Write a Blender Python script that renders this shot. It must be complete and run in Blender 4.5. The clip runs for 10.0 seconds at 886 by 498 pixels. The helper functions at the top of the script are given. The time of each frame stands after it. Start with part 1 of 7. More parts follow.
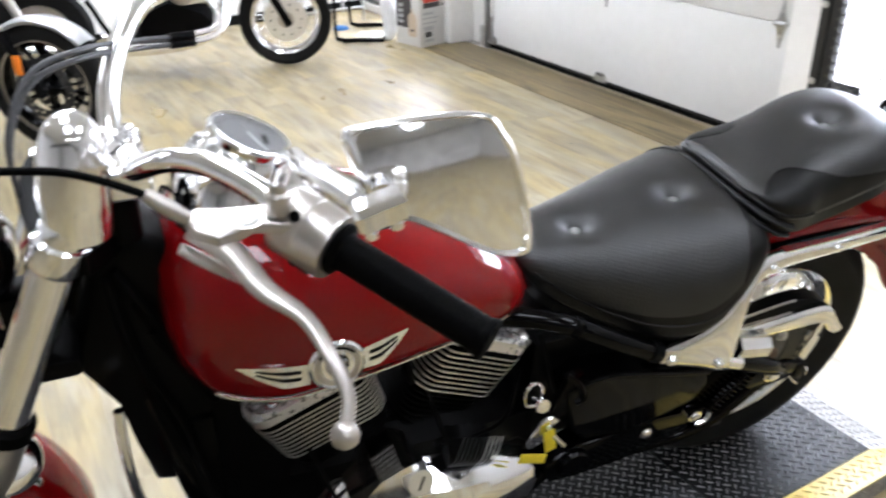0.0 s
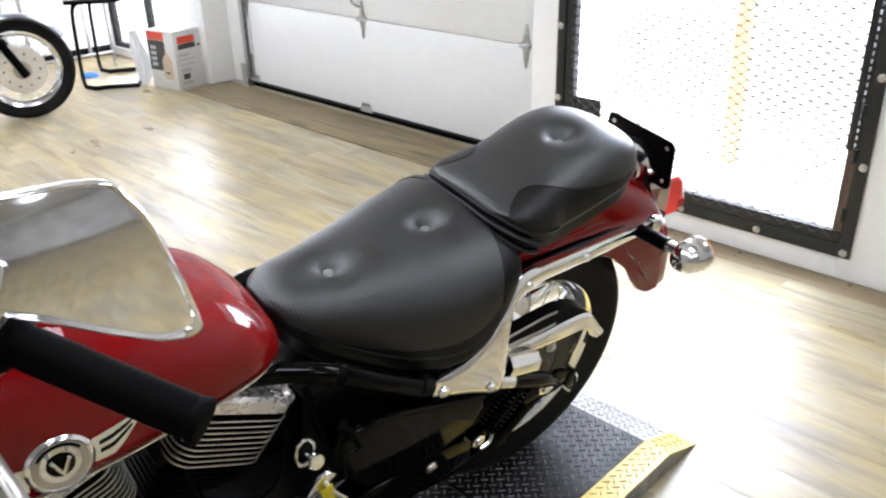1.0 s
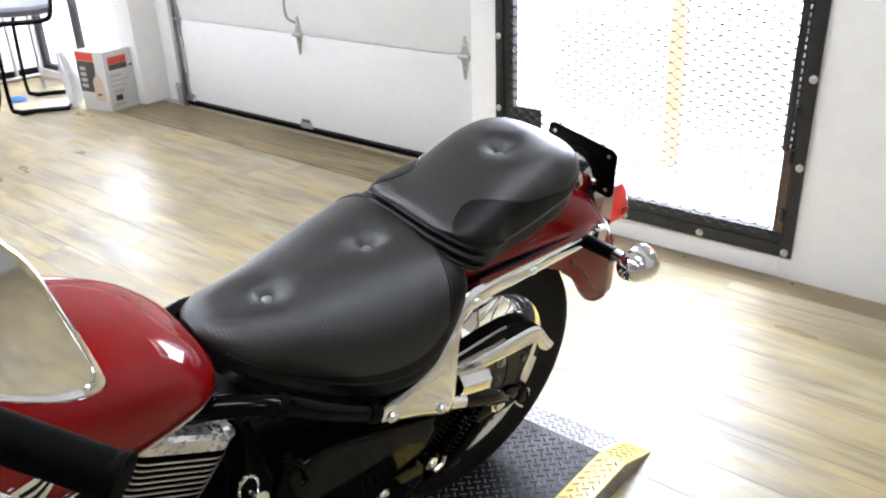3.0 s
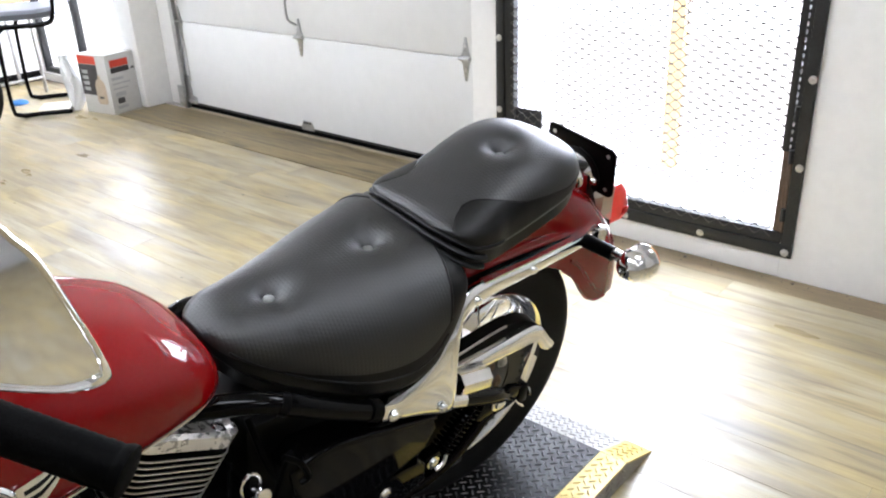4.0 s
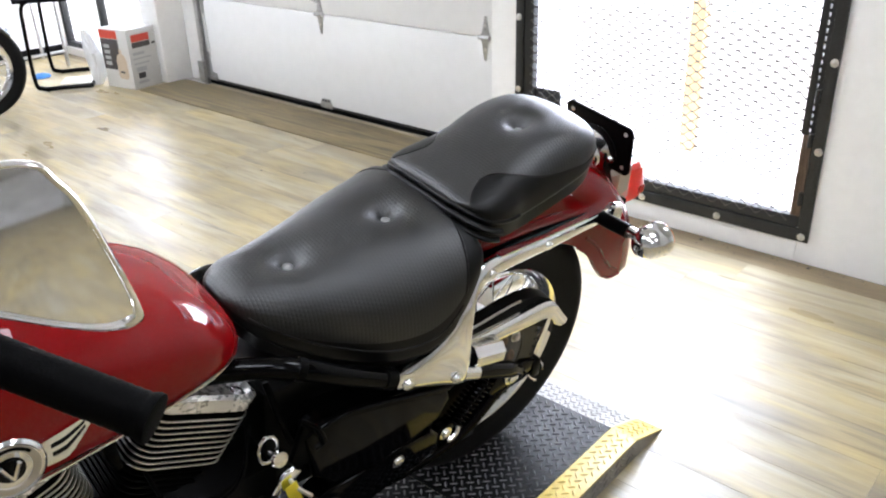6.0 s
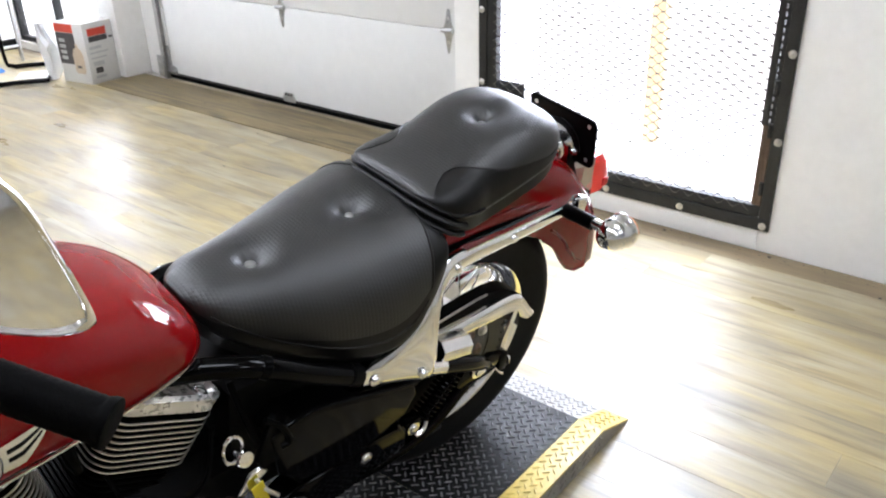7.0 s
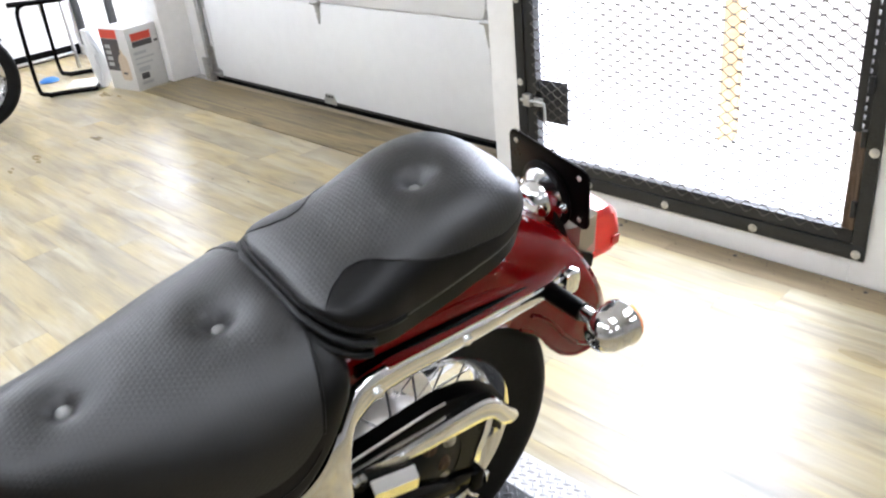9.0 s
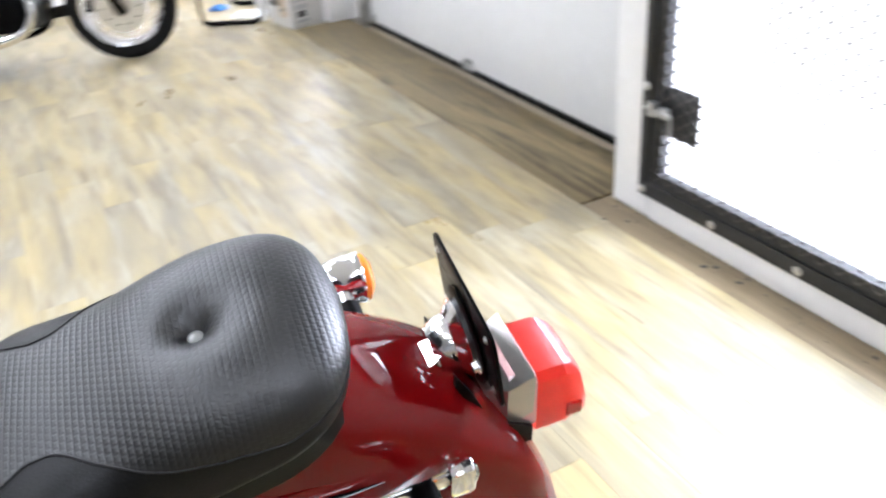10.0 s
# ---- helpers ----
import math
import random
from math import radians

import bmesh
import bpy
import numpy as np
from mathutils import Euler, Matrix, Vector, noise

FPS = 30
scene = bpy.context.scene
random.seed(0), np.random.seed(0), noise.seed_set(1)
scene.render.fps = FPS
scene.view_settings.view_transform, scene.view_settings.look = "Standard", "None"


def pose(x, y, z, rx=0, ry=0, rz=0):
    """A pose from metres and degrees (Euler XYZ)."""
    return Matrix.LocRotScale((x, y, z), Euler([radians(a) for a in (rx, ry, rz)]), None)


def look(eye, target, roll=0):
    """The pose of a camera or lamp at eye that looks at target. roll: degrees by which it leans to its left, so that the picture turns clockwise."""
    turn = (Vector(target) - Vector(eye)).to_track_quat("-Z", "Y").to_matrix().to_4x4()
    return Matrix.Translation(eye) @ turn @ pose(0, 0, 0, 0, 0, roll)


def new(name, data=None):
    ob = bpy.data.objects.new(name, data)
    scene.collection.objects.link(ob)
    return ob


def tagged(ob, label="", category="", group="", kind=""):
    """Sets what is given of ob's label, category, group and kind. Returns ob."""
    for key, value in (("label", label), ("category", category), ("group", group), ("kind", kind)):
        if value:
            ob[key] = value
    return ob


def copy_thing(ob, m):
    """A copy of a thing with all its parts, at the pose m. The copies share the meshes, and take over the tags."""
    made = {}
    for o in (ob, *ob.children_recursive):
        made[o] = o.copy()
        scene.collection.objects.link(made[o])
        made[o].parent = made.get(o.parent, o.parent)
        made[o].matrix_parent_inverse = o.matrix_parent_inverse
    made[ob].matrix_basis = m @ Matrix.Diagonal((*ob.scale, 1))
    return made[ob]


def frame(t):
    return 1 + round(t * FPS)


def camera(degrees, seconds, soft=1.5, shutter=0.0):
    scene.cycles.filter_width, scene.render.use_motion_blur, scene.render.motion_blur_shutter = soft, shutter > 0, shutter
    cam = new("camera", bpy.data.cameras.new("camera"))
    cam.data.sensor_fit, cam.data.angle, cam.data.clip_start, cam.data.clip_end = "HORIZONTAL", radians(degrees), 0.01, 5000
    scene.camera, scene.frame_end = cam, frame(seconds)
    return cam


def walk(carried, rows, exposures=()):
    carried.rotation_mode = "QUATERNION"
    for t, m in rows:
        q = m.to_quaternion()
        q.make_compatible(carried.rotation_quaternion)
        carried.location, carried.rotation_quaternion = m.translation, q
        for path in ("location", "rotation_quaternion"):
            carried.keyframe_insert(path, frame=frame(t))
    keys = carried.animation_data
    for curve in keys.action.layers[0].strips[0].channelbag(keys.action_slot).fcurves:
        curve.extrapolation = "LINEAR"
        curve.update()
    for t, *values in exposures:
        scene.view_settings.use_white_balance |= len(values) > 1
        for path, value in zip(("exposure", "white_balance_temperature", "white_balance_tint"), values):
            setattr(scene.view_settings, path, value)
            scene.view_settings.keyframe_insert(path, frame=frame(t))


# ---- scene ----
cam = camera(57.0, 10.0, soft=2.1, shutter=0.35)
PATH = [
    (0, (0.127, 0.829, 1.47), (1.01, 2.373, 0.555), -1.4),
    (0.5, (0.19, 0.826, 1.465), (1.321, 2.217, 0.578), -2.0),
    (1, (0.238, 0.835, 1.457), (1.525, 2.103, 0.599), -1.4),
    (1.5, (0.253, 0.841, 1.455), (1.601, 2.052, 0.608), -1.0),
    (2, (0.272, 0.851, 1.453), (1.65, 2.028, 0.606), -1.0),
    (2.5, (0.28, 0.86, 1.45), (1.661, 2.035, 0.607), -1.8),
    (4, (0.272, 0.85, 1.448), (1.651, 2.036, 0.618), -2.3),
    (4.5, (0.265, 0.842, 1.449), (1.641, 2.028, 0.613), -2.6),
    (5, (0.261, 0.835, 1.446), (1.621, 2.024, 0.589), -2.7),
    (6.5, (0.249, 0.835, 1.439), (1.585, 2.04, 0.565), -1.4),
    (7, (0.26, 0.839, 1.438), (1.647, 1.976, 0.553), -1.4),
    (7.5, (0.212, 0.878, 1.429), (1.587, 2.009, 0.518), -2.6),
    (8, (0.316, 0.897, 1.419), (1.716, 2.0, 0.512), -4.6),
    (8.5, (0.592, 0.861, 1.438), (1.865, 2.125, 0.553), -3.8),
    (9, (0.818, 0.937, 1.408), (2.014, 2.247, 0.486), -6.1),
    (9.5, (1.123, 1.057, 1.419), (2.348, 2.312, 0.457), -3.7),
    (10, (1.48, 1.073, 1.403), (2.242, 2.62, 0.39), -4.9),
]
walk(cam, [(t, look(eye, target, roll)) for t, eye, target, roll in PATH],
     exposures=[(0, 0.10, 6200, 14), (1.0, 0.08, 6200, 14), (8.5, 0.06, 6200, 14), (9.3, 0.06, 6200, 14), (10, 0.17, 6050, 15)])

# ---- world, light ----
world = bpy.data.worlds.new("world")
scene.world = world
world.use_nodes = True
wn = world.node_tree.nodes
sky = wn.new("ShaderNodeTexSky")
sky.sky_type, sky.sun_disc = "NISHITA", False
sky.sun_elevation, sky.sun_rotation = radians(58), radians(0)
world.node_tree.links.new(sky.outputs[0], wn["Background"].inputs[0])
wn["Background"].inputs[1].default_value = 0.07

sun = new("sun", bpy.data.lights.new("sun", "SUN"))
sun.data.energy, sun.data.angle, sun.data.color = 5.0, radians(0.6), (1.0, 0.96, 0.90)
sun.matrix_world = look((6.0, 11.5, 16.0), (6.0, 1.5, 0))


def area(name, m, sx, sy, watts, colour=(1, 1, 1)):
    ob = new(name, bpy.data.lights.new(name, "AREA"))
    ob.data.shape, ob.data.size, ob.data.size_y = "RECTANGLE", sx, sy
    ob.data.energy, ob.data.color = watts, colour
    ob.matrix_world = m
    return ob


# daylight that enters by the gate opening and by the far window
area("gate_daylight", look((4.05, 2.33, 1.66), (2.2, 2.2, 0.2)), 1.3, 1.1, 180, (0.88, 0.95, 1.07))
area("window_daylight", look((3.75, 7.15, 1.2), (2.0, 6.6, 0.4)), 1.3, 2.0, 95, (0.92, 0.97, 1.05))


# ---- materials ----
def mat(name, base, rough=0.5, metal=0.0, coat=0.0, coat_rough=0.05, spec=0.5, var=0.0, scale=8.0, bump=0.0, bump_scale=120.0,
        stretch=(1, 1, 1), rvar=0.0, per_object=0.0, base2=None, grain=1.0, span=0.35):
    """A procedural material: colour varied at two scales, roughness varied, fine relief."""
    m = bpy.data.materials.new(name)
    m.use_nodes = True
    nt = m.node_tree
    n, l = nt.nodes, nt.links
    b = n["Principled BSDF"]
    b.inputs["Roughness"].default_value, b.inputs["Metallic"].default_value = rough, metal
    b.inputs["Coat Weight"].default_value, b.inputs["Coat Roughness"].default_value = coat, coat_rough
    b.inputs["Specular IOR Level"].default_value = spec
    b.inputs["Base Color"].default_value = (*base, 1)
    tc = n.new("ShaderNodeTexCoord")
    mp = n.new("ShaderNodeMapping")
    mp.inputs["Scale"].default_value = stretch
    l.new(tc.outputs["Object"], mp.inputs["Vector"])
    if var or rvar:
        n1, n2 = n.new("ShaderNodeTexNoise"), n.new("ShaderNodeTexNoise")
        n1.inputs["Scale"].default_value, n2.inputs["Scale"].default_value = scale, scale * 9
        n1.inputs["Detail"].default_value = n2.inputs["Detail"].default_value = 5
        l.new(mp.outputs[0], n1.inputs["Vector"]), l.new(mp.outputs[0], n2.inputs["Vector"])
        add = n.new("ShaderNodeMath")
        add.operation = "ADD"
        fine = n.new("ShaderNodeMapRange")
        fine.inputs["To Min"].default_value, fine.inputs["To Max"].default_value = 0.5 - 0.5 * grain, 0.5 + 0.5 * grain
        l.new(n2.outputs["Fac"], fine.inputs["Value"])
        l.new(n1.outputs["Fac"], add.inputs[0]), l.new(fine.outputs[0], add.inputs[1])
        half = n.new("ShaderNodeMapRange")
        half.inputs["From Min"].default_value, half.inputs["From Max"].default_value = 1 - span, 1 + span
        l.new(add.outputs[0], half.inputs["Value"])
        mix = n.new("ShaderNodeMix")
        mix.data_type = "RGBA"
        dark = base2 or tuple(c * (1 - var) for c in base)
        lite = base if base2 else tuple(min(1, c * (1 + var)) for c in base)
        mix.inputs[6].default_value, mix.inputs[7].default_value = (*dark, 1), (*lite, 1)
        l.new(half.outputs[0], mix.inputs[0])
        col = mix.outputs[2]
        if per_object:
            info, hsv, mr = n.new("ShaderNodeObjectInfo"), n.new("ShaderNodeHueSaturation"), n.new("ShaderNodeMapRange")
            mr.inputs["To Min"].default_value, mr.inputs["To Max"].default_value = 1 - per_object, 1 + per_object
            l.new(info.outputs["Random"], mr.inputs["Value"]), l.new(mr.outputs[0], hsv.inputs["Value"]), l.new(col, hsv.inputs["Color"])
            col = hsv.outputs[0]
        l.new(col, b.inputs["Base Color"])
        if rvar:
            rr = n.new("ShaderNodeMapRange")
            rr.inputs["To Min"].default_value, rr.inputs["To Max"].default_value = max(0, rough - rvar), min(1, rough + rvar)
            l.new(half.outputs[0], rr.inputs["Value"]), l.new(rr.outputs[0], b.inputs["Roughness"])
    if bump:
        nb, bp = n.new("ShaderNodeTexNoise"), n.new("ShaderNodeBump")
        nb.inputs["Scale"].default_value, nb.inputs["Detail"].default_value = bump_scale, 4
        bp.inputs["Strength"].default_value, bp.inputs["Distance"].default_value = bump, 0.002
        l.new(mp.outputs[0], nb.inputs["Vector"]), l.new(nb.outputs["Fac"], bp.inputs["Height"]), l.new(bp.outputs[0], b.inputs["Normal"])
    return m


def leather_mat(name, embossed):
    """Black vinyl; the embossed kind carries rows of small raised dashes."""
    m = mat(name, (0.0036, 0.0035, 0.0034) if embossed else (0.0032, 0.0031, 0.0030), 0.42 if embossed else 0.40, spec=0.70 if embossed else 0.24, var=0.25, scale=14, rvar=0.05)
    n, l = m.node_tree.nodes, m.node_tree.links
    b, tc = n["Principled BSDF"], n["Texture Coordinate"]
    grain, bp = n.new("ShaderNodeTexNoise"), n.new("ShaderNodeBump")
    grain.inputs["Scale"].default_value = 420
    bp.inputs["Strength"].default_value, bp.inputs["Distance"].default_value = 0.25, 0.001
    l.new(tc.outputs["Object"], grain.inputs["Vector"])
    height = grain.outputs["Fac"]
    if embossed:
        brick = n.new("ShaderNodeTexBrick")
        brick.inputs["Scale"].default_value = 1.0
        brick.inputs["Brick Width"].default_value, brick.inputs["Row Height"].default_value = 0.0085, 0.0066
        brick.inputs["Mortar Size"].default_value, brick.inputs["Mortar Smooth"].default_value = 0.0022, 1.0
        brick.inputs["Color1"].default_value = brick.inputs["Color2"].default_value = (1, 1, 1, 1)
        brick.inputs["Mortar"].default_value = (0, 0, 0, 1)
        l.new(tc.outputs["UV"], brick.inputs["Vector"])
        add = n.new("ShaderNodeMath")
        add.operation = "MULTIPLY_ADD"
        add.inputs[1].default_value = 0.12
        l.new(height, add.inputs[0]), l.new(brick.outputs["Color"], add.inputs[2])
        height = add.outputs[0]
        bp.inputs["Strength"].default_value, bp.inputs["Distance"].default_value = 0.22, 0.0014
    l.new(height, bp.inputs["Height"]), l.new(bp.outputs[0], b.inputs["Normal"])
    return m


def wood_mat(name, light, dark, rough, ring=6.0, per_object=0.0, along="y", coat=0.0, span=0.22, swirl=0.0, flow=0.7):
    """Wood with long grain along one axis, blotches and fine streaks."""
    st = (9, flow, 9) if along == "y" else (0.9, 9, 9)
    m = mat(name, light, rough, base2=dark, var=0.3, scale=ring, stretch=st, rvar=0.05, grain=0.3, span=span, per_object=per_object, bump=0.03, bump_scale=60, coat=coat, coat_rough=0.12)
    m.node_tree.nodes["Noise Texture"].inputs["Detail"].default_value = 3.2
    m.node_tree.nodes["Noise Texture.001"].inputs["Detail"].default_value = 2.0
    m.node_tree.nodes["Noise Texture"].inputs["Distortion"].default_value = swirl
    if per_object:
        n, l = m.node_tree.nodes, m.node_tree.links
        info, off = n.new("ShaderNodeObjectInfo"), n.new("ShaderNodeVectorMath")
        off.operation = "MULTIPLY_ADD"
        off.inputs[1].default_value = (37, 53, 11)
        l.new(info.outputs["Random"], off.inputs[0])
        l.new(n["Texture Coordinate"].outputs["Object"], off.inputs[2])
        l.new(off.outputs[0], n["Mapping"].inputs["Vector"])
    return m


def floor_mat(name):
    """Weathered oak-look vinyl: yellow-tan ground, grey washed patches and dark streaks along y, another cut on every plank."""
    m = bpy.data.materials.new(name)
    m.use_nodes = True
    n, l = m.node_tree.nodes, m.node_tree.links
    b, tc, info, off = n["Principled BSDF"], n.new("ShaderNodeTexCoord"), n.new("ShaderNodeObjectInfo"), n.new("ShaderNodeVectorMath")
    off.operation = "MULTIPLY_ADD"
    off.inputs[1].default_value = (37, 53, 11)
    l.new(info.outputs["Random"], off.inputs[0]), l.new(tc.outputs["Object"], off.inputs[2])

    def streaks(scale, detail, low, high, swirl=0.0):
        mp, no, mr = n.new("ShaderNodeMapping"), n.new("ShaderNodeTexNoise"), n.new("ShaderNodeMapRange")
        mp.inputs["Scale"].default_value = scale
        no.inputs["Scale"].default_value, no.inputs["Detail"].default_value, no.inputs["Distortion"].default_value = 1.0, detail, swirl
        mr.inputs["From Min"].default_value, mr.inputs["From Max"].default_value = low, high
        l.new(off.outputs[0], mp.inputs["Vector"]), l.new(mp.outputs[0], no.inputs["Vector"]), l.new(no.outputs["Fac"], mr.inputs["Value"])
        return mr.outputs[0]

    def blend(fac, a, c):
        mx = n.new("ShaderNodeMix")
        mx.data_type = "RGBA"
        l.new(fac, mx.inputs[0])
        for k, v in ((6, a), (7, c)):
            if isinstance(v, tuple):
                mx.inputs[k].default_value = (*v, 1)
            else:
                l.new(v, mx.inputs[k])
        return mx.outputs[2]

    col = blend(streaks((7, 1.6, 1), 6, 0.34, 0.66, 0.6), (0.235, 0.203, 0.138), (0.405, 0.318, 0.148))
    col = blend(streaks((9, 2.2, 1), 6, 0.46, 0.80, 0.5), col, (0.40, 0.360, 0.265))
    col = blend(streaks((26, 2.6, 3), 6, 0.52, 0.84, 0.4), col, (0.130, 0.100, 0.060))
    fine = blend(streaks((150, 6, 9), 3, 0.35, 0.70), (0.90, 0.90, 0.90), (1.07, 1.06, 1.05))
    mul = n.new("ShaderNodeMix")
    mul.data_type, mul.blend_type = "RGBA", "MULTIPLY"
    mul.inputs[0].default_value = 1.0
    l.new(col, mul.inputs[6]), l.new(fine, mul.inputs[7])
    hsv, mr = n.new("ShaderNodeHueSaturation"), n.new("ShaderNodeMapRange")
    mr.inputs["To Min"].default_value, mr.inputs["To Max"].default_value = 0.96, 1.04
    l.new(info.outputs["Random"], mr.inputs["Value"]), l.new(mr.outputs[0], hsv.inputs["Value"]), l.new(mul.outputs[2], hsv.inputs["Color"])
    l.new(hsv.outputs[0], b.inputs["Base Color"])
    rough = n.new("ShaderNodeMapRange")
    rough.inputs["To Min"].default_value, rough.inputs["To Max"].default_value = 0.27, 0.44
    l.new(streaks((5, 2, 2), 4, 0.3, 0.7), rough.inputs["Value"]), l.new(rough.outputs[0], b.inputs["Roughness"])
    bump, bp = streaks((120, 7, 9), 3, 0.3, 0.7), n.new("ShaderNodeBump")
    bp.inputs["Strength"].default_value, bp.inputs["Distance"].default_value = 0.05, 0.002
    l.new(bump, bp.inputs["Height"]), l.new(bp.outputs[0], b.inputs["Normal"])
    return m


LEATHER = leather_mat("black_vinyl_embossed", True)
LEATHER_PLAIN = leather_mat("black_vinyl_smooth", False)
RED = mat("metallic_red_paint", (0.165, 0.0018, 0.0026), 0.42, 0.0, coat=0.8, coat_rough=0.012, spec=0.0, var=0.08, scale=300)
RED.node_tree.nodes["Principled BSDF"].inputs["Coat IOR"].default_value = 1.47
CHROME = mat("chrome", (0.93, 0.93, 0.94), 0.10, 1.0, var=0.04, scale=5, rvar=0.03)
ALU = mat("satin_aluminium", (0.55, 0.515, 0.48), 0.33, 0.9, var=0.05, scale=6, rvar=0.04)
BRUSHED = mat("fin_edge_aluminium", (0.86, 0.85, 0.83), 0.34, 0.9, var=0.1, scale=40)
POLISHED = mat("polished_alloy", (0.80, 0.785, 0.76), 0.28, 0.7, var=0.06, scale=8, rvar=0.05)
BLACK_GLOSS = mat("black_gloss_paint", (0.001, 0.001, 0.0011), 0.08, coat=0.12, coat_rough=0.02, spec=0.08, var=0.3, scale=15, rvar=0.05)
BLACK_SATIN = mat("black_satin_paint", (0.0012, 0.0012, 0.0013), 0.36, spec=0.06, var=0.3, scale=15, rvar=0.1, bump=0.05)
RUBBER = mat("black_rubber", (0.0015, 0.0015, 0.0015), 0.55, spec=0.04, var=0.25, scale=25, bump=0.2, bump_scale=300)
GRIP = mat("dusty_grip_rubber", (0.0016, 0.0016, 0.0016), 0.55, spec=0.03, var=0.3, scale=30, bump=0.3, bump_scale=320)
CABLE = mat("grey_cable_sheath", (0.035, 0.035, 0.037), 0.40, spec=0.4, var=0.15, scale=40)
TYRE = mat("tyre_rubber", (0.0055, 0.0055, 0.0055), 0.70, spec=0.16, var=0.35, scale=18, bump=0.2, bump_scale=140)
PLASTIC = mat("black_plastic", (0.0018, 0.0018, 0.0019), 0.34, spec=0.12, var=0.2, scale=30, bump=0.08, bump_scale=250)
RED_LENS = mat("red_lens", (0.95, 0.045, 0.03), 0.35, coat=0.5, var=0.12, scale=60)
AMBER = mat("amber_lens", (0.85, 0.22, 0.02), 0.15, coat=0.5, var=0.1, scale=60)
WHITE_LENS = mat("clear_lens", (0.8, 0.8, 0.8), 0.1, coat=0.5, var=0.05, scale=60)
PINK_LENS = mat("faded_lens", (0.86, 0.52, 0.50), 0.25, coat=0.4, var=0.06, scale=40)
RED_DEEP = mat("dark_red_reflector", (0.45, 0.01, 0.008), 0.2, coat=0.5, var=0.1, scale=80)
YELLOW_TAG = mat("yellow_paper_tag", (0.80, 0.66, 0.03), 0.6, var=0.08, scale=30)
WALL = mat("white_wall_paint", (0.85, 0.84, 0.82), 0.6, var=0.04, scale=2.5, bump=0.08, bump_scale=70)
DOOR_PAINT = mat("door_enamel", (0.77, 0.765, 0.75), 0.42, var=0.03, scale=1.5, bump=0.1, bump_scale=260)
DARK_WALL = mat("grey_shop_wall", (0.70, 0.70, 0.70), 0.7, var=0.3, scale=1.2, bump=0.05)
CEIL = mat("ceiling_paint", (0.74, 0.74, 0.74), 0.8, var=0.05, scale=2)
STEEL_DARK = mat("painted_dark_steel", (0.020, 0.0205, 0.021), 0.45, 0.2, var=0.4, scale=12, rvar=0.12, bump=0.1)
RUST = mat("rusty_steel", (0.13, 0.085, 0.055), 0.6, 0.3, var=0.5, scale=14, bump=0.2, stretch=(1, 1, 0.2))
GALV = mat("galvanised_steel", (0.48, 0.48, 0.47), 0.36, 0.9, var=0.25, scale=30, rvar=0.1)
BOLT = mat("zinc_bolt", (0.6, 0.59, 0.57), 0.28, 0.9, var=0.2, scale=60)
PLANK = floor_mat("vinyl_plank")
PLANK_BROWN = wood_mat("brown_vinyl_plank", (0.27, 0.205, 0.115), (0.12, 0.085, 0.045), 0.38, 1.5, 0.08)
PLANK_BED = mat("plank_joint", (0.30, 0.25, 0.18), 0.6, var=0.2, scale=5)
PLY = wood_mat("worn_plywood", (0.235, 0.180, 0.088), (0.080, 0.057, 0.025), 0.5, 1.6, span=0.17, swirl=1.8)
CONCRETE = mat("concrete", (0.80, 0.79, 0.77), 0.7, var=0.15, scale=3, bump=0.15)
PLATE_BLACK = mat("black_diamond_plate", (0.007, 0.007, 0.007), 0.42, 0.0, spec=0.15, var=0.4, scale=10, rvar=0.1, bump=0.06)
PLATE_YELLOW = mat("yellow_diamond_plate", (0.66, 0.50, 0.13), 0.42, var=0.28, scale=12, rvar=0.1, bump=0.08)
PLATE_RAW = mat("bare_diamond_plate", (0.30, 0.29, 0.28), 0.38, 0.8, var=0.3, scale=14, rvar=0.1)
PLATE_WORN = mat("worn_ramp_plate", (0.40, 0.395, 0.385), 0.36, 0.6, var=0.35, scale=18, rvar=0.1)
MESH_STEEL = mat("mesh_steel", (0.085, 0.078, 0.07), 0.55, 0.3, var=0.3, scale=30)
LUG_WEAR = mat("worn_lug_tops", (0.13, 0.13, 0.13), 0.34, 0.3, var=0.5, scale=25)
CARD = mat("white_carton", (0.58, 0.57, 0.545), 0.6, var=0.05, scale=6)
CARD_RED = mat("red_print", (0.62, 0.06, 0.03), 0.55, var=0.08, scale=20)
CARD_DARK = mat("dark_print", (0.05, 0.045, 0.045), 0.55, var=0.3, scale=20)
CARD_TAN = mat("tan_print", (0.50, 0.40, 0.29), 0.55, var=0.1, scale=20)
CARD_GREY = mat("grey_print", (0.42, 0.42, 0.42), 0.6, var=0.1, scale=20)
SEAT_GREY = mat("grey_blue_chair_shell", (0.13, 0.14, 0.165), 0.35, var=0.1, scale=10)
FABRIC_TAN = mat("tan_card", (0.45, 0.33, 0.18), 0.7, var=0.15, scale=10)
BAG = mat("white_plastic_bag", (0.8, 0.81, 0.83), 0.3, var=0.05, scale=15)
BLUE = mat("blue_cloth", (0.03, 0.15, 0.40), 0.7, var=0.2, scale=20)
POST_WOOD = wood_mat("pale_wood_post", (0.60, 0.42, 0.22), (0.48, 0.32, 0.15), 0.5, 3)
SILVER = mat("silver_paint", (0.45, 0.46, 0.48), 0.28, 0.6, coat=0.8, var=0.05, scale=200)
DARK_BLUE = mat("dark_blue_paint", (0.02, 0.025, 0.04), 0.2, 0.3, coat=1.0, var=0.1, scale=100)
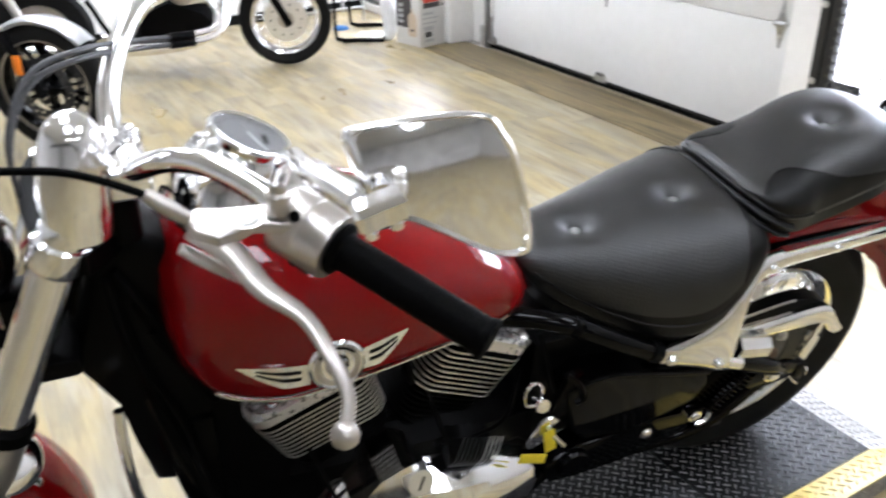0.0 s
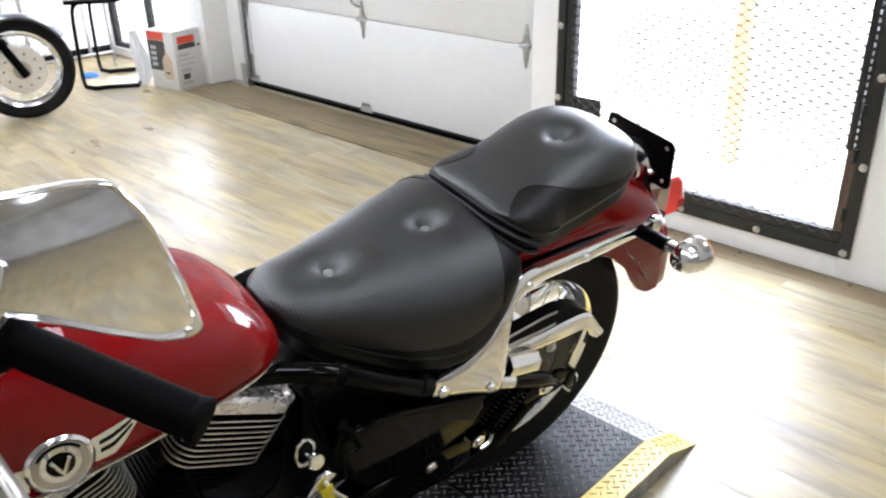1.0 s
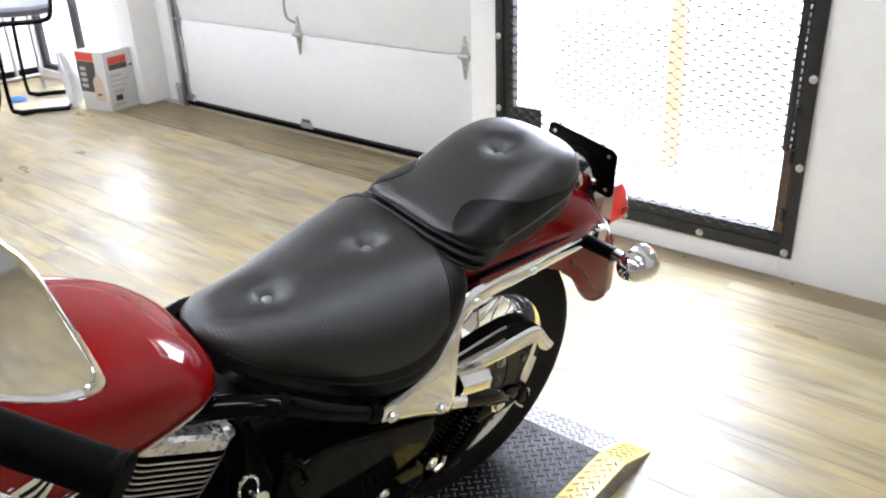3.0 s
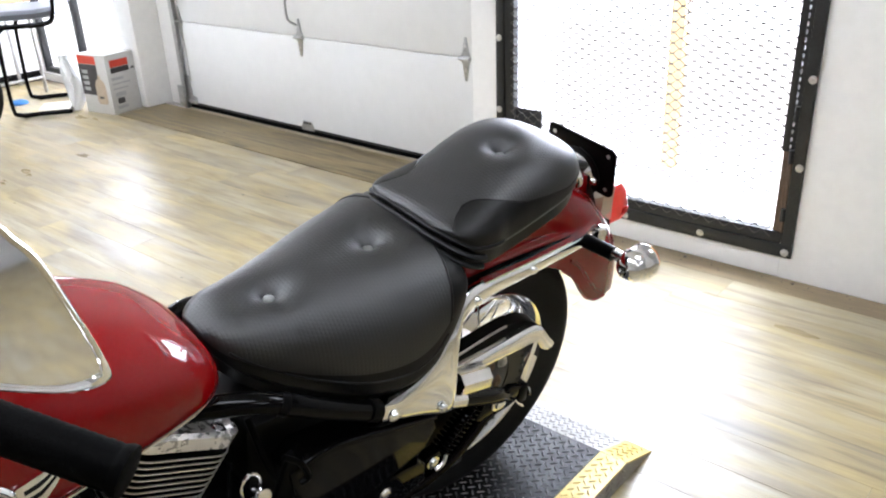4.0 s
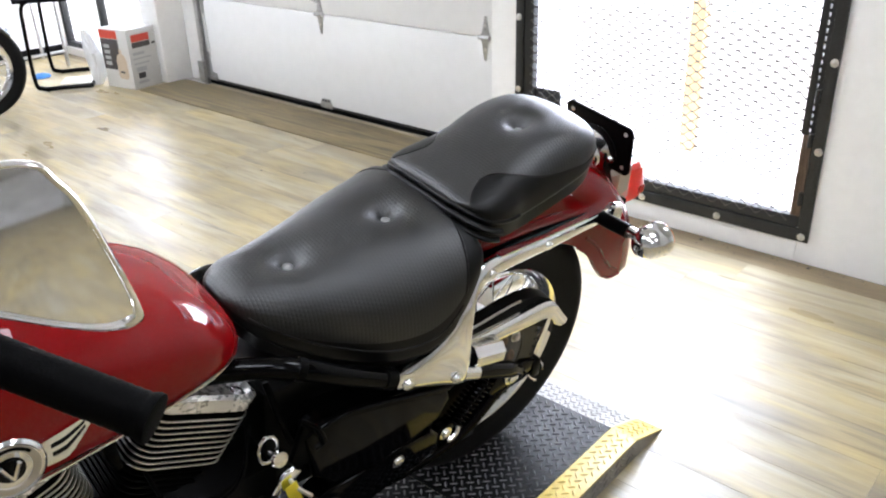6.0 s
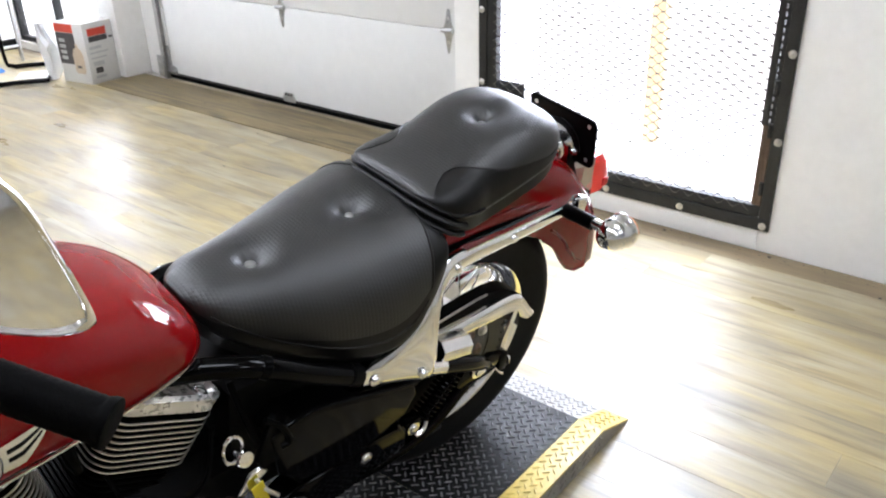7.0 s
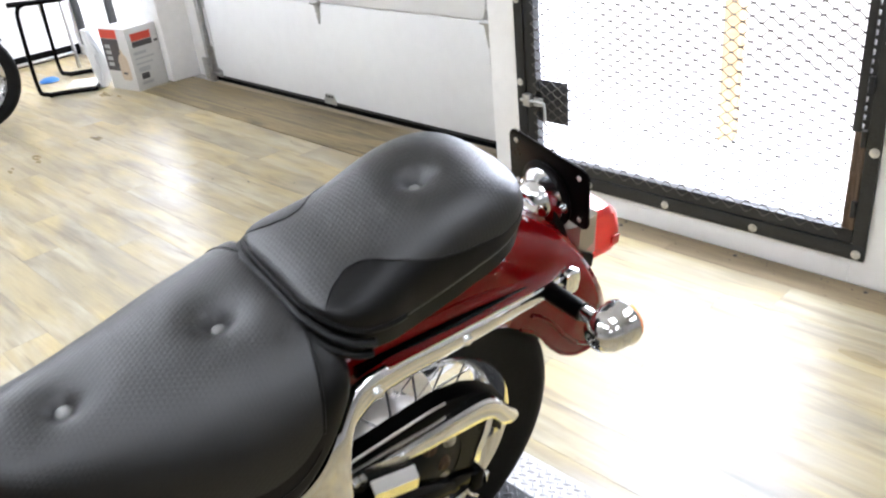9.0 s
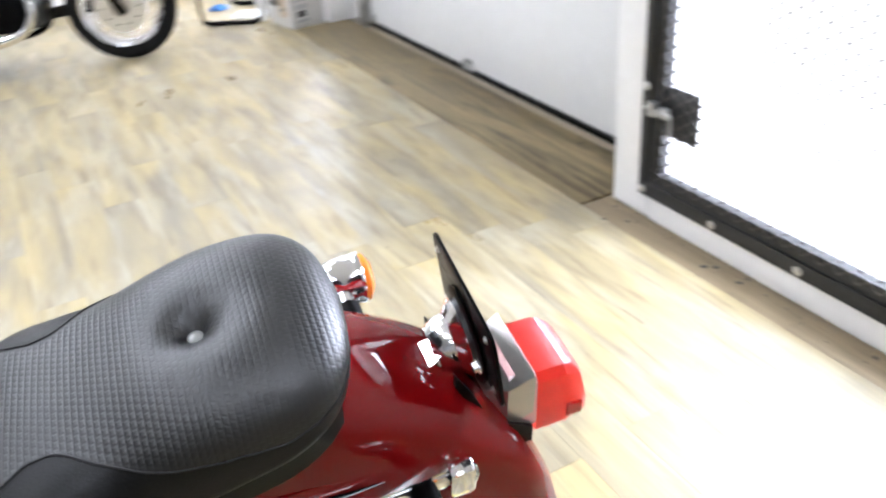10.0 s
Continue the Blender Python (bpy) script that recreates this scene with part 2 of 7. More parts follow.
MIRROR = bpy.data.materials.new("mirror_glass")
MIRROR.use_nodes = True
_b = MIRROR.node_tree.nodes["Principled BSDF"]
_b.inputs["Metallic"].default_value, _b.inputs["Roughness"].default_value = 1.0, 0.015
_b.inputs["Base Color"].default_value = (0.8, 0.8, 0.8, 1)


def glow(name, colour, strength):
    m = bpy.data.materials.new(name)
    m.use_nodes = True
    b = m.node_tree.nodes["Principled BSDF"]
    b.inputs["Base Color"].default_value = (*colour, 1)
    b.inputs["Emission Color"].default_value = (*colour, 1)
    b.inputs["Emission Strength"].default_value = strength
    return m


DAYLIGHT = glow("overexposed_daylight", (0.98, 0.99, 1.0), 2.0)
TUBE_LIGHT = glow("lit_diffuser", (0.90, 0.95, 1.0), 12.5)
_b = RED_LENS.node_tree.nodes["Principled BSDF"]
_b.inputs["Transmission Weight"].default_value, _b.inputs["IOR"].default_value = 0.75, 1.3
BUTTON = mat("shiny_button_vinyl", (0.22, 0.22, 0.21), 0.30, coat=0.6, var=0.1, scale=60)


def glass_mat(name, tint, rough=0.0):
    m = bpy.data.materials.new(name)
    m.use_nodes = True
    b = m.node_tree.nodes["Principled BSDF"]
    b.inputs["Base Color"].default_value = (*tint, 1)
    b.inputs["Transmission Weight"].default_value, b.inputs["Roughness"].default_value = 1.0, rough
    b.inputs["IOR"].default_value = 1.45
    return m


GLASS = glass_mat("clear_glass", (1, 1, 1))


# ---- mesh tools ----
def finish(name, bm, material, smooth=True, angle=40):
    me = bpy.data.meshes.new(name)
    bmesh.ops.recalc_face_normals(bm, faces=bm.faces)
    bm.to_mesh(me)
    bm.free()
    for m in (material if isinstance(material, (list, tuple)) else [material]):
        me.materials.append(m)
    if smooth:
        me.polygons.foreach_set("use_smooth", [True] * len(me.polygons))
        me.set_sharp_from_angle(angle=radians(angle))
    return me


def part(name, bm, material, parent, label="", smooth=True, angle=40):
    """One mesh object under a thing or a part."""
    ob = new(name, finish(name, bm, material, smooth, angle))
    ob.parent = parent
    if label:
        tagged(ob, label)
    return ob


def thing(name, m, label, category, group="", kind=""):
    ob = new(name)
    ob.empty_display_size = 0.1
    ob.matrix_world = m
    return tagged(ob, label, category, group, kind)


def solid(name, bm, material, label, category, kind="", m=None, group="", smooth=True):
    """A thing that is one single mesh."""
    ob = new(name, finish(name, bm, material, smooth))
    if m is not None:
        ob.matrix_world = m
    return tagged(ob, label, category, group, kind)


def box(x0, y0, z0, x1, y1, z1, bevel=0.0, bm=None, seg=2, m=None, mi=0):
    bm = bm or bmesh.new()
    r = bmesh.ops.create_cube(bm, size=1)
    vs = r["verts"]
    for v in vs:
        v.co = Vector(((x0 + x1) / 2 + v.co.x * (x1 - x0), (y0 + y1) / 2 + v.co.y * (y1 - y0), (z0 + z1) / 2 + v.co.z * (z1 - z0)))
    if m is not None:
        bmesh.ops.transform(bm, matrix=m, verts=vs)
    fs = list({f for v in vs for f in v.link_faces})
    if bevel:
        es = list({e for v in vs for e in v.link_edges})
        r = bmesh.ops.bevel(bm, geom=es, offset=bevel, segments=seg, affect="EDGES", profile=0.5)
        fs = r["faces"] + [f for f in fs if f.is_valid]
    for f in fs:
        if f.is_valid:
            f.material_index = mi
    return bm


def spline(pts, steps=8):
    """Points of a smooth curve through the given ones."""
    p = [Vector(a) for a in pts]
    p = [2 * p[0] - p[1]] + p + [2 * p[-1] - p[-2]]
    out = []
    for i in range(1, len(p) - 2):
        a, b, c, d = p[i - 1 : i + 3]
        for k in range(steps):
            t = k / steps
            out.append(0.5 * (2 * b + (c - a) * t + (2 * a - 5 * b + 4 * c - d) * t * t + (3 * b - a - 3 * c + d) * t**3))
    return out + [p[-2]]


def tube(pts, radius, seg=12, bm=None, smooth_steps=8, caps=True, flat=1.0, mi=0):
    """A round bar along a smooth curve; radius is one number or one for each given point."""
    bm = bm or bmesh.new()
    path = spline(pts, smooth_steps) if smooth_steps > 1 and len(pts) > 2 else [Vector(p) for p in pts]
    if isinstance(radius, (list, tuple)):
        k = np.linspace(0, len(radius) - 1, len(path))
        rad = [float(v) for v in np.interp(k, range(len(radius)), radius)]
    else:
        rad = [radius] * len(path)
    rings, up = [], None
    for i, p in enumerate(path):
        d = (path[min(i + 1, len(path) - 1)] - path[max(i - 1, 0)]).normalized()
        if up is None:
            up = d.orthogonal().normalized() if abs(d.z) > 0.95 else Vector((0, 0, 1))
        side = d.cross(up).normalized()
        up = side.cross(d).normalized()
        rings.append([bm.verts.new(p + rad[i] * (math.cos(a) * side + flat * math.sin(a) * up)) for a in (2 * math.pi * j / seg for j in range(seg))])
    for a, b in zip(rings, rings[1:]):
        for j in range(seg):
            bm.faces.new((a[j], a[(j + 1) % seg], b[(j + 1) % seg], b[j])).material_index = mi
    if caps:
        bm.faces.new(rings[0][::-1]).material_index = mi
        bm.faces.new(rings[-1]).material_index = mi
    return bm


def lathe(profile, seg=32, m=None, bm=None, arc=2 * math.pi, mi=0):
    """Turns (radius, height) pairs round z, then moves the shape by m."""
    bm = bm or bmesh.new()
    m = m or Matrix()
    full = arc > 6.28
    count = seg if full else seg + 1
    rings = []
    for r, h in profile:
        if r < 1e-6:
            rings.append([bm.verts.new(m @ Vector((0, 0, h)))])
        else:
            rings.append([bm.verts.new(m @ Vector((r * math.cos(arc * j / seg), r * math.sin(arc * j / seg), h))) for j in range(count)])
    for a, b in zip(rings, rings[1:]):
        for j in range(seg):
            k = (j + 1) % count
            if len(a) == 1 and len(b) == 1:
                continue
            if len(a) == 1:
                f = bm.faces.new((a[0], b[k], b[j]))
            elif len(b) == 1:
                f = bm.faces.new((a[j], a[k], b[0]))
            else:
                f = bm.faces.new((a[j], a[k], b[k], b[j]))
            f.material_index = mi
    return bm


def loft(sections, closed=True, caps=True, bm=None, mi=0):
    bm = bm or bmesh.new()
    rings = [[bm.verts.new(p) for p in s] for s in sections]
    n = len(rings[0])
    for a, b in zip(rings, rings[1:]):
        for j in range(n if closed else n - 1):
            bm.faces.new((a[j], a[(j + 1) % n], b[(j + 1) % n], b[j])).material_index = mi
    if caps and closed:
        bm.faces.new(rings[0][::-1]).material_index = mi
        bm.faces.new(rings[-1]).material_index = mi
    return bm


def prism(outline, y0, y1, bevel=0.0, bm=None, seg=2, m=None, mi=0):
    """A plate: an outline in x and z, from y0 to y1."""
    bm = bm or bmesh.new()
    a = [bm.verts.new((x, y0, z)) for x, z in outline]
    b = [bm.verts.new((x, y1, z)) for x, z in outline]
    n = len(a)
    fs = [bm.faces.new(a), bm.faces.new(b[::-1])] + [bm.faces.new((a[j], b[j], b[(j + 1) % n], a[(j + 1) % n])) for j in range(n)]
    if m is not None:
        bmesh.ops.transform(bm, matrix=m, verts=a + b)
    if bevel:
        es = list({e for f in fs[:2] for e in f.edges})
        r = bmesh.ops.bevel(bm, geom=es, offset=bevel, segments=seg, affect="EDGES", profile=0.5)
        fs = r["faces"] + fs
    for f in fs:
        if f.is_valid:
            f.material_index = mi
    return bm


def interp(table, x):
    """Smooth interpolation in rows of x and values."""
    xs = [r[0] for r in table]
    x, out = float(x), []
    for c in range(1, len(table[0])):
        ys = [r[c] for r in table]
        k = min(max(np.searchsorted(xs, x) - 1, 0), len(xs) - 2)
        t = min(max((x - xs[k]) / (xs[k + 1] - xs[k]), 0), 1)
        s = [(ys[min(i + 1, len(ys) - 1)] - ys[max(i - 1, 0)]) / (xs[min(i + 1, len(xs) - 1)] - xs[max(i - 1, 0)]) for i in (k, k + 1)]
        h = xs[k + 1] - xs[k]
        t2, t3 = t * t, t**3
        out.append(float((2 * t3 - 3 * t2 + 1) * ys[k] + (t3 - 2 * t2 + t) * h * s[0] + (-2 * t3 + 3 * t2) * ys[k + 1] + (t3 - t2) * h * s[1]))
    return out


def aim(p, d):
    """A pose at p whose z points along d."""
    return Matrix.Translation(p) @ Vector(d).to_track_quat("Z", "Y").to_matrix().to_4x4()


def bolt_bm(p, d, r=0.008, h=0.006, bm=None, mi=0):
    """A domed bolt head on a washer."""
    m = aim(p, d)
    bm = lathe([(0, 0), (r * 1.5, 0), (r * 1.5, h * 0.25), (r, h * 0.3), (r, h * 0.8), (r * 0.75, h), (0, h * 1.05)], 12, m, bm, mi=mi)
    return bm


# ---- the shop: floor, walls, ceiling ----
GX, DX, Z_CEIL = 3.222, 3.51, 3.2


def wall(name, x0, y0, z0, x1, y1, z1, label, bevel=0.0, material=WALL):
    return solid(name, box(x0, y0, z0, x1, y1, z1, bevel), material, label, "wall", "structure")


floor = solid("floor", box(-6.2, -5.6, -0.12, 3.5, 8.4, -0.006), PLANK_BED, "pale oak-look vinyl plank floor with glossy worn finish", "floor", "structure")
ceiling = solid("ceiling", box(-6.3, -5.7, Z_CEIL, 3.75, 8.5, Z_CEIL + 0.1), CEIL, "plain grey painted shop ceiling", "ceiling", "structure")

# wall beside and over the barred gate, in one sheet with the opening left free
bm = bmesh.new()
box(GX, -5.6, 0, GX + 0.2, 1.70, Z_CEIL, 0.004, bm)
box(GX, 2.98, 0, GX + 0.2, 3.172, Z_CEIL, 0.012, bm, 4)
box(GX, 1.70, 2.12, GX + 0.2, 2.98, Z_CEIL, 0.0, bm)
box(GX, 1.70, 0, GX + 0.2, 2.98, 0.13, 0.004, bm)
solid("wall_east", bm, WALL, "white painted wall round the barred opening", "wall", "structure")
wall("wall_jamb", GX + 0.2, 3.09, 0, DX + 0.3, 3.17, Z_CEIL, "white painted return beside the overhead door")
wall("wall_over_door", DX + 0.05, 3.21, 2.45, DX + 0.25, 6.26, Z_CEIL, "white painted wall over the overhead door")
bm = bmesh.new()
box(3.335, 6.25, 0, 3.72, 6.48, Z_CEIL, 0.01, bm)
box(DX + 0.035, 5.99, 0, 3.72, 6.25, Z_CEIL, 0.004, bm)
solid("wall_pillar", bm, WALL, "white painted pillar between overhead door and window", "wall", "structure")
bm = bmesh.new()
box(3.40, 6.48, 0, 3.55, 8.4, 0.06, 0, bm)
box(3.40, 6.48, 2.3, 3.55, 8.4, Z_CEIL, 0, bm)
box(3.40, 7.95, 0.06, 3.55, 8.4, 2.3, 0, bm)
solid("wall_window_side", bm, WALL, "white wall round the tall shop window", "wall", "structure")
wall("wall_north", -6.2, 7.94, 0, 3.4, 8.1, Z_CEIL, "white painted far wall of the shop")
wall("wall_south", -6.2, -5.7, 0, GX + 0.2, -5.6, Z_CEIL, "pale painted wall at the back of the shop", material=DARK_WALL)
wall("wall_west", -6.3, -5.7, 0, -6.2, 8.5, Z_CEIL, "pale painted side wall of the shop", material=DARK_WALL)
solid("baseboard", box(-6.2, 7.928, 0, 3.4, 7.94, 0.085, 0.004), PLASTIC, "dark plastic baseboard along the far wall", "baseboard", "structure")

# ceiling light fittings
fitting = thing("ceiling_light", pose(0, 0, Z_CEIL), "flat white ceiling light panel with bright diffuser", "ceiling light", "ceiling lights")
bm = bmesh.new()
box(-0.30, -0.62, -0.03, -0.28, 0.62, 0, 0, bm), box(0.28, -0.62, -0.03, 0.30, 0.62, 0, 0, bm)
box(-0.28, -0.62, -0.03, 0.28, -0.6, 0, 0, bm), box(-0.28, 0.6, -0.03, 0.28, 0.62, 0, 0, bm)
part("frame", bm, WALL, fitting)
part("diffuser", box(-0.279, -0.599, -0.028, 0.279, 0.599, -0.012, 0.004), TUBE_LIGHT, fitting, "lit white diffuser")
# the last two, at y -2.2, are unseen extras added to brighten the chrome
spots = [(0.1, 0.6), (1.9, 0.6), (0.1, 2.4), (0.85, 3.9), (1.05, 5.2), (-0.3, 4.5), (0.1, 6.0), (1.9, 6.0), (0.1, 7.6), (1.9, 7.6), (-2.4, 5.5), (-0.6, -2.2), (1.6, -2.2)]
fitting.matrix_world = pose(*spots[0], Z_CEIL)
for sx, sy in spots[1:]:
    copy_thing(fitting, pose(sx, sy, Z_CEIL))

# plywood strip and threshold before the overhead door
bm = box(3.10, 3.2, -0.006, 3.475, 6.24, 0.006, 0.002)
solid("trim", bm, PLY, "worn brown plywood strip on the floor along the door", "floor strip", "structure")
solid("threshold", box(3.475, 3.21, -0.006, 3.6, 5.99, 0.003, 0.001), PLANK_BED, "pale wooden threshold under the overhead door", "threshold", "structure")


# ---- overhead door ----
door = thing("overhead_door", pose(DX, 0, 0), "closed white sectional overhead door with steel hinges", "garage door", kind="structure")
D0, D1 = 3.18, 5.965
for k in range(4):
    z0 = 0.04 + k * 0.57 if k == 0 else 0.612 + (k - 1) * 0.612
    bm = box(0, D0, 0.04 if k == 0 else z0, 0.05, D1, 0.608 + k * 0.612, 0.004)
    part("panel", bm, DOOR_PAINT, door)
part("bottom_seal", tube([(0.02, D0, 0.022), (0.02, D1, 0.022)], 0.02, 10, smooth_steps=1), RUBBER, door, "black rubber bottom seal")
part("bottom_rail", box(-0.004, D0, 0.036, 0.002, D1, 0.05, 0.001), STEEL_DARK, door, "dark steel bottom rail")


def hinge(y, z, big=True):
    """A kite-shaped pressed hinge on the joint of two panels."""
    h = part("hinge", prism([(-0.036, 0), (-0.02, 0.03), (-0.006, 0.105), (0.006, 0.105), (0.02, 0.03), (0.036, 0), (0.02, -0.03), (0.006, -0.115), (-0.006, -0.115), (-0.02, -0.03)],
                            -0.006, 0.0, 0.0015, m=pose(0, y, z, 0, 0, -90)), GALV, door, "galvanised kite-shaped hinge")
    part("knuckle", tube([(-0.016, y - 0.034, z), (-0.016, y + 0.034, z)], 0.011, 10, smooth_steps=1), GALV, h)
    for dz in (0.06, -0.06):
        part("screw", bolt_bm((-0.006, y, z + dz), (-1, 0, 0), 0.006, 0.004), BOLT, h)


for k in (1, 2, 3):
    for y in (3.43, 4.69, 5.93):
        hinge(y, 0.61 * k)
b = part("foot_bracket", prism([(-0.055, 0), (0.055, 0), (0.055, 0.025), (0.035, 0.06), (-0.035, 0.06), (-0.055, 0.025)], -0.006, 0, 0.002, m=pose(-0.002, 4.70, 0.035, 0, 0, -90)), GALV, door)
for k in (-0.025, 0, 0.025):
    part("slot", box(-0.010, 4.70 + k - 0.008, 0.075, -0.007, 4.70 + k + 0.008, 0.088, 0.001), STEEL_DARK, b)
part("lift_handle", tube([(-0.01, 4.72, 0.86), (-0.05, 4.725, 0.84), (-0.055, 4.73, 0.76), (-0.05, 4.72, 0.71), (-0.012, 4.70, 0.68)], 0.007, 10), GALV, door, "bent steel lift handle")
c = part("corner_bracket", prism([(-0.06, 0.0), (0.05, 0.0), (0.05, 0.05), (0.0, 0.06), (-0.01, 0.2), (-0.06, 0.2)], -0.008, 0, 0.002, m=pose(-0.002, 5.915, 0.04, 0, 0, -90)), GALV, door)
part("roller_shaft", tube([(-0.02, 5.86, 0.06), (-0.02, 5.99, 0.06)], 0.008, 10, smooth_steps=1), GALV, c)
bm = bmesh.new()
box(-0.03, 5.972, 0.0, 0.035, 5.988, 2.5, 0.002, bm), box(-0.034, 5.95, 0.0, -0.03, 5.988, 2.5, 0, bm)
part("track", bm, GALV, door, "galvanised vertical roller track")
bm = bmesh.new()
box(-0.05, 5.955, 0.02, -0.036, 6.02, 0.17, 0.002, bm)
bolt_bm((-0.05, 5.99, 0.06), (-1, 0, 0), 0.009, 0.008, bm), bolt_bm((-0.05, 5.99, 0.13), (-1, 0, 0), 0.009, 0.008, bm)
part("track_foot", bm, GALV, door)
part("cable", tube([(-0.01, 5.90, 0.2), (-0.005, 5.935, 1.4), (0, 5.94, 2.4)], 0.002, 6), GALV, door, "thin lift cable")

# ---- barred gate ----
gate = thing("security_gate", pose(GX, 0, 0), "dark steel security gate with expanded metal mesh", "gate", kind="structure")
Y0, Y1, ZB, ZT = 1.6579, 3.0223, 0.0905, 2.2
for n, a in enumerate(((Y0, ZB, Y1, ZB + 0.05), (Y0, ZT - 0.05, Y1, ZT), (Y0, ZB + 0.05, Y0 + 0.042, ZT - 0.05), (Y1 - 0.042, ZB + 0.05, Y1, ZT - 0.05))):
    part("frame_bar", box(-0.012, a[0], a[1], -0.001, a[2], a[3], 0.0015), STEEL_DARK, gate)
leaf = part("leaf_rail", box(-0.006, Y0 + 0.045, ZB + 0.0505, 0.03, Y1 - 0.045, ZB + 0.095, 0.002), STEEL_DARK, gate)
part("leaf_rail", box(-0.006, Y0 + 0.045, ZT - 0.095, 0.03, Y1 - 0.045, ZT - 0.054, 0.002), STEEL_DARK, gate)
part("leaf_stile", box(-0.006, Y1 - 0.092, ZB + 0.096, 0.03, Y1 - 0.0425, ZT - 0.096, 0.002), STEEL_DARK, gate)
bm = bmesh.new()
for k in range(3):
    box(-0.008 + 0.004 * k, Y0 + 0.046 + 0.013 * k, ZB + 0.096, 0.02, Y0 + 0.057 + 0.013 * k, 0.50, 0.001, bm)
part("leaf_stile", bm, RUST, gate, "rust-brown hinge stile")
bm = bmesh.new()
box(-0.006, Y0 + 0.064, 0.50, 0.02, Y0 + 0.089, ZT - 0.096, 0.001, bm), box(-0.004, Y0 + 0.043, 0.50, 0.01, Y0 + 0.0575, ZT - 0.096, 0, bm)
for k in range(58):
    z = 0.50 + k * 0.027
    box(-0.004, Y0 + 0.0575, z, 0.01, Y0 + 0.064, z + 0.011, 0, bm)
part("hinge_strip", bm, STEEL_DARK, gate, "perforated hinge strip")
for y in [1.6825 + 0.3327 * k for k in range(5)]:
    for z in (ZB + 0.02, ZT - 0.02):
        part("bolt", bolt_bm((-0.012, min(y, 3.0046), z), (-1, 0, 0), 0.010, 0.008), BOLT, gate)
for z in [0.4473 + 0.3195 * k for k in range(6)]:
    part("bolt", bolt_bm((-0.012, 1.6736, z), (-1, 0, 0), 0.010, 0.008), BOLT, gate)
    part("bolt", bolt_bm((-0.012, 3.0056, z + 0.03), (-1, 0, 0), 0.010, 0.008), BOLT, gate)
for z in (0.235, 0.46, 0.62, 1.2):
    part("hinge_knuckle", tube([(-0.014, Y0 + 0.05, z), (-0.014, Y0 + 0.05, z + 0.05)], 0.009, 8, smooth_steps=1), STEEL_DARK, gate)

# expanded metal: rows of diamonds with thick knots
MW, MH = 0.060, 0.0195


def strands(y0, y1, z0, z1, material, x, r, name):
    bm_v, bm_f = [], []
    rows, cols = int((z1 - z0) / MH), int((y1 - y0) / MW)
    for j in range(rows + 1):
        for i in range(cols + 1):
            ya, za = y0 + (i + 0.5 * (j % 2)) * MW, z0 + j * MH
            for dy in (-0.5, 0.5):
                yb, zb = ya + dy * MW, za + MH
                if not (y0 - 0.01 <= yb <= y1 + 0.01 and ya <= y1 + 0.01 and zb <= z1 + 0.01):
                    continue
                k = len(bm_v)
                for (yy, zz, rr) in ((ya, za, 1.5), ((ya * 0.75 + yb * 0.25), (za * 0.85 + zb * 0.15), 1.05), ((ya * 0.25 + yb * 0.75), (za * 0.15 + zb * 0.85), 1.05), (yb, zb, 1.5)):
                    h = r * rr
                    bm_v += [(x - 0.001, yy, zz - h), (x + 0.001, yy, zz - h), (x + 0.001, yy, zz + h), (x - 0.001, yy, zz + h)]
                for s in range(3):
                    for q in range(4):
                        bm_f.append((k + 4 * s + q, k + 4 * s + (q + 1) % 4, k + 4 * s + 4 + (q + 1) % 4, k + 4 * s + 4 + q))
    me = bpy.data.meshes.new(name)
    me.from_pydata(bm_v, [], bm_f)
    me.materials.append(material)
    ob = new(name, me)
    ob.parent = gate
    return tagged(ob, kind="stuff")


strands(Y0 + 0.088, Y1 - 0.07, ZB + 0.072, ZT - 0.07, MESH_STEEL, -0.0075, 0.0019, "expanded_mesh")
latch_plate = part("latch_plate", box(0.012, 2.7913, 0.3244, 0.016, 2.9319, 0.4915, 0.001), STEEL_DARK, gate, "dark plate behind the latch")
bm = bmesh.new()
box(-0.03, 2.9486, 0.3883, -0.006, 2.983, 0.4375, 0.003, bm)
box(-0.024, 2.8945, 0.3932, -0.008, 2.9338, 0.4276, 0.003, bm)
la = part("latch", bm, GALV, gate, "zinc slide latch")
part("slide_bolt", tube([(-0.022, 3.0, 0.41), (-0.022, 2.895, 0.41), (-0.024, 2.88, 0.398), (-0.026, 2.875, 0.335)], 0.006, 10), GALV, la)
part("screw", bolt_bm((-0.03, 2.963, 0.428), (-1, 0, 0), 0.006, 0.004), BOLT, la)

# lobby behind the gate
bm = bmesh.new()
box(GX + 0.2, 1.45, -0.1, 8.0, 3.13, 0.0, 0, bm)
box(3.55, 3.13, -0.1, 8.0, 33, -0.02, 0, bm), box(3.45, -2.6, -0.1, 8.0, 1.45, -0.02, 0, bm)
solid("ground", bm, CONCRETE, "pale concrete paving outside the shop", "ground", "structure")
wall("wall_lobby", GX + 0.2, 1.40, 0, 4.12, 1.50, 2.6, "white lobby side wall")
wall("wall_lobby_ceiling", GX + 0.2, 1.40, 2.3, 4.12, 3.13, 2.4, "white lobby ceiling")
win = thing("window_1", pose(4.1, 0, 0), "glazed lobby front with a pale wooden post", "window", kind="structure")
part("window_sill", box(-0.03, 1.5, 0, 0.03, 3.13, 0.035, 0.004), CONCRETE, win)
part("window_frame", box(-0.035, 2.535, 0.035, 0.035, 2.605, 2.3, 0.004), POST_WOOD, win, "pale wooden post")
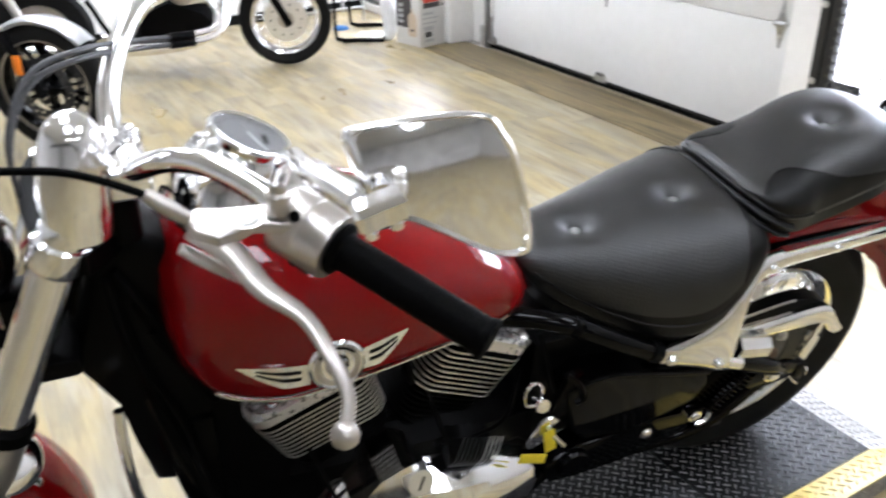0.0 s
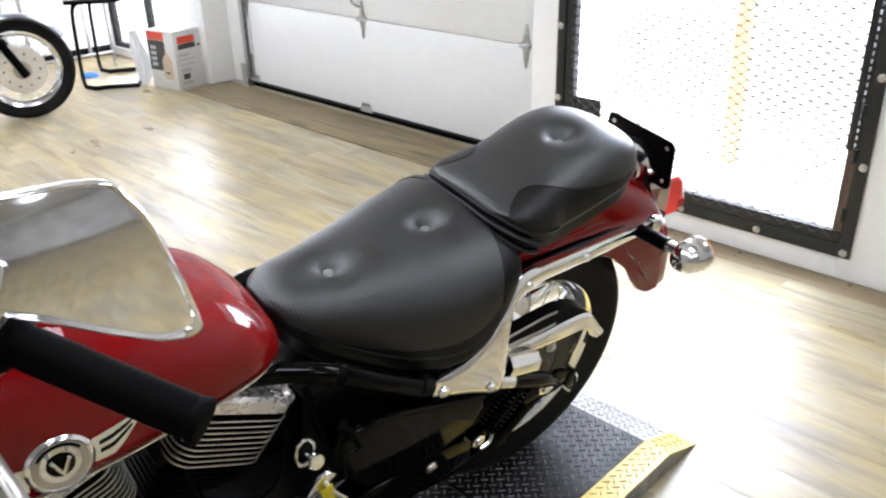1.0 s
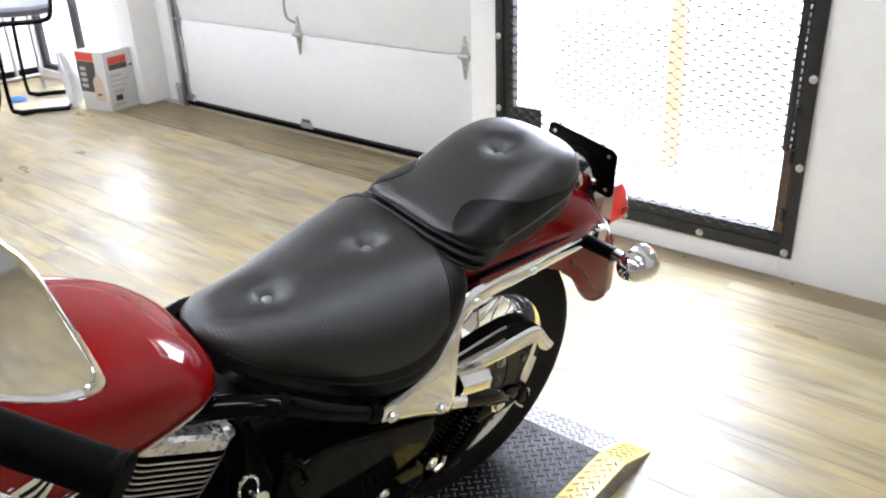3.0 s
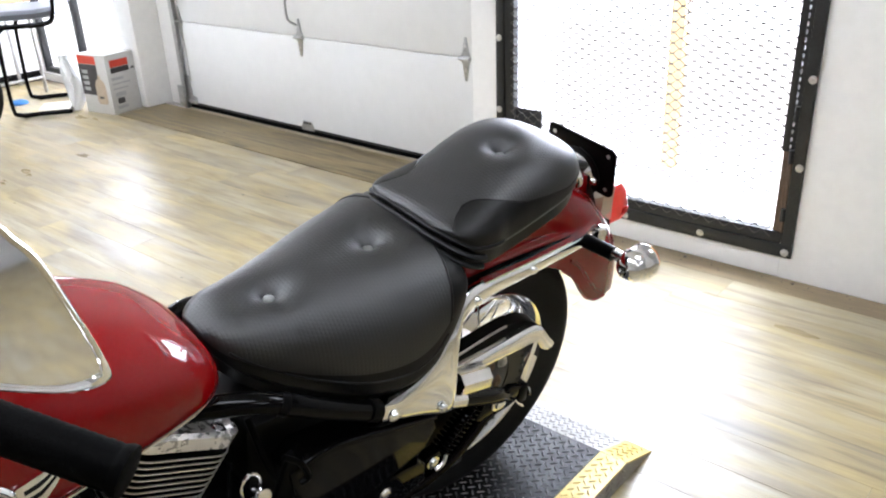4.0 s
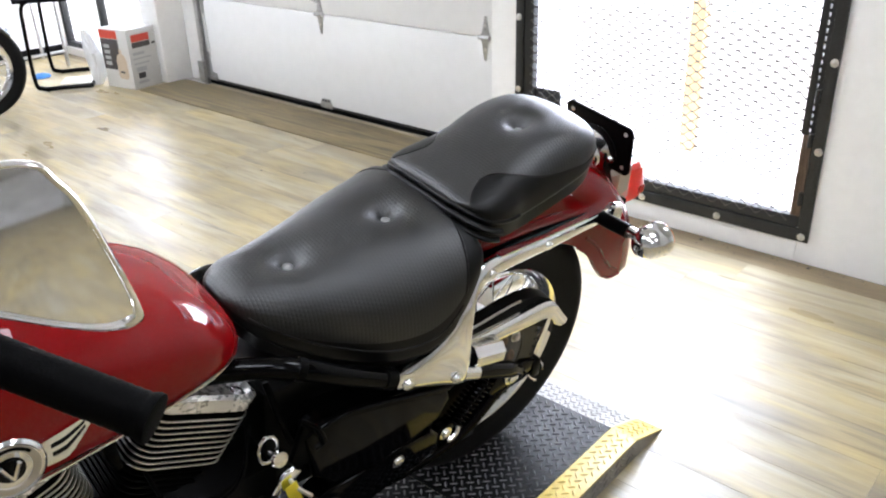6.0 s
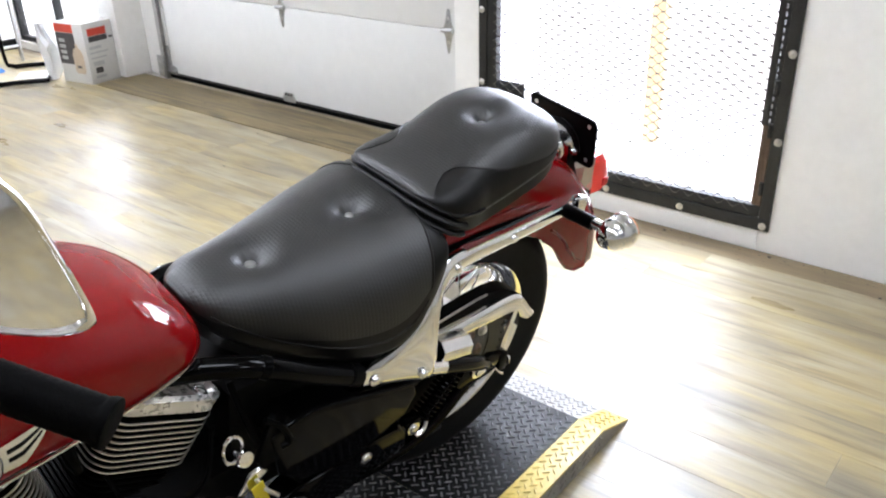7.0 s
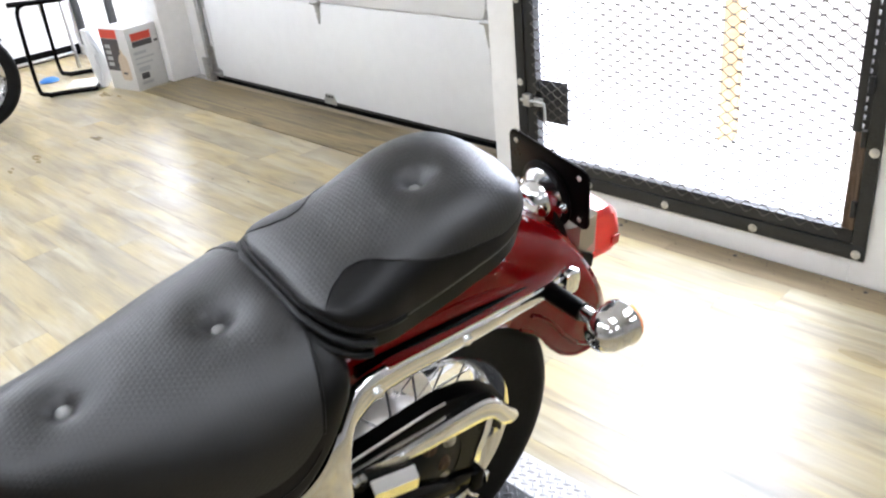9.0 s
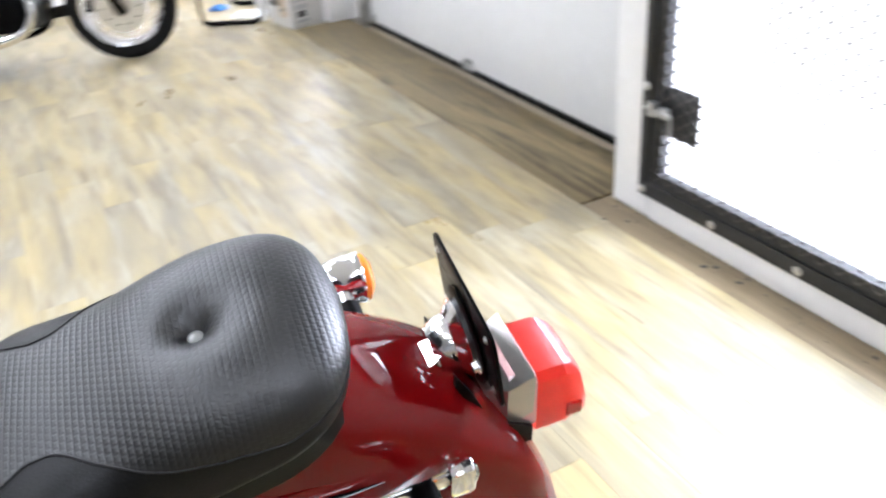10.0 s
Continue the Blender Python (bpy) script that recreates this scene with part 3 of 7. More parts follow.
part("pull", tube([(-0.04, 2.50, 0.75), (-0.075, 2.50, 0.77), (-0.075, 2.50, 0.93), (-0.04, 2.50, 0.95)], 0.006, 8), GALV, win)
for y0, y1 in ((1.5, 2.535), (2.605, 3.13)):
    g = part("pane", box(-0.004, y0, 0.035, 0.004, y1, 2.3), GLASS, win)
    g.visible_shadow = False

win2 = thing("window_2", pose(3.46, 0, 0), "tall shop window with dark frame and bright daylight", "window", kind="structure")
for y in (6.50, 7.28, 7.93):
    part("window_frame", box(-0.03, y - 0.02, 0.06, 0.03, y + 0.02, 2.3, 0.003), STEEL_DARK, win2)
part("window_sill", box(-0.03, 6.48, 0.06, 0.03, 7.95, 0.10, 0.003), STEEL_DARK, win2)
for y0, y1 in ((6.52, 7.26), (7.30, 7.91)):
    g = part("pane", box(-0.003, y0, 0.10, 0.003, y1, 2.3), GLASS, win2)
    g.visible_shadow = False
# bright hazy distance outside
solid("backdrop", box(8.0, -12, -2, 8.1, 34, 9), DAYLIGHT, "overexposed white daylight outside", "backdrop", "structure")


# ---- display platform ----
PX0, PX1, PY0, PY1, PH = -0.55, 1.835, 1.60, 2.36, 0.06
stand = thing("display_platform", pose(0, 0, 0), "low black diamond-plate platform with yellow edges", "platform")


def lugs(x0, x1, y0, y1, z_at, tilt, bm, mi):
    """Raised crossed lugs of diamond plate on a plane that may slope along x."""
    p = 0.0142
    n0, n1 = int((x0 + y0) / p / 2) - 2, int((x1 + y1) / p / 2) + 2
    m0, m1 = int((y0 - x1) / p / 2) - 2, int((y1 - x0) / p / 2) + 2
    for i in range(n0, n1):
        for j in range(m0, m1):
            cx, cy = (i - j) * p, (i + j) * p
            if not (x0 + 0.009 < cx < x1 - 0.009 and y0 + 0.009 < cy < y1 - 0.009):
                continue
            a = radians(45 + (90 if (i + j) % 2 else 0))
            d, s = (math.cos(a), math.sin(a)), (-math.sin(a), math.cos(a))
            ring = []
            for u, v, h in ((-0.0112, 0, 0), (-0.0048, -0.0027, 0), (0.0048, -0.0027, 0), (0.0112, 0, 0), (0.0048, 0.0027, 0), (-0.0048, 0.0027, 0), (-0.0068, 0, 0.0030), (0.0068, 0, 0.0030)):
                px, py = cx + d[0] * u + s[0] * v, cy + d[1] * u + s[1] * v
                ring.append(bm.verts.new((px, py, z_at(px) + h)))
            for q in ((0, 1, 6), (1, 2, 7, 6), (2, 3, 7), (3, 4, 7), (4, 5, 6, 7), (5, 0, 6)):
                bm.faces.new([ring[k] for k in q]).material_index = mi


def top_z(x):
    return PH


def ramp_z(x):
    return PH - (x - PX1) * (PH - 0.004) / 0.147


JOINT, YW = 1.36, 0.078
for name, x0, x1, y0, y1, mtl in (("deck_plate", PX0, JOINT - 0.002, PY0, PY1, PLATE_BLACK), ("deck_plate", JOINT + 0.002, PX1, PY0 + YW, PY1 - YW, PLATE_BLACK),
                                  ("edge_band", JOINT + 0.002, PX1, PY0, PY0 + YW - 0.001, PLATE_YELLOW), ("edge_band", JOINT + 0.002, PX1, PY1 - YW + 0.001, PY1, PLATE_YELLOW)):
    bm = box(x0, y0, PH - 0.006, x1, y1, PH, 0.0012)
    lugs(x0, x1, y0, y1, top_z, 0, bm, 1)
    part(name, bm, [mtl, LUG_WEAR if mtl is PLATE_BLACK else mtl], stand)
for name, y0, y1, mtl in (("ramp_plate", PY0 + YW, PY1 - YW, PLATE_WORN), ("ramp_edge", PY0, PY0 + YW - 0.001, PLATE_YELLOW), ("ramp_edge", PY1 - YW + 0.001, PY1, PLATE_YELLOW)):
    x2 = PX1 + 0.147
    bm = bmesh.new()
    lo, hi = [], []
    for xx, zz in ((PX1, PH), (x2, 0.004)):
        for yy in (y0, y1):
            hi.append(bm.verts.new((xx, yy, zz))), lo.append(bm.verts.new((xx, yy, max(0.0, zz - 0.006))))
    for v in (hi, lo):
        bm.faces.new((v[0], v[1], v[3], v[2]))
    for a, b in ((0, 1), (1, 3), (3, 2), (2, 0)):
        bm.faces.new((hi[a], hi[b], lo[b], lo[a]))
    lugs(PX1, x2, y0, y1, ramp_z, 0, bm, 0)
    part(name, bm, mtl, stand)
for y in (PY0 + 0.004, PY1 - 0.004):
    bm = bmesh.new()
    o = [(PX0, 0), (PX1 + 0.14, 0), (PX1, PH - 0.0065), (PX0, PH - 0.0065)]
    prism(o, y - 0.003, y + 0.003, 0, bm)
    n = -1 if y < 2 else 1
    for k in range(int((PX1 - PX0) / 0.028)):
        cx = PX0 + 0.02 + k * 0.028
        a = radians(35 if k % 2 else -35)
        for cz in (0.018, 0.040):
            tube([(cx - 0.010 * math.cos(a), y + n * 0.0032, cz - 0.010 * math.sin(a)), (cx + 0.010 * math.cos(a), y + n * 0.0032, cz + 0.010 * math.sin(a))], 0.0026, 5, bm, 1)
    part("side_plate", bm, PLATE_RAW, stand, "worn bare diamond-plate side")

# ---- the motorcycle: x to its rear, y to its right, z up; it leans on its side stand ----
BIKE = Matrix.Translation((1.481, 1.958, PH)) @ pose(0, 0, 0, 0, 0, -8.3) @ pose(0, 0, 0, 10.0)
bike = thing("motorcycle", BIKE, "red cruiser motorcycle with black button-tufted seats and chrome", "motorcycle")


def seat_section(table, x, bulge, power, lean, shift, count):
    """Points across a seat at x, evenly spread from its left lower edge over the crown to its right lower edge."""
    w, zb, zt = interp(table, x)
    a = np.linspace(-math.pi / 2, math.pi / 2, 401)
    s, c = np.sin(a), np.clip(np.cos(a), 0, 1)
    y = shift + w * np.sign(s) * np.abs(s) ** bulge
    z = zb + (zt - zb) * c**power + lean * y
    run = np.concatenate([[0], np.cumsum(np.hypot(np.diff(y), np.diff(z)))])
    u = np.linspace(0, run[-1], count + 1)
    return [(x, float(p), float(q)) for p, q in zip(np.interp(u, run, y), np.interp(u, run, z))]


def pad(table, buttons, nx, na, form, plain):
    """A padded seat: rows of x, half width, lower edge, crown; dimples where the buttons sit. plain(x, v) tells
    the smooth panels from the embossed ones, v going from -1 to 1 across."""
    x0, x1 = table[0][0], table[-1][0]
    sections = []
    for i in range(nx + 1):
        x = x0 + (x1 - x0) * (i / nx)
        ring = []
        for px, y, z in seat_section(table, x, *form, na):
            for bx, by, depth, radius in buttons:
                far = math.sqrt((x - bx) ** 2 + (y - by) ** 2 + 0.008**2) - 0.008
                z -= depth * (0.80 * math.exp(-far / (0.30 * radius)) + 0.20 * math.exp(-((far / (1.1 * radius)) ** 2)))
            ring.append((px, y, z))
        w, zb, _ = interp(table, x)
        lean, shift = form[2], form[3]
        for f in (0.985, 0.93, 0.7):
            ring.append((x, shift + w * f, zb + lean * w - 0.014 * (1.06 - f) / 0.36 - 0.004))
        for f in (0.7, 0.93, 0.985):
            ring.append((x, shift - w * f, zb - lean * w - 0.014 * (1.06 - f) / 0.36 - 0.004))
        sections.append(ring)
    bm = loft(sections)
    bm.faces.ensure_lookup_table()
    n = len(sections[0])
    uv, flat = bm.loops.layers.uv.new("across_and_along"), {}
    for i, ring in enumerate(sections):
        run = 0.0
        for j, p in enumerate(ring):
            run += math.dist(p, ring[j - 1]) if j else 0.0
            flat[i * n + j] = (run - 0.5 * sum(math.dist(a, b) for a, b in zip(ring[:na], ring[1 : na + 1])), p[0])
    bm.verts.index_update()
    for f in bm.faces:
        for c in f.loops:
            c[uv].uv = flat[c.vert.index]
    for k, f in enumerate(bm.faces):
        i, j = divmod(k, n)
        f.material_index = 1 if j >= na or i >= nx or plain(x0 + (x1 - x0) * (i + 0.5) / nx, 2 * (j + 0.5) / na - 1) else 0
    return bm


RIDER = [(-0.587, 0.022, 0.742, 0.749), (-0.581, 0.042, 0.731, 0.753), (-0.566, 0.067, 0.710, 0.761), (-0.536, 0.092, 0.687, 0.768), (-0.487, 0.115, 0.655, 0.771), (-0.426, 0.142, 0.627, 0.776), (-0.347, 0.175, 0.605, 0.786),
         (-0.276, 0.197, 0.606, 0.798), (-0.224, 0.202, 0.627, 0.806), (-0.179, 0.197, 0.671, 0.812), (-0.148, 0.188, 0.714, 0.812), (-0.131, 0.178, 0.740, 0.803), (-0.121, 0.160, 0.753, 0.785)]
RIDER_FORM = (0.86, 0.66, 0.035, 0.010)
PILLION = [(-0.142, 0.088, 0.822, 0.828), (-0.136, 0.108, 0.818, 0.835), (-0.123, 0.131, 0.810, 0.842), (-0.094, 0.148, 0.797, 0.852), (-0.046, 0.150, 0.788, 0.866), (-0.001, 0.143, 0.788, 0.883), (0.056, 0.144, 0.801, 0.908),
           (0.104, 0.147, 0.817, 0.921), (0.153, 0.146, 0.831, 0.925), (0.187, 0.138, 0.846, 0.921), (0.211, 0.119, 0.858, 0.914), (0.228, 0.088, 0.871, 0.904), (0.236, 0.055, 0.879, 0.895), (0.240, 0.02, 0.885, 0.889)]
PILLION_FORM = (0.88, 0.58, -0.024, 0.003)
SEAM = [(-0.128, 0.86), (-0.112, 0.63), (-0.084, 0.47), (-0.054, 0.44), (-0.018, 0.56), (0.021, 0.69), (0.065, 0.78), (0.121, 0.86), (0.165, 0.90), (0.235, 0.93)]


def rider_plain(x, v):
    """The smooth rear strip and the turned-under lower edge of the rider seat."""
    return abs(v) > 0.86 or x > -0.142 - 0.075 * max(0.0, abs(v) - 0.30)


rider = part("rider_seat", pad(RIDER, [(-0.449, -0.004, 0.029, 0.040), (-0.236, -0.003, 0.033, 0.042)], 120, 96, RIDER_FORM, rider_plain), [LEATHER, LEATHER_PLAIN], bike, "black embossed vinyl rider seat with two buttons", angle=60)
BUTTON_PROFILE = [(0.0, 0.0110), (0.0055, 0.0102), (0.0098, 0.0076), (0.0122, 0.0025), (0.0115, -0.010)]
for bx, by, bz in ((-0.449, -0.004, 0.7465), (-0.236, -0.003, 0.7710)):
    part("button", lathe(BUTTON_PROFILE, 20, pose(bx, by, bz)), BUTTON, rider)
pillion = part("pillion_seat", pad(PILLION, [(0.092, -0.008, 0.036, 0.048)], 120, 96, PILLION_FORM, lambda x, v: abs(v) > interp(SEAM, x)[0]), [LEATHER, LEATHER_PLAIN], bike, "black vinyl pillion seat with one button", angle=60)
part("button", lathe(BUTTON_PROFILE, 20, pose(0.092, -0.008, 0.8805)), BUTTON, pillion)

# fuel tank
TANK = [(-1.192, 0.026, 0.776, 0.840), (-1.186, 0.072, 0.742, 0.881), (-1.172, 0.116, 0.705, 0.915), (-1.14, 0.158, 0.667, 0.946), (-1.05, 0.190, 0.641, 0.960), (-0.95, 0.196, 0.652, 0.945), (-0.85, 0.190, 0.666, 0.908), (-0.75, 0.175, 0.678, 0.866),
        (-0.669, 0.154, 0.686, 0.826), (-0.629, 0.133, 0.691, 0.794), (-0.603, 0.107, 0.697, 0.766), (-0.592, 0.080, 0.703, 0.748), (-0.587, 0.045, 0.712, 0.734)]
TANK_BULGE, TANK_CROWN = 0.70, 0.74


def tank_section(x, count):
    """Points round the tank at x, evenly spread."""
    w, zb, zt = interp(TANK, x)
    zm = zb + (zt - zb) * 0.36
    a = np.linspace(0, 2 * math.pi, 721)
    s, c = np.sin(a), np.cos(a)
    y = w * np.sign(s) * np.abs(s) ** TANK_BULGE
    z = np.where(c > 0, zm + (zt - zm) * np.abs(c) ** TANK_CROWN, zm - (zm - zb) * np.abs(c) ** 0.75)
    run = np.concatenate([[0], np.cumsum(np.hypot(np.diff(y), np.diff(z)))])
    u = np.linspace(0, run[-1], count + 1)[:-1]
    return [(x, float(p), float(q)) for p, q in zip(np.interp(u, run, y), np.interp(u, run, z))]


sections = [tank_section(TANK[0][0] + (TANK[-1][0] - TANK[0][0]) * (0.5 - 0.5 * math.cos(math.pi * i / 90)), 72) for i in range(91)]
tank = part("fuel_tank", loft(sections), RED, bike, "glossy metallic red fuel tank", angle=80)

# rear wheel
WX, WZ = 0.045, 0.338


def wheel(x, z, R, w, rim, parent, m=None, spokes=36, steer=0.0):
    base = Matrix.Translation((x, 0, z)) @ pose(0, 0, 0, 90, 0, steer)
    wh = part("wheel", lathe([(rim - 0.012, -w * 0.30), (rim + 0.004, -w * 0.36), (rim + 0.008, -w * 0.33), (rim - 0.006, -w * 0.28), (rim - 0.022, -0.012), (rim - 0.022, 0.012), (rim - 0.006, w * 0.28), (rim + 0.008, w * 0.33), (rim + 0.004, w * 0.36), (rim - 0.012, w * 0.30), (rim - 0.028, 0.014), (rim - 0.028, -0.014), (rim - 0.012, -w * 0.30)], 64, base), CHROME, parent, "chrome spoked wheel rim")
    prof = []
    for k in range(25):
        a = math.pi * (k / 24) - math.pi / 2
        prof.append((rim + 0.002 + (R - rim) * max(0.0, math.cos(a)) ** 0.62, w / 2 * math.copysign(abs(math.sin(a)) ** 0.75, math.sin(a)) * (0.68 + 0.32 * min(1, math.cos(a) * 2.2))))
    part("tyre", lathe(prof, 72, base), TYRE, wh, "black road tyre")
    part("hub", lathe([(0, -0.06), (0.018, -0.06), (0.022, -0.05), (0.06, -0.045), (0.062, -0.036), (0.035, -0.03), (0.03, 0.03), (0.062, 0.036), (0.06, 0.05), (0.02, 0.055), (0, 0.06)], 32, base), ALU, wh)
    for k in range(spokes):
        a = 2 * math.pi * k / spokes
        side = -1 if k % 2 else 1
        t = a + radians(22) * (1 if (k // 2) % 2 else -1)
        p0 = base @ Vector((0.055 * math.cos(a), 0.055 * math.sin(a), side * 0.038))
        p1 = base @ Vector(((rim - 0.024) * math.cos(t), (rim - 0.024) * math.sin(t), side * 0.008))
        part("spoke", tube([p0, p1], 0.0023, 6, smooth_steps=1), CHROME, wh)
    return wh


rear = wheel(WX + 0.006, WZ, 0.339, 0.145, 0.224, bike)
front = wheel(-1.70, 0.318, 0.300, 0.12, 0.205, bike, steer=8)


# ---- motorcycle: rear ----
# piping, straps and seams of the seats
xs = np.linspace(-0.02, -0.142, 12)
front_line = [seat_section(PILLION, x, *PILLION_FORM, 40)[0] for x in xs] + [(-0.145, y, 0.825) for y in np.linspace(-0.07, 0.07, 7)] + [seat_section(PILLION, x, *PILLION_FORM, 40)[-1] for x in xs[::-1]]
part("piping", tube([(x - 0.001, y * 1.01, z + 0.001) for x, y, z in front_line], 0.0042, 8, smooth_steps=3), LEATHER_PLAIN, pillion, "raised piping round the pillion front")
part("seat_base", loft([[(x, y * 0.955, z - dz) for y, z, dz in ((-w, zb, -0.004), (w, zb, -0.004), (w * 0.96, zb, 0.038), (-w * 0.96, zb, 0.038))] for x, (w, zb, _) in ((x, interp(PILLION, x)) for x in np.linspace(-0.138, 0.21, 24))]), PLASTIC, pillion, "black pillion seat base")
for dz, dx, r in ((0.014, 0.004, 0.0085), (0.030, 0.008, 0.0075)):
    part("strap", tube([(x - dx * (0.4 + abs(y) / 0.15), y * 1.03 + math.copysign(0.004, y), z - dz) for x, y, z in front_line[5:-5]], r, 10, smooth_steps=3, flat=0.75), LEATHER_PLAIN, pillion, "black vinyl strap")
for sgn in (-1, 1):
    seam = []
    for k in range(30):
        x = -0.128 + 0.36 * k / 29
        v = interp(SEAM, x)[0]
        p = seat_section(PILLION, x, *PILLION_FORM, 200)[int(round(100 + sgn * 100 * v))]
        seam.append((p[0], p[1] * 1.002, p[2] + 0.0003))
    part("seam", tube(seam, 0.0014, 6, smooth_steps=2), LEATHER_PLAIN, pillion)
    part("rider_piping", tube([(x, p[1] + sgn * 0.0005, p[2] + 0.024) for x, p in ((x, seat_section(RIDER, x, *RIDER_FORM, 40)[0 if sgn < 0 else -1]) for x in np.linspace(-0.56, -0.19, 22))], 0.0018, 8, smooth_steps=3), LEATHER_PLAIN, rider)
    seam = []
    for k in range(14):
        v = 0.30 + 0.56 * k / 13
        x = -0.142 - 0.075 * (v - 0.30)
        seam.append(seat_section(RIDER, x, *RIDER_FORM, 200)[int(round(100 + sgn * 100 * v))])
    part("seam", tube(seam, 0.0022, 6, smooth_steps=2), LEATHER_PLAIN, rider)
part("seat_pan", loft([[(x, -w * 0.93, zb - 0.008), (x, w * 0.93, zb - 0.008), (x, w * 0.85, zb - 0.035), (x, -w * 0.85, zb - 0.035)] for x, (w, zb, _) in ((x, interp(RIDER, x)) for x in np.linspace(-0.575, -0.135, 20))]), PLASTIC, rider, "black seat pan")

# rear fender: crown and skirts round the wheel
FX, FZ, FR = 0.06, 0.36, 0.483
SKIRT = [(11, 0.455), (11.8, 0.432), (12, 0.405), (12.6, 0.385), (14, 0.362), (16.5, 0.345), (22, 0.322), (31.5, 0.306), (42.5, 0.305), (53, 0.300), (63, 0.295), (75, 0.30), (95, 0.302), (125, 0.366)]
sections = []
for i in range(61):
    th = radians(11 + 114 * (i / 60) ** 1.15)
    r_low = float(np.interp(math.degrees(th), [a for a, _ in SKIRT], [r for _, r in SKIRT]))
    prof = [(-0.104, 0.30), (-0.1055, 0.35), (-0.106, 0.40), (-0.103, 0.435), (-0.090, 0.461), (-0.062, 0.477), (-0.03, 0.4825), (0, FR), (0.03, 0.4825), (0.062, 0.477), (0.090, 0.461), (0.103, 0.435), (0.106, 0.40), (0.1055, 0.35), (0.104, 0.30)]
    edge_y = float(np.interp(r_low, [0.30, 0.40, 0.435, 0.461, 0.477], [0.104, 0.106, 0.103, 0.090, 0.062]))
    prof = [(y, r) if r > r_low else (math.copysign(edge_y, y), r_low) for y, r in prof]
    inner = [(y * 0.96, max(r - 0.004, r_low)) for y, r in prof[::-1]]
    flare = 1 - 0.12 * max(0.0, 1 - (math.degrees(th) - 11) / 18)
    tuck = 1 - 0.075 * max(0.0, 1 - (math.degrees(th) - 11) / 42)
    sections.append([(FX + r * q * math.cos(th), y * flare, FZ + r * q * math.sin(th)) for y, r, q in ((y, r, tuck + (1 - tuck) * 0.8 * min(1, abs(y) / 0.106) ** 2) for y, r in prof + inner)])
fender = part("fender", loft(sections), RED, bike, "glossy metallic red rear fender", angle=50)
for sgn in (-1, 1):
    lip = []
    for t, r in SKIRT[2:10]:
        q = 1 - 0.075 * 0.2 * max(0.0, 1 - (t - 11) / 42)
        lip.append((FX + r * q * math.cos(radians(t)), sgn * (1.004 - 0.12 * max(0.0, 1 - (t - 11) / 18)) * float(np.interp(r, [0.30, 0.40, 0.435], [0.104, 0.106, 0.103])), FZ + r * q * math.sin(radians(t))))
    part("lip", tube(lip, 0.003, 8), RED, fender)
    bead = []
    for t in np.linspace(15, 52, 12):
        r = float(np.interp(t, [a for a, _ in SKIRT], [b for _, b in SKIRT])) + 0.030
        bead.append((FX + r * math.cos(radians(t)), sgn * (1.006 - 0.12 * max(0.0, 1 - (t - 11) / 18)) * float(np.interp(r, [0.30, 0.40, 0.435], [0.104, 0.106, 0.103])), FZ + r * math.sin(radians(t))))
    part("bead", tube(bead, 0.0042, 8), RED, fender, "raised bead along the fender tip")
    part("side_rib", loft([[(x, sgn * (y0 + d), z + h) for d, h in ((-0.006, -0.012), (0.004, -0.011), (0.0065, 0.0), (0.003, 0.010), (-0.006, 0.014))] for x, y0, z in ((-0.08, 0.104, 0.722), (0.02, 0.107, 0.722), (0.12, 0.106, 0.717), (0.22, 0.100, 0.709), (0.30, 0.090, 0.703), (0.34, 0.078, 0.700))]), RED, fender, "long raised rib above the strut")
    part("rail_gap", loft([[(x, sgn * (y0 + d), z + h) for d, h in ((-0.02, -0.010), (0.006, -0.010), (0.004, 0.010), (-0.02, 0.010))] for x, y0, z in ((-0.09, 0.115, 0.694), (0.10, 0.112, 0.692), (0.30, 0.098, 0.680))]), BLACK_GLOSS, fender, "black gap beside the strut")


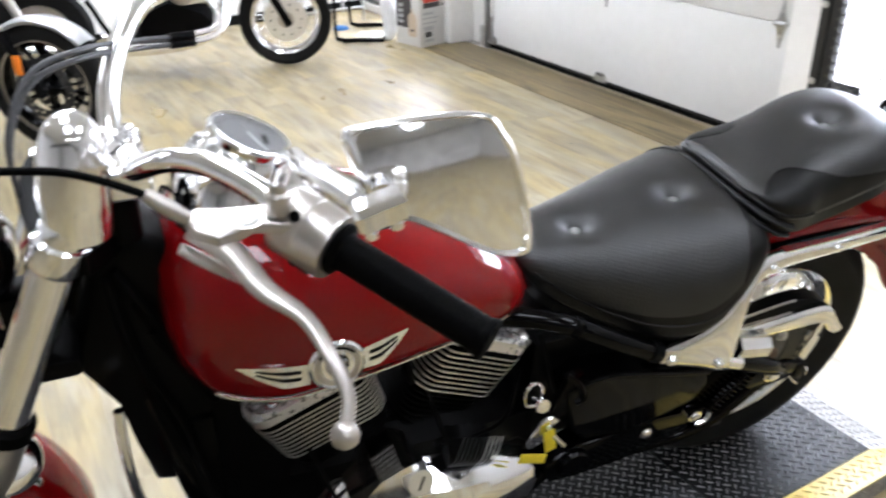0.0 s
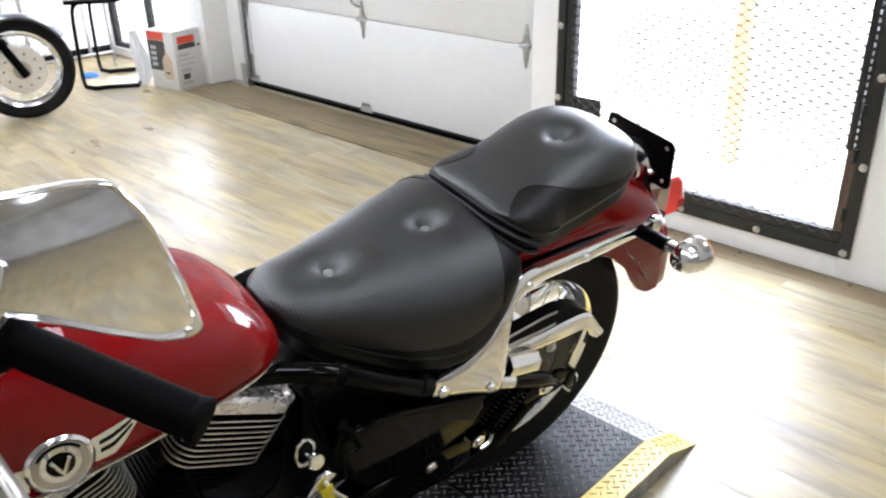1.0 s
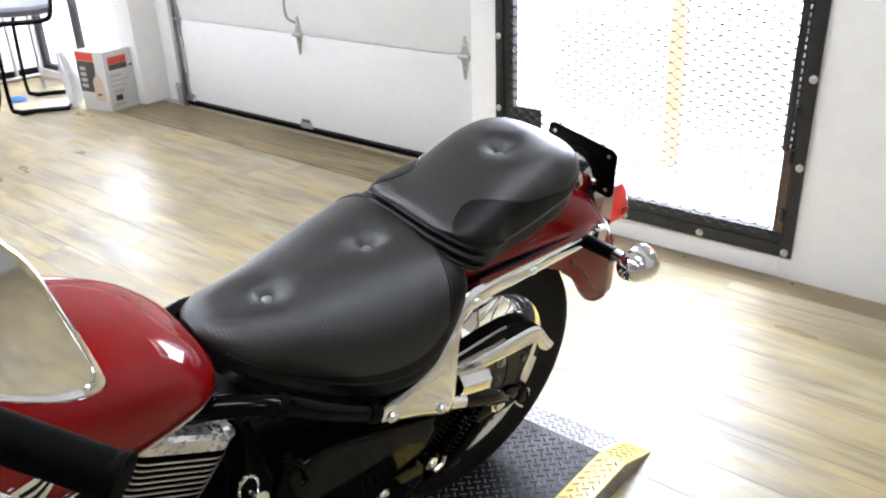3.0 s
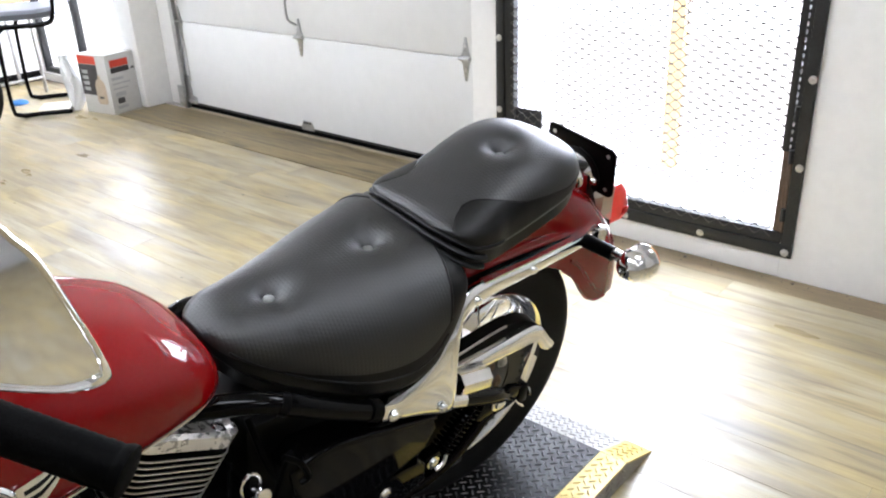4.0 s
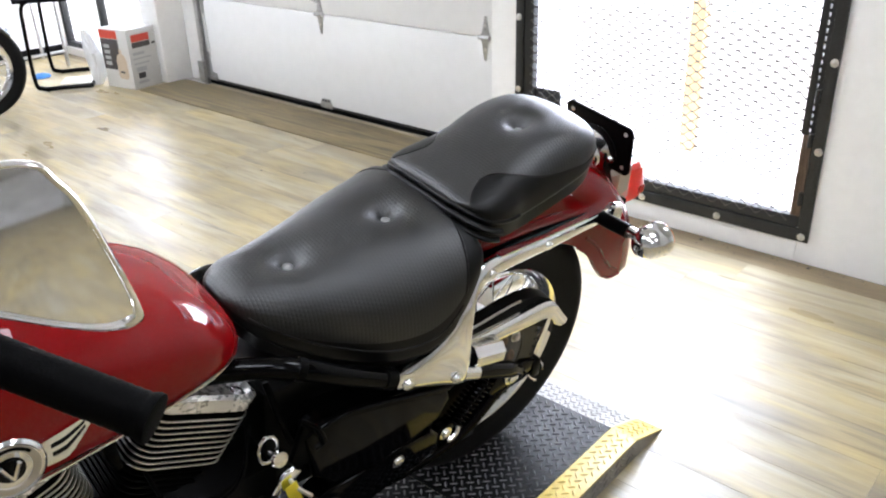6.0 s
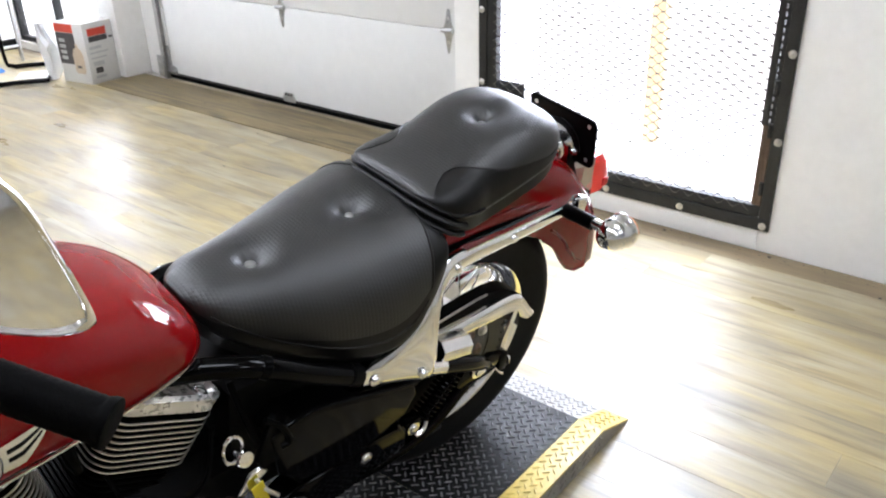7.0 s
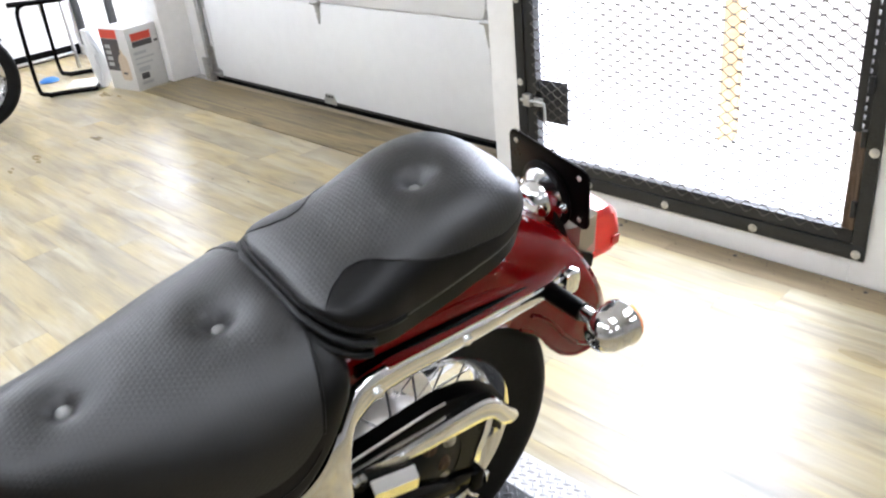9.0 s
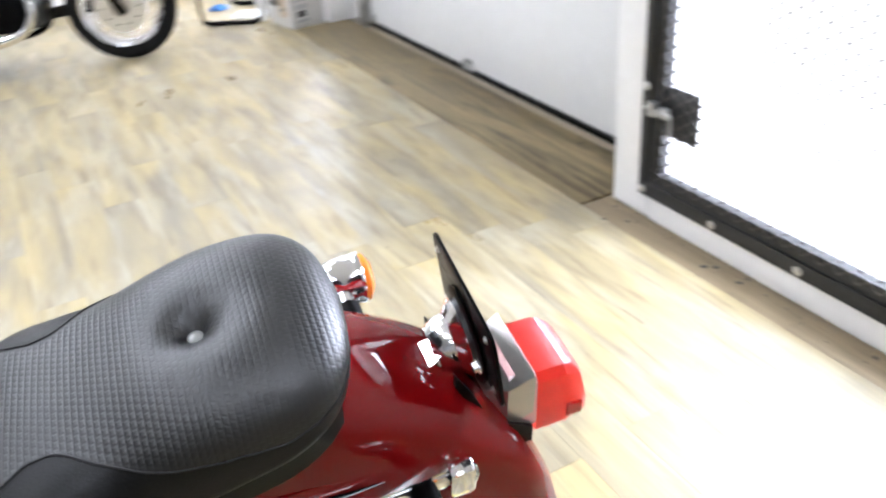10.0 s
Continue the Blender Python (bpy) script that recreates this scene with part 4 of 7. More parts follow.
def strut(sgn):
    """Chrome fender strut that sweeps down into its boomerang cover, with bolts and a squared rear end."""
    upper = [(-0.335, 0.190, 0.577), (-0.293, 0.190, 0.582), (-0.245, 0.188, 0.592), (-0.198, 0.180, 0.607), (-0.166, 0.168, 0.627), (-0.145, 0.158, 0.652), (-0.122, 0.148, 0.680), (-0.098, 0.140, 0.698), (-0.043, 0.135, 0.701), (0.10, 0.127, 0.694), (0.25, 0.118, 0.688), (0.336, 0.112, 0.688)]
    lower = [(-0.338, 0.192, 0.545), (-0.290, 0.192, 0.523), (-0.235, 0.192, 0.500), (-0.165, 0.190, 0.468), (-0.148, 0.186, 0.486), (-0.144, 0.178, 0.571), (-0.131, 0.162, 0.618), (-0.112, 0.152, 0.641), (-0.050, 0.138, 0.657), (0.10, 0.129, 0.656), (0.25, 0.119, 0.654), (0.336, 0.112, 0.652)]
    up, lo = spline(upper, 4), spline(lower, 4)
    rings = []
    for i, (a, b) in enumerate(zip(up, lo)):
        deep = Vector((0, 0.013 if i > 1 else 0.0008 + 0.004 * i, 0))
        row = [a - deep, a - deep * 0.23] + [a.lerp(b, f) + Vector((0, d * min(1, (i + 1) / 4), 0)) for f, d in ((0.08, 0.0015), (0.25, 0.0045), (0.45, 0.0062), (0.65, 0.0055), (0.82, 0.0036), (0.93, 0.0010))] + [b - deep * 0.23, b - deep]
        rings.append([(p.x, sgn * p.y, p.z) for p in row])
    s = part("fender_strut", loft(rings), CHROME, bike, "chrome fender strut with polished cover", angle=40)
    for bx, bz, by in ((-0.315, 0.551, 0.196), (-0.190, 0.500, 0.195), (0.099, 0.674, 0.132), (-0.074, 0.674, 0.144)):
        part("bolt", bolt_bm((bx, sgn * by, bz), (0, sgn, 0), 0.0080, 0.008), CHROME, s)
    part("end_cap", box(0.316, sgn * 0.113 - 0.016, 0.648, 0.350, sgn * 0.113 + 0.008, 0.694, 0.007), CHROME, s)
    part("end_bolt", bolt_bm((0.349, sgn * 0.112, 0.671), (1, 0, 0), 0.010, 0.006), CHROME, s)
    part("top_rail", loft([[(x, sgn * (y - 0.014), z), (x, sgn * (y + 0.0045), z), (x, sgn * (y + 0.0045), z + 0.004), (x, sgn * (y - 0.014), z + 0.004)] for x, y, z in ((-0.05, 0.135, 0.699), (0.10, 0.127, 0.693), (0.25, 0.118, 0.688), (0.335, 0.112, 0.688))]), CHROME, s)
    return s


def rear_signal(sgn):
    s = part("turn_signal", tube([(0.285, sgn * 0.10, 0.672), (0.287, sgn * 0.165, 0.675), (0.288, sgn * 0.195, 0.676)], 0.0165, 16), BLACK_SATIN, bike, "chrome bullet turn signal on a black stalk")
    part("collar", tube([(0.288, sgn * 0.19, 0.676), (0.289, sgn * 0.222, 0.677)], 0.0135, 16, smooth_steps=1), CHROME, s, "chrome stalk collar")
    prof = [(0, -0.046), (0.014, -0.044), (0.026, -0.036), (0.034, -0.022), (0.0375, -0.005), (0.038, 0.018), (0.0395, 0.02), (0.0395, 0.026), (0.036, 0.026), (0, 0.026)]
    h = part("housing", lathe(prof, 32, aim((0.295, sgn * 0.25, 0.677), (1, 0, 0))), CHROME, s, "chrome bullet housing")
    part("lens", lathe([(0.036, 0.026), (0.035, 0.034), (0.026, 0.041), (0, 0.044)], 28, aim((0.295, sgn * 0.25, 0.677), (1, 0, 0))), AMBER, h, "amber lens")


for sgn in (-1, 1):
    strut(sgn), rear_signal(sgn)

# tail lamp and plate bracket
def lamp_ring(x, z0, z1, w0, w1, tilt):
    return [(x + tilt * (z - z0), y, z) for y, z in ((-w0, z0), (w0, z0), (w0 + 0.003, z0 + 0.010), (w1 + 0.002, z1 - 0.010), (w1 - 0.008, z1), (-w1 + 0.008, z1), (-w1 - 0.002, z1 - 0.010), (-w0 - 0.003, z0 + 0.010))]


lamp = part("tail_lamp", loft([lamp_ring(x, z0, z1, w0, w1, tilt) for x, z0, z1, w0, w1, tilt in ((0.458, 0.628, 0.722, 0.058, 0.052, 0.02), (0.500, 0.628, 0.722, 0.058, 0.052, -0.02), (0.530, 0.636, 0.712, 0.054, 0.046, -0.18), (0.534, 0.646, 0.702, 0.048, 0.042, -0.18))]), RED_LENS, bike, "red box-shaped tail lamp with clear window", angle=30)
part("clear_window", loft([lamp_ring(x, z0, z1, w0, w1, 0.02) for x, z0, z1, w0, w1 in ((0.424, 0.650, 0.722, 0.050, 0.046), (0.4575, 0.640, 0.7225, 0.0575, 0.0515))]), PINK_LENS, lamp, "pale pink clear window", angle=30)
part("reflector", box(0.500, -0.0625, 0.640, 0.522, -0.058, 0.662, 0.002), RED_DEEP, lamp, "small dark red reflector")
part("lamp_base", loft([[(x, y, z) for y, z in ((-w, z0), (w, z0), (w, z1), (-w, z1))] for x, w, z0, z1 in ((0.398, 0.03, 0.645, 0.70), (0.42, 0.054, 0.632, 0.714), (0.4535, 0.058, 0.622, 0.732))]), ALU, lamp, "silver lamp base", angle=30)
part("lamp_base_edge", box(0.40, -0.050, 0.616, 0.452, 0.050, 0.624, 0.002), PLASTIC, lamp)
pl = Matrix.Translation((0.393, 0.012, 0.790)) @ pose(0, 0, 0, 0, -8, -2)
W2, H2, C2 = 0.103, 0.062, 0.018
outline = []
for cx, cz, a0 in ((W2 - C2, H2 - C2, 0), (-W2 + C2, H2 - C2, 90), (-W2 + C2, -H2 + C2, 180), (W2 - C2, -H2 + C2, 270)):
    outline += [(cx + C2 * math.cos(radians(a0 + k * 18)), cz + C2 * math.sin(radians(a0 + k * 18))) for k in range(6)]
plate = part("plate_holder", prism(outline, -0.0022, 0.0022, 0.001, m=pl @ pose(0, 0, 0, 0, 0, 90)), BLACK_SATIN, bike, "black empty plate holder with rounded corners")
for sy in (-1, 1):
    for sz in (-1, 1):
        part("bolt", bolt_bm(pl @ Vector((-0.003, sy * 0.082, sz * 0.043)), pl.to_3x3() @ Vector((-1, 0, 0)), 0.0035, 0.003), BOLT, plate)
part("backing_disc", lathe([(0, 0.0), (0.062, 0.0), (0.064, 0.003), (0.060, 0.006), (0, 0.006)], 40, pl @ Matrix.Translation((-0.003, 0, -0.03)) @ pose(0, 0, 0, 0, -90, 0)), PLASTIC, plate)
part("chrome_boss", lathe([(0.050, 0.0), (0.052, 0.006), (0.046, 0.012), (0.036, 0.020), (0.034, 0.034), (0.024, 0.046), (0, 0.048)], 28, pl @ Matrix.Translation((-0.008, 0, -0.03)) @ pose(0, 0, 0, 0, -90, 0)), CHROME, plate, "chrome plate lamp housing")
for sy in (-1, 1):
    part("stud", bolt_bm(pl @ Vector((-0.009, sy * 0.052, -0.03)), pl.to_3x3() @ Vector((-1, 0, 0)), 0.007, 0.010), CHROME, plate)
    part("bracket_arm", loft([[(x, sy * (y - 0.003), z - h), (x, sy * (y + 0.003), z - h), (x, sy * (y + 0.003), z + h), (x, sy * (y - 0.003), z + h)] for x, y, z, h in ((0.352, 0.050, 0.758, 0.010), (0.368, 0.055, 0.728, 0.013), (0.386, 0.058, 0.684, 0.017), (0.412, 0.060, 0.648, 0.019), (0.452, 0.061, 0.630, 0.014))]), PLASTIC, plate, "black bracket arm")
part("bracket_stem", tube([(0.335, 0.0, 0.76), (0.345, 0.0, 0.735), (0.36, 0.0, 0.70)], [0.020, 0.016, 0.02], 14), CHROME, plate, "chrome stem under the plate lamp")

# ---- rear drive, swing arm, shock ----
guard_top = [(-0.11, 0.474), (0.0, 0.481), (0.10, 0.486), (0.137, 0.487), (0.160, 0.485), (0.180, 0.477), (0.200, 0.459), (0.222, 0.430), (0.241, 0.408)]
guard_low = [(-0.11, 0.456), (0.0, 0.449), (0.10, 0.444), (0.137, 0.443), (0.158, 0.441), (0.178, 0.434), (0.190, 0.420), (0.203, 0.402), (0.222, 0.392)]
guard = part("chain_guard", loft([[(a.x, -0.098, a.y + 0.002), (a.x, -0.113, a.y + 0.002), (a.x, -0.119, a.y - 0.004), (a.x * 0.5 + b.x * 0.5, -0.122, a.y * 0.5 + b.y * 0.5), (b.x, -0.119, b.y + 0.002), (b.x, -0.114, b.y), (a.x, -0.109, a.y - 0.005)] for a, b in zip(spline([Vector((x, z, 0)) for x, z in guard_top], 4), spline([Vector((x, z, 0)) for x, z in guard_low], 4))]), CHROME, bike, "chrome chain guard", angle=40)
part("guard_stay", loft([[(x - 0.008, -0.118, z), (x + 0.008, -0.118, z), (x + 0.008, -0.112, z), (x - 0.008, -0.112, z)] for x, z in ((0.172, 0.440), (0.166, 0.41), (0.152, 0.375), (0.142, 0.335))]), CHROME, guard)
part("inner_guard", loft([[(x, -0.092, z - 0.085), (x, -0.090, z), (x, -0.060, z + 0.006), (x, -0.056, z), (x, -0.084, z - 0.006), (x, -0.086, z - 0.085)] for x, z in ((-0.13, 0.482), (-0.05, 0.490), (0.05, 0.502), (0.10, 0.503), (0.15, 0.493), (0.19, 0.470), (0.225, 0.435))]), PLASTIC, guard, "black inner guard")
part("guard_edge", tube([(-0.13, -0.092, 0.485), (-0.05, -0.092, 0.493), (0.05, -0.092, 0.504), (0.09, -0.092, 0.505)], 0.0028, 8), ALU, guard, "thin bright guard edge")
mw = Matrix.Translation((WX, -0.068, WZ)) @ pose(0, 0, 0, 90)
sprocket = part("pulley", lathe([(0.10, -0.004), (0.150, -0.006), (0.154, 0), (0.150, 0.006), (0.10, 0.004), (0.10, -0.004)], 56, mw), STEEL_DARK, rear, "toothed dark rear pulley")
for k in range(40):
    a = 2 * math.pi * k / 40
    part("tooth", box(-0.005, -0.0035, -0.0035, 0.007, 0.0035, 0.0035, 0.001, m=mw @ pose(0, 0, 0, 0, 0, math.degrees(a)) @ Matrix.Translation((0.146, 0, 0.005))), STEEL_DARK, sprocket)
carrier = part("carrier", lathe([(0.0, 0.012), (0.035, 0.014), (0.06, 0.006), (0.104, 0.001), (0.104, -0.006), (0.0, -0.02)], 48, mw), STEEL_DARK, rear, "dark pulley carrier")
for k in range(5):
    a = 2 * math.pi * k / 5 + 0.5
    part("carrier_bolt", bolt_bm(mw @ Vector((0.082 * math.cos(a), 0.082 * math.sin(a), 0.003)), (0, -1, 0), 0.010, 0.010), BOLT, carrier)
    part("carrier_boss", lathe([(0.017, -0.004), (0.016, 0.006), (0.010, 0.012), (0, 0.012)], 16, mw @ Matrix.Translation((0.056 * math.cos(a + 0.6), 0.056 * math.sin(a + 0.6), 0.004))), RUST, carrier, "brown worn boss")
part("drum", lathe([(0.0, -0.05), (0.085, -0.05), (0.092, -0.04), (0.092, 0.04), (0.0, 0.05)], 40, Matrix.Translation((WX, 0.0, WZ)) @ pose(0, 0, 0, 90)), ALU, rear, "alloy brake drum")
md = Matrix.Translation((WX, 0.064, WZ)) @ pose(0, 0, 0, 90)
disc = part("brake_disc", lathe([(0.085, -0.002), (0.135, -0.002), (0.135, 0.002), (0.085, 0.002), (0.085, -0.002)], 48, md), BRUSHED, rear)
chain = bmesh.new()
for k in range(34):
    u = k / 33
    box(-0.008, -0.006, -0.005, 0.0065, 0.006, 0.005, 0.002, chain, 1, Matrix.Translation((WX + 0.01 - 0.52 * u, -0.068, WZ + 0.121 - 0.03 * u)))
part("drive_chain", chain, STEEL_DARK, bike, "dark drive chain")
arm = part("swing_arm", tube([(-0.36, -0.135, 0.47), (-0.16, -0.142, 0.455), (0.0, -0.140, 0.385), (0.07, -0.128, 0.338)], [0.026, 0.024, 0.021, 0.019], 16), BLACK_GLOSS, bike, "black swing arm")
part("arm_brace", tube([(0.07, -0.115, 0.33), (-0.06, -0.11, 0.21), (-0.20, -0.10, 0.17), (-0.38, -0.10, 0.19)], 0.017, 14), BLACK_GLOSS, arm)
part("arm_tube", tube([(-0.36, 0.135, 0.40), (0.0, 0.135, 0.36), (0.07, 0.12, 0.335)], 0.022, 12), BLACK_GLOSS, arm)
part("arm_sleeve", tube([(-0.165, -0.150, 0.466), (-0.090, -0.150, 0.432)], 0.018, 16, smooth_steps=1), CHROME, arm, "chrome sleeve")
part("axle_plate", prism([(-0.02, 0.318), (0.0, 0.352), (0.09, 0.358), (0.135, 0.340), (0.14, 0.315), (0.09, 0.300), (0.0, 0.298)], -0.136, -0.118, 0.004), BLACK_GLOSS, arm)
ax = part("axle_nut", bolt_bm((WX, -0.137, WZ), (0, -1, 0), 0.014, 0.014), CHROME, arm, "chrome axle nut")
part("adjuster", tube([(0.09, -0.128, 0.322), (0.165, -0.126, 0.305)], 0.0055, 10, smooth_steps=1), CHROME, arm)
part("adjuster_nut", bolt_bm((0.150, -0.127, 0.309), (1, 0, -0.2), 0.010, 0.010), CHROME, arm)
part("adjuster_end", box(0.118, -0.139, 0.292, 0.146, -0.116, 0.342, 0.004), BLACK_SATIN, arm)
part("cotter", tube([(0.100, -0.14, 0.318), (0.112, -0.146, 0.302), (0.126, -0.146, 0.290)], 0.003, 6), CHROME, arm)
part("chrome_cover", loft([[(x, -0.158, z - 0.022), (x, -0.162, z + 0.006), (x, -0.148, z + 0.024), (x, -0.120, z + 0.024), (x, -0.120, z - 0.022)] for x, z in ((-0.098, 0.474), (-0.094, 0.473), (-0.020, 0.455), (-0.014, 0.454))]), CHROME, bike, "chrome pivot cover", angle=25)
s0, s1 = Vector((-0.020, -0.120, 0.356)), Vector((-0.112, -0.120, 0.268))
coil = []
side_v = (s1 - s0).normalized().orthogonal().normalized()
up_v = (s1 - s0).normalized().cross(side_v)
for k in range(11 * 12 + 1):
    a = 2 * math.pi * k / 12
    coil.append(s0 + (s1 - s0) * k / 132 + 0.021 * (math.cos(a) * side_v + math.sin(a) * up_v))
shock = part("shock_absorber", tube([s0, s1], 0.013, 12, smooth_steps=1), BLACK_SATIN, bike, "black coil shock absorber")
part("spring", tube(coil, 0.004, 6, smooth_steps=1), BLACK_GLOSS, shock)
part("clevis", box(-0.165, -0.140, 0.252, -0.122, -0.11, 0.296, 0.008), BLACK_GLOSS, shock)
part("clevis_bolt", bolt_bm((-0.147, -0.141, 0.275), (0, -1, 0), 0.011, 0.008), CHROME, shock)
part("splash_guard", box(-0.26, -0.090, 0.14, 0.0, -0.084, 0.34, 0.002), BLACK_SATIN, bike, "black splash guard behind the shock absorber")
part("chrome_fork", tube([(-0.135, -0.138, 0.242), (-0.112, -0.138, 0.250), (-0.104, -0.136, 0.278)], 0.006, 8), CHROME, shock)
for sgn in (-1, 1):
    part("frame_tube", tube([(-0.68, sgn * 0.075, 0.668), (-0.60, sgn * 0.118, 0.676), (-0.525, sgn * 0.158, 0.668), (-0.44, sgn * 0.182, 0.626), (-0.362, sgn * 0.188, 0.582)], 0.0195, 16), BLACK_GLOSS, bike, "black frame tube")
    part("tube_ferrule", tube([(-0.372, sgn * 0.188, 0.590), (-0.350, sgn * 0.188, 0.577)], 0.0212, 16, smooth_steps=1), BLACK_SATIN, bike)
    part("frame_rail", tube([(-0.20, sgn * 0.12, 0.46), (-0.34, sgn * 0.12, 0.40), (-0.52, sgn * 0.115, 0.20), (-0.62, sgn * 0.11, 0.13), (-1.05, sgn * 0.10, 0.13), (-1.15, sgn * 0.08, 0.22), (-1.22, sgn * 0.05, 0.55), (-1.27, sgn * 0.03, 0.86)], 0.019, 14), BLACK_GLOSS, bike, "black cradle frame rail")
part("joint_collar", tube([(-0.528, -0.157, 0.670), (-0.516, -0.162, 0.664)], 0.0204, 16, smooth_steps=1), BLACK_SATIN, bike)

# side covers
cover = [(-0.52, 0.505), (-0.48, 0.535), (-0.44, 0.520), (-0.38, 0.508), (-0.319, 0.488), (-0.25, 0.466), (-0.185, 0.452), (-0.172, 0.42), (-0.20, 0.375), (-0.26, 0.350), (-0.36, 0.346), (-0.46, 0.350), (-0.50, 0.40)]
sc = part("side_cover", prism(cover, -0.172, -0.10, 0.012, seg=4), BLACK_GLOSS, bike, "gloss black side cover", angle=35)
part("cover_ridge", tube([(-0.50, -0.168, 0.515), (-0.44, -0.172, 0.527), (-0.37, -0.173, 0.512), (-0.28, -0.173, 0.484), (-0.185, -0.170, 0.455)], 0.008, 10), BLACK_GLOSS, sc)
part("side_cover", prism([(x, z) for x, z in cover], 0.10, 0.172, 0.012, seg=3), BLACK_GLOSS, bike, "gloss black side cover", angle=35)
lowc = [(-0.54, 0.30), (-0.46, 0.338), (-0.38, 0.336), (-0.28, 0.338), (-0.215, 0.352), (-0.19, 0.32), (-0.188, 0.275), (-0.25, 0.255), (-0.36, 0.255), (-0.44, 0.235), (-0.52, 0.24)]
lc = part("swing_cover", prism(lowc, -0.168, -0.11, 0.010, seg=3), BLACK_GLOSS, bike, "gloss black lower cover", angle=35)
part("cover_bolt", bolt_bm((-0.301, -0.169, 0.312), (0, -1, 0), 0.010, 0.006), CHROME, lc)
part("pivot_boss", lathe([(0, 0.02), (0.03, 0.018), (0.036, 0.008), (0.036, 0)], 28, aim((-0.475, -0.165, 0.295), (0, -1, 0))), BLACK_GLOSS, lc)
part("lever_plate", prism([(-0.545, 0.46), (-0.515, 0.545), (-0.505, 0.55), (-0.495, 0.47), (-0.51, 0.44), (-0.535, 0.44)], -0.165, -0.150, 0.004), BLACK_SATIN, bike)
part("pipe_clip", tube([(-0.53, -0.17, 0.56), (-0.50, -0.175, 0.53), (-0.485, -0.175, 0.49), (-0.50, -0.172, 0.48)], 0.006, 8), BLACK_SATIN, bike)
part("battery_box", box(-0.56, -0.10, 0.30, -0.22, 0.10, 0.58, 0.02), PLASTIC, bike, "black battery box under the seat")

# ---- engine ----
case = part("crankcase", loft([[(x, y, z) for y, z in ((-w, z0), (-w * 0.8, z0 - 0.02), (w * 0.8, z0 - 0.02), (w, z0), (w, z1), (w * 0.7, z1 + 0.03), (-w * 0.7, z1 + 0.03), (-w, z1))] for x, w, z0, z1 in ((-1.06, 0.07, 0.27, 0.36), (-1.03, 0.10, 0.21, 0.41), (-0.92, 0.13, 0.18, 0.44), (-0.75, 0.14, 0.18, 0.45), (-0.62, 0.13, 0.19, 0.44), (-0.54, 0.10, 0.23, 0.40))]), BLACK_SATIN, bike, "black engine crankcase", angle=30)


def cylinder(cx, cz, tilt, grow=1.0):
    """A finned cylinder: black body, dark fins with bright edges, chrome head cover."""
    m = Matrix.Translation((cx, -0.005, cz)) @ pose(0, 0, 0, 0, tilt, 0)

    def ring(wx, wy, z, rc=0.034, n=6):
        out = []
        wx = wx * grow
        for qx, qy, a0 in ((wx - rc, wy - rc, 0), (-wx + rc, wy - rc, 90), (-wx + rc, -wy + rc, 180), (wx - rc, -wy + rc, 270)):
            out += [m @ Vector((qx + rc * math.cos(radians(a0 + k * 90 / n)), qy + rc * math.sin(radians(a0 + k * 90 / n)), z)) for k in range(n + 1)]
        return out

    cy = part("cylinder", loft([ring(0.062, 0.082, -0.20), ring(0.062, 0.082, 0.0), ring(0.075, 0.11, 0.01), ring(0.075, 0.11, 0.07)]), BLACK_SATIN, bike, "black finned engine cylinder", angle=30)
    for k in range(18):
        z = 0.052 - k * 0.0120
        wx, wy = (0.094 - 0.0008 * k, 0.128 - 0.0012 * k) if k < 9 else (0.078, 0.104)
        bm = loft([ring(wx - 0.004, wy - 0.004, z), ring(wx - 0.002, wy - 0.002, z + 0.0035), ring(wx - 0.004, wy - 0.004, z + 0.005)])
        loft([ring(wx - 0.002, wy - 0.002, z + 0.0010), ring(wx, wy, z + 0.0012), ring(wx, wy, z + 0.0030), ring(wx - 0.003, wy - 0.003, z + 0.0033)], caps=False, bm=bm, mi=1)
        part("fin", bm, [BLACK_SATIN, BRUSHED if k < 9 else BLACK_SATIN], cy, angle=30)
    part("head_cover", loft([ring(0.085, 0.118, 0.062, 0.03), ring(0.092, 0.126, 0.068, 0.03), ring(0.094, 0.128, 0.092, 0.03), ring(0.086, 0.120, 0.097, 0.03), ring(0.080, 0.114, 0.088, 0.03)]), POLISHED, cy, "polished head cover", angle=30)
    for qx in (-0.06, 0.06):
        part("head_bolt", bolt_bm(m @ Vector((qx, -0.10, 0.089)), m.to_3x3() @ Vector((0, 0, 1)), 0.009, 0.008), CHROME, cy)
    return cy


cylinder(-0.962, 0.548, -21, 1.16)
cylinder(-0.704, 0.571, 27)
pc = part("primary_cover", loft([[(x, -0.14 - d, zc - h * 0.9), (x, -0.16 - d, zc - h * 0.5), (x, -0.165 - d, zc), (x, -0.155 - d, zc + h * 0.7), (x, -0.12, zc + h), (x, -0.10, zc + h), (x, -0.10, zc - h)] for x, zc, h, d in ((-1.0, 0.30, 0.02, 0.0), (-0.96, 0.31, 0.08, 0.02), (-0.88, 0.32, 0.10, 0.04), (-0.76, 0.315, 0.095, 0.055), (-0.66, 0.30, 0.085, 0.045), (-0.58, 0.29, 0.065, 0.03), (-0.545, 0.285, 0.03, 0.0))]), CHROME, bike, "polished chrome engine side cover", angle=60)
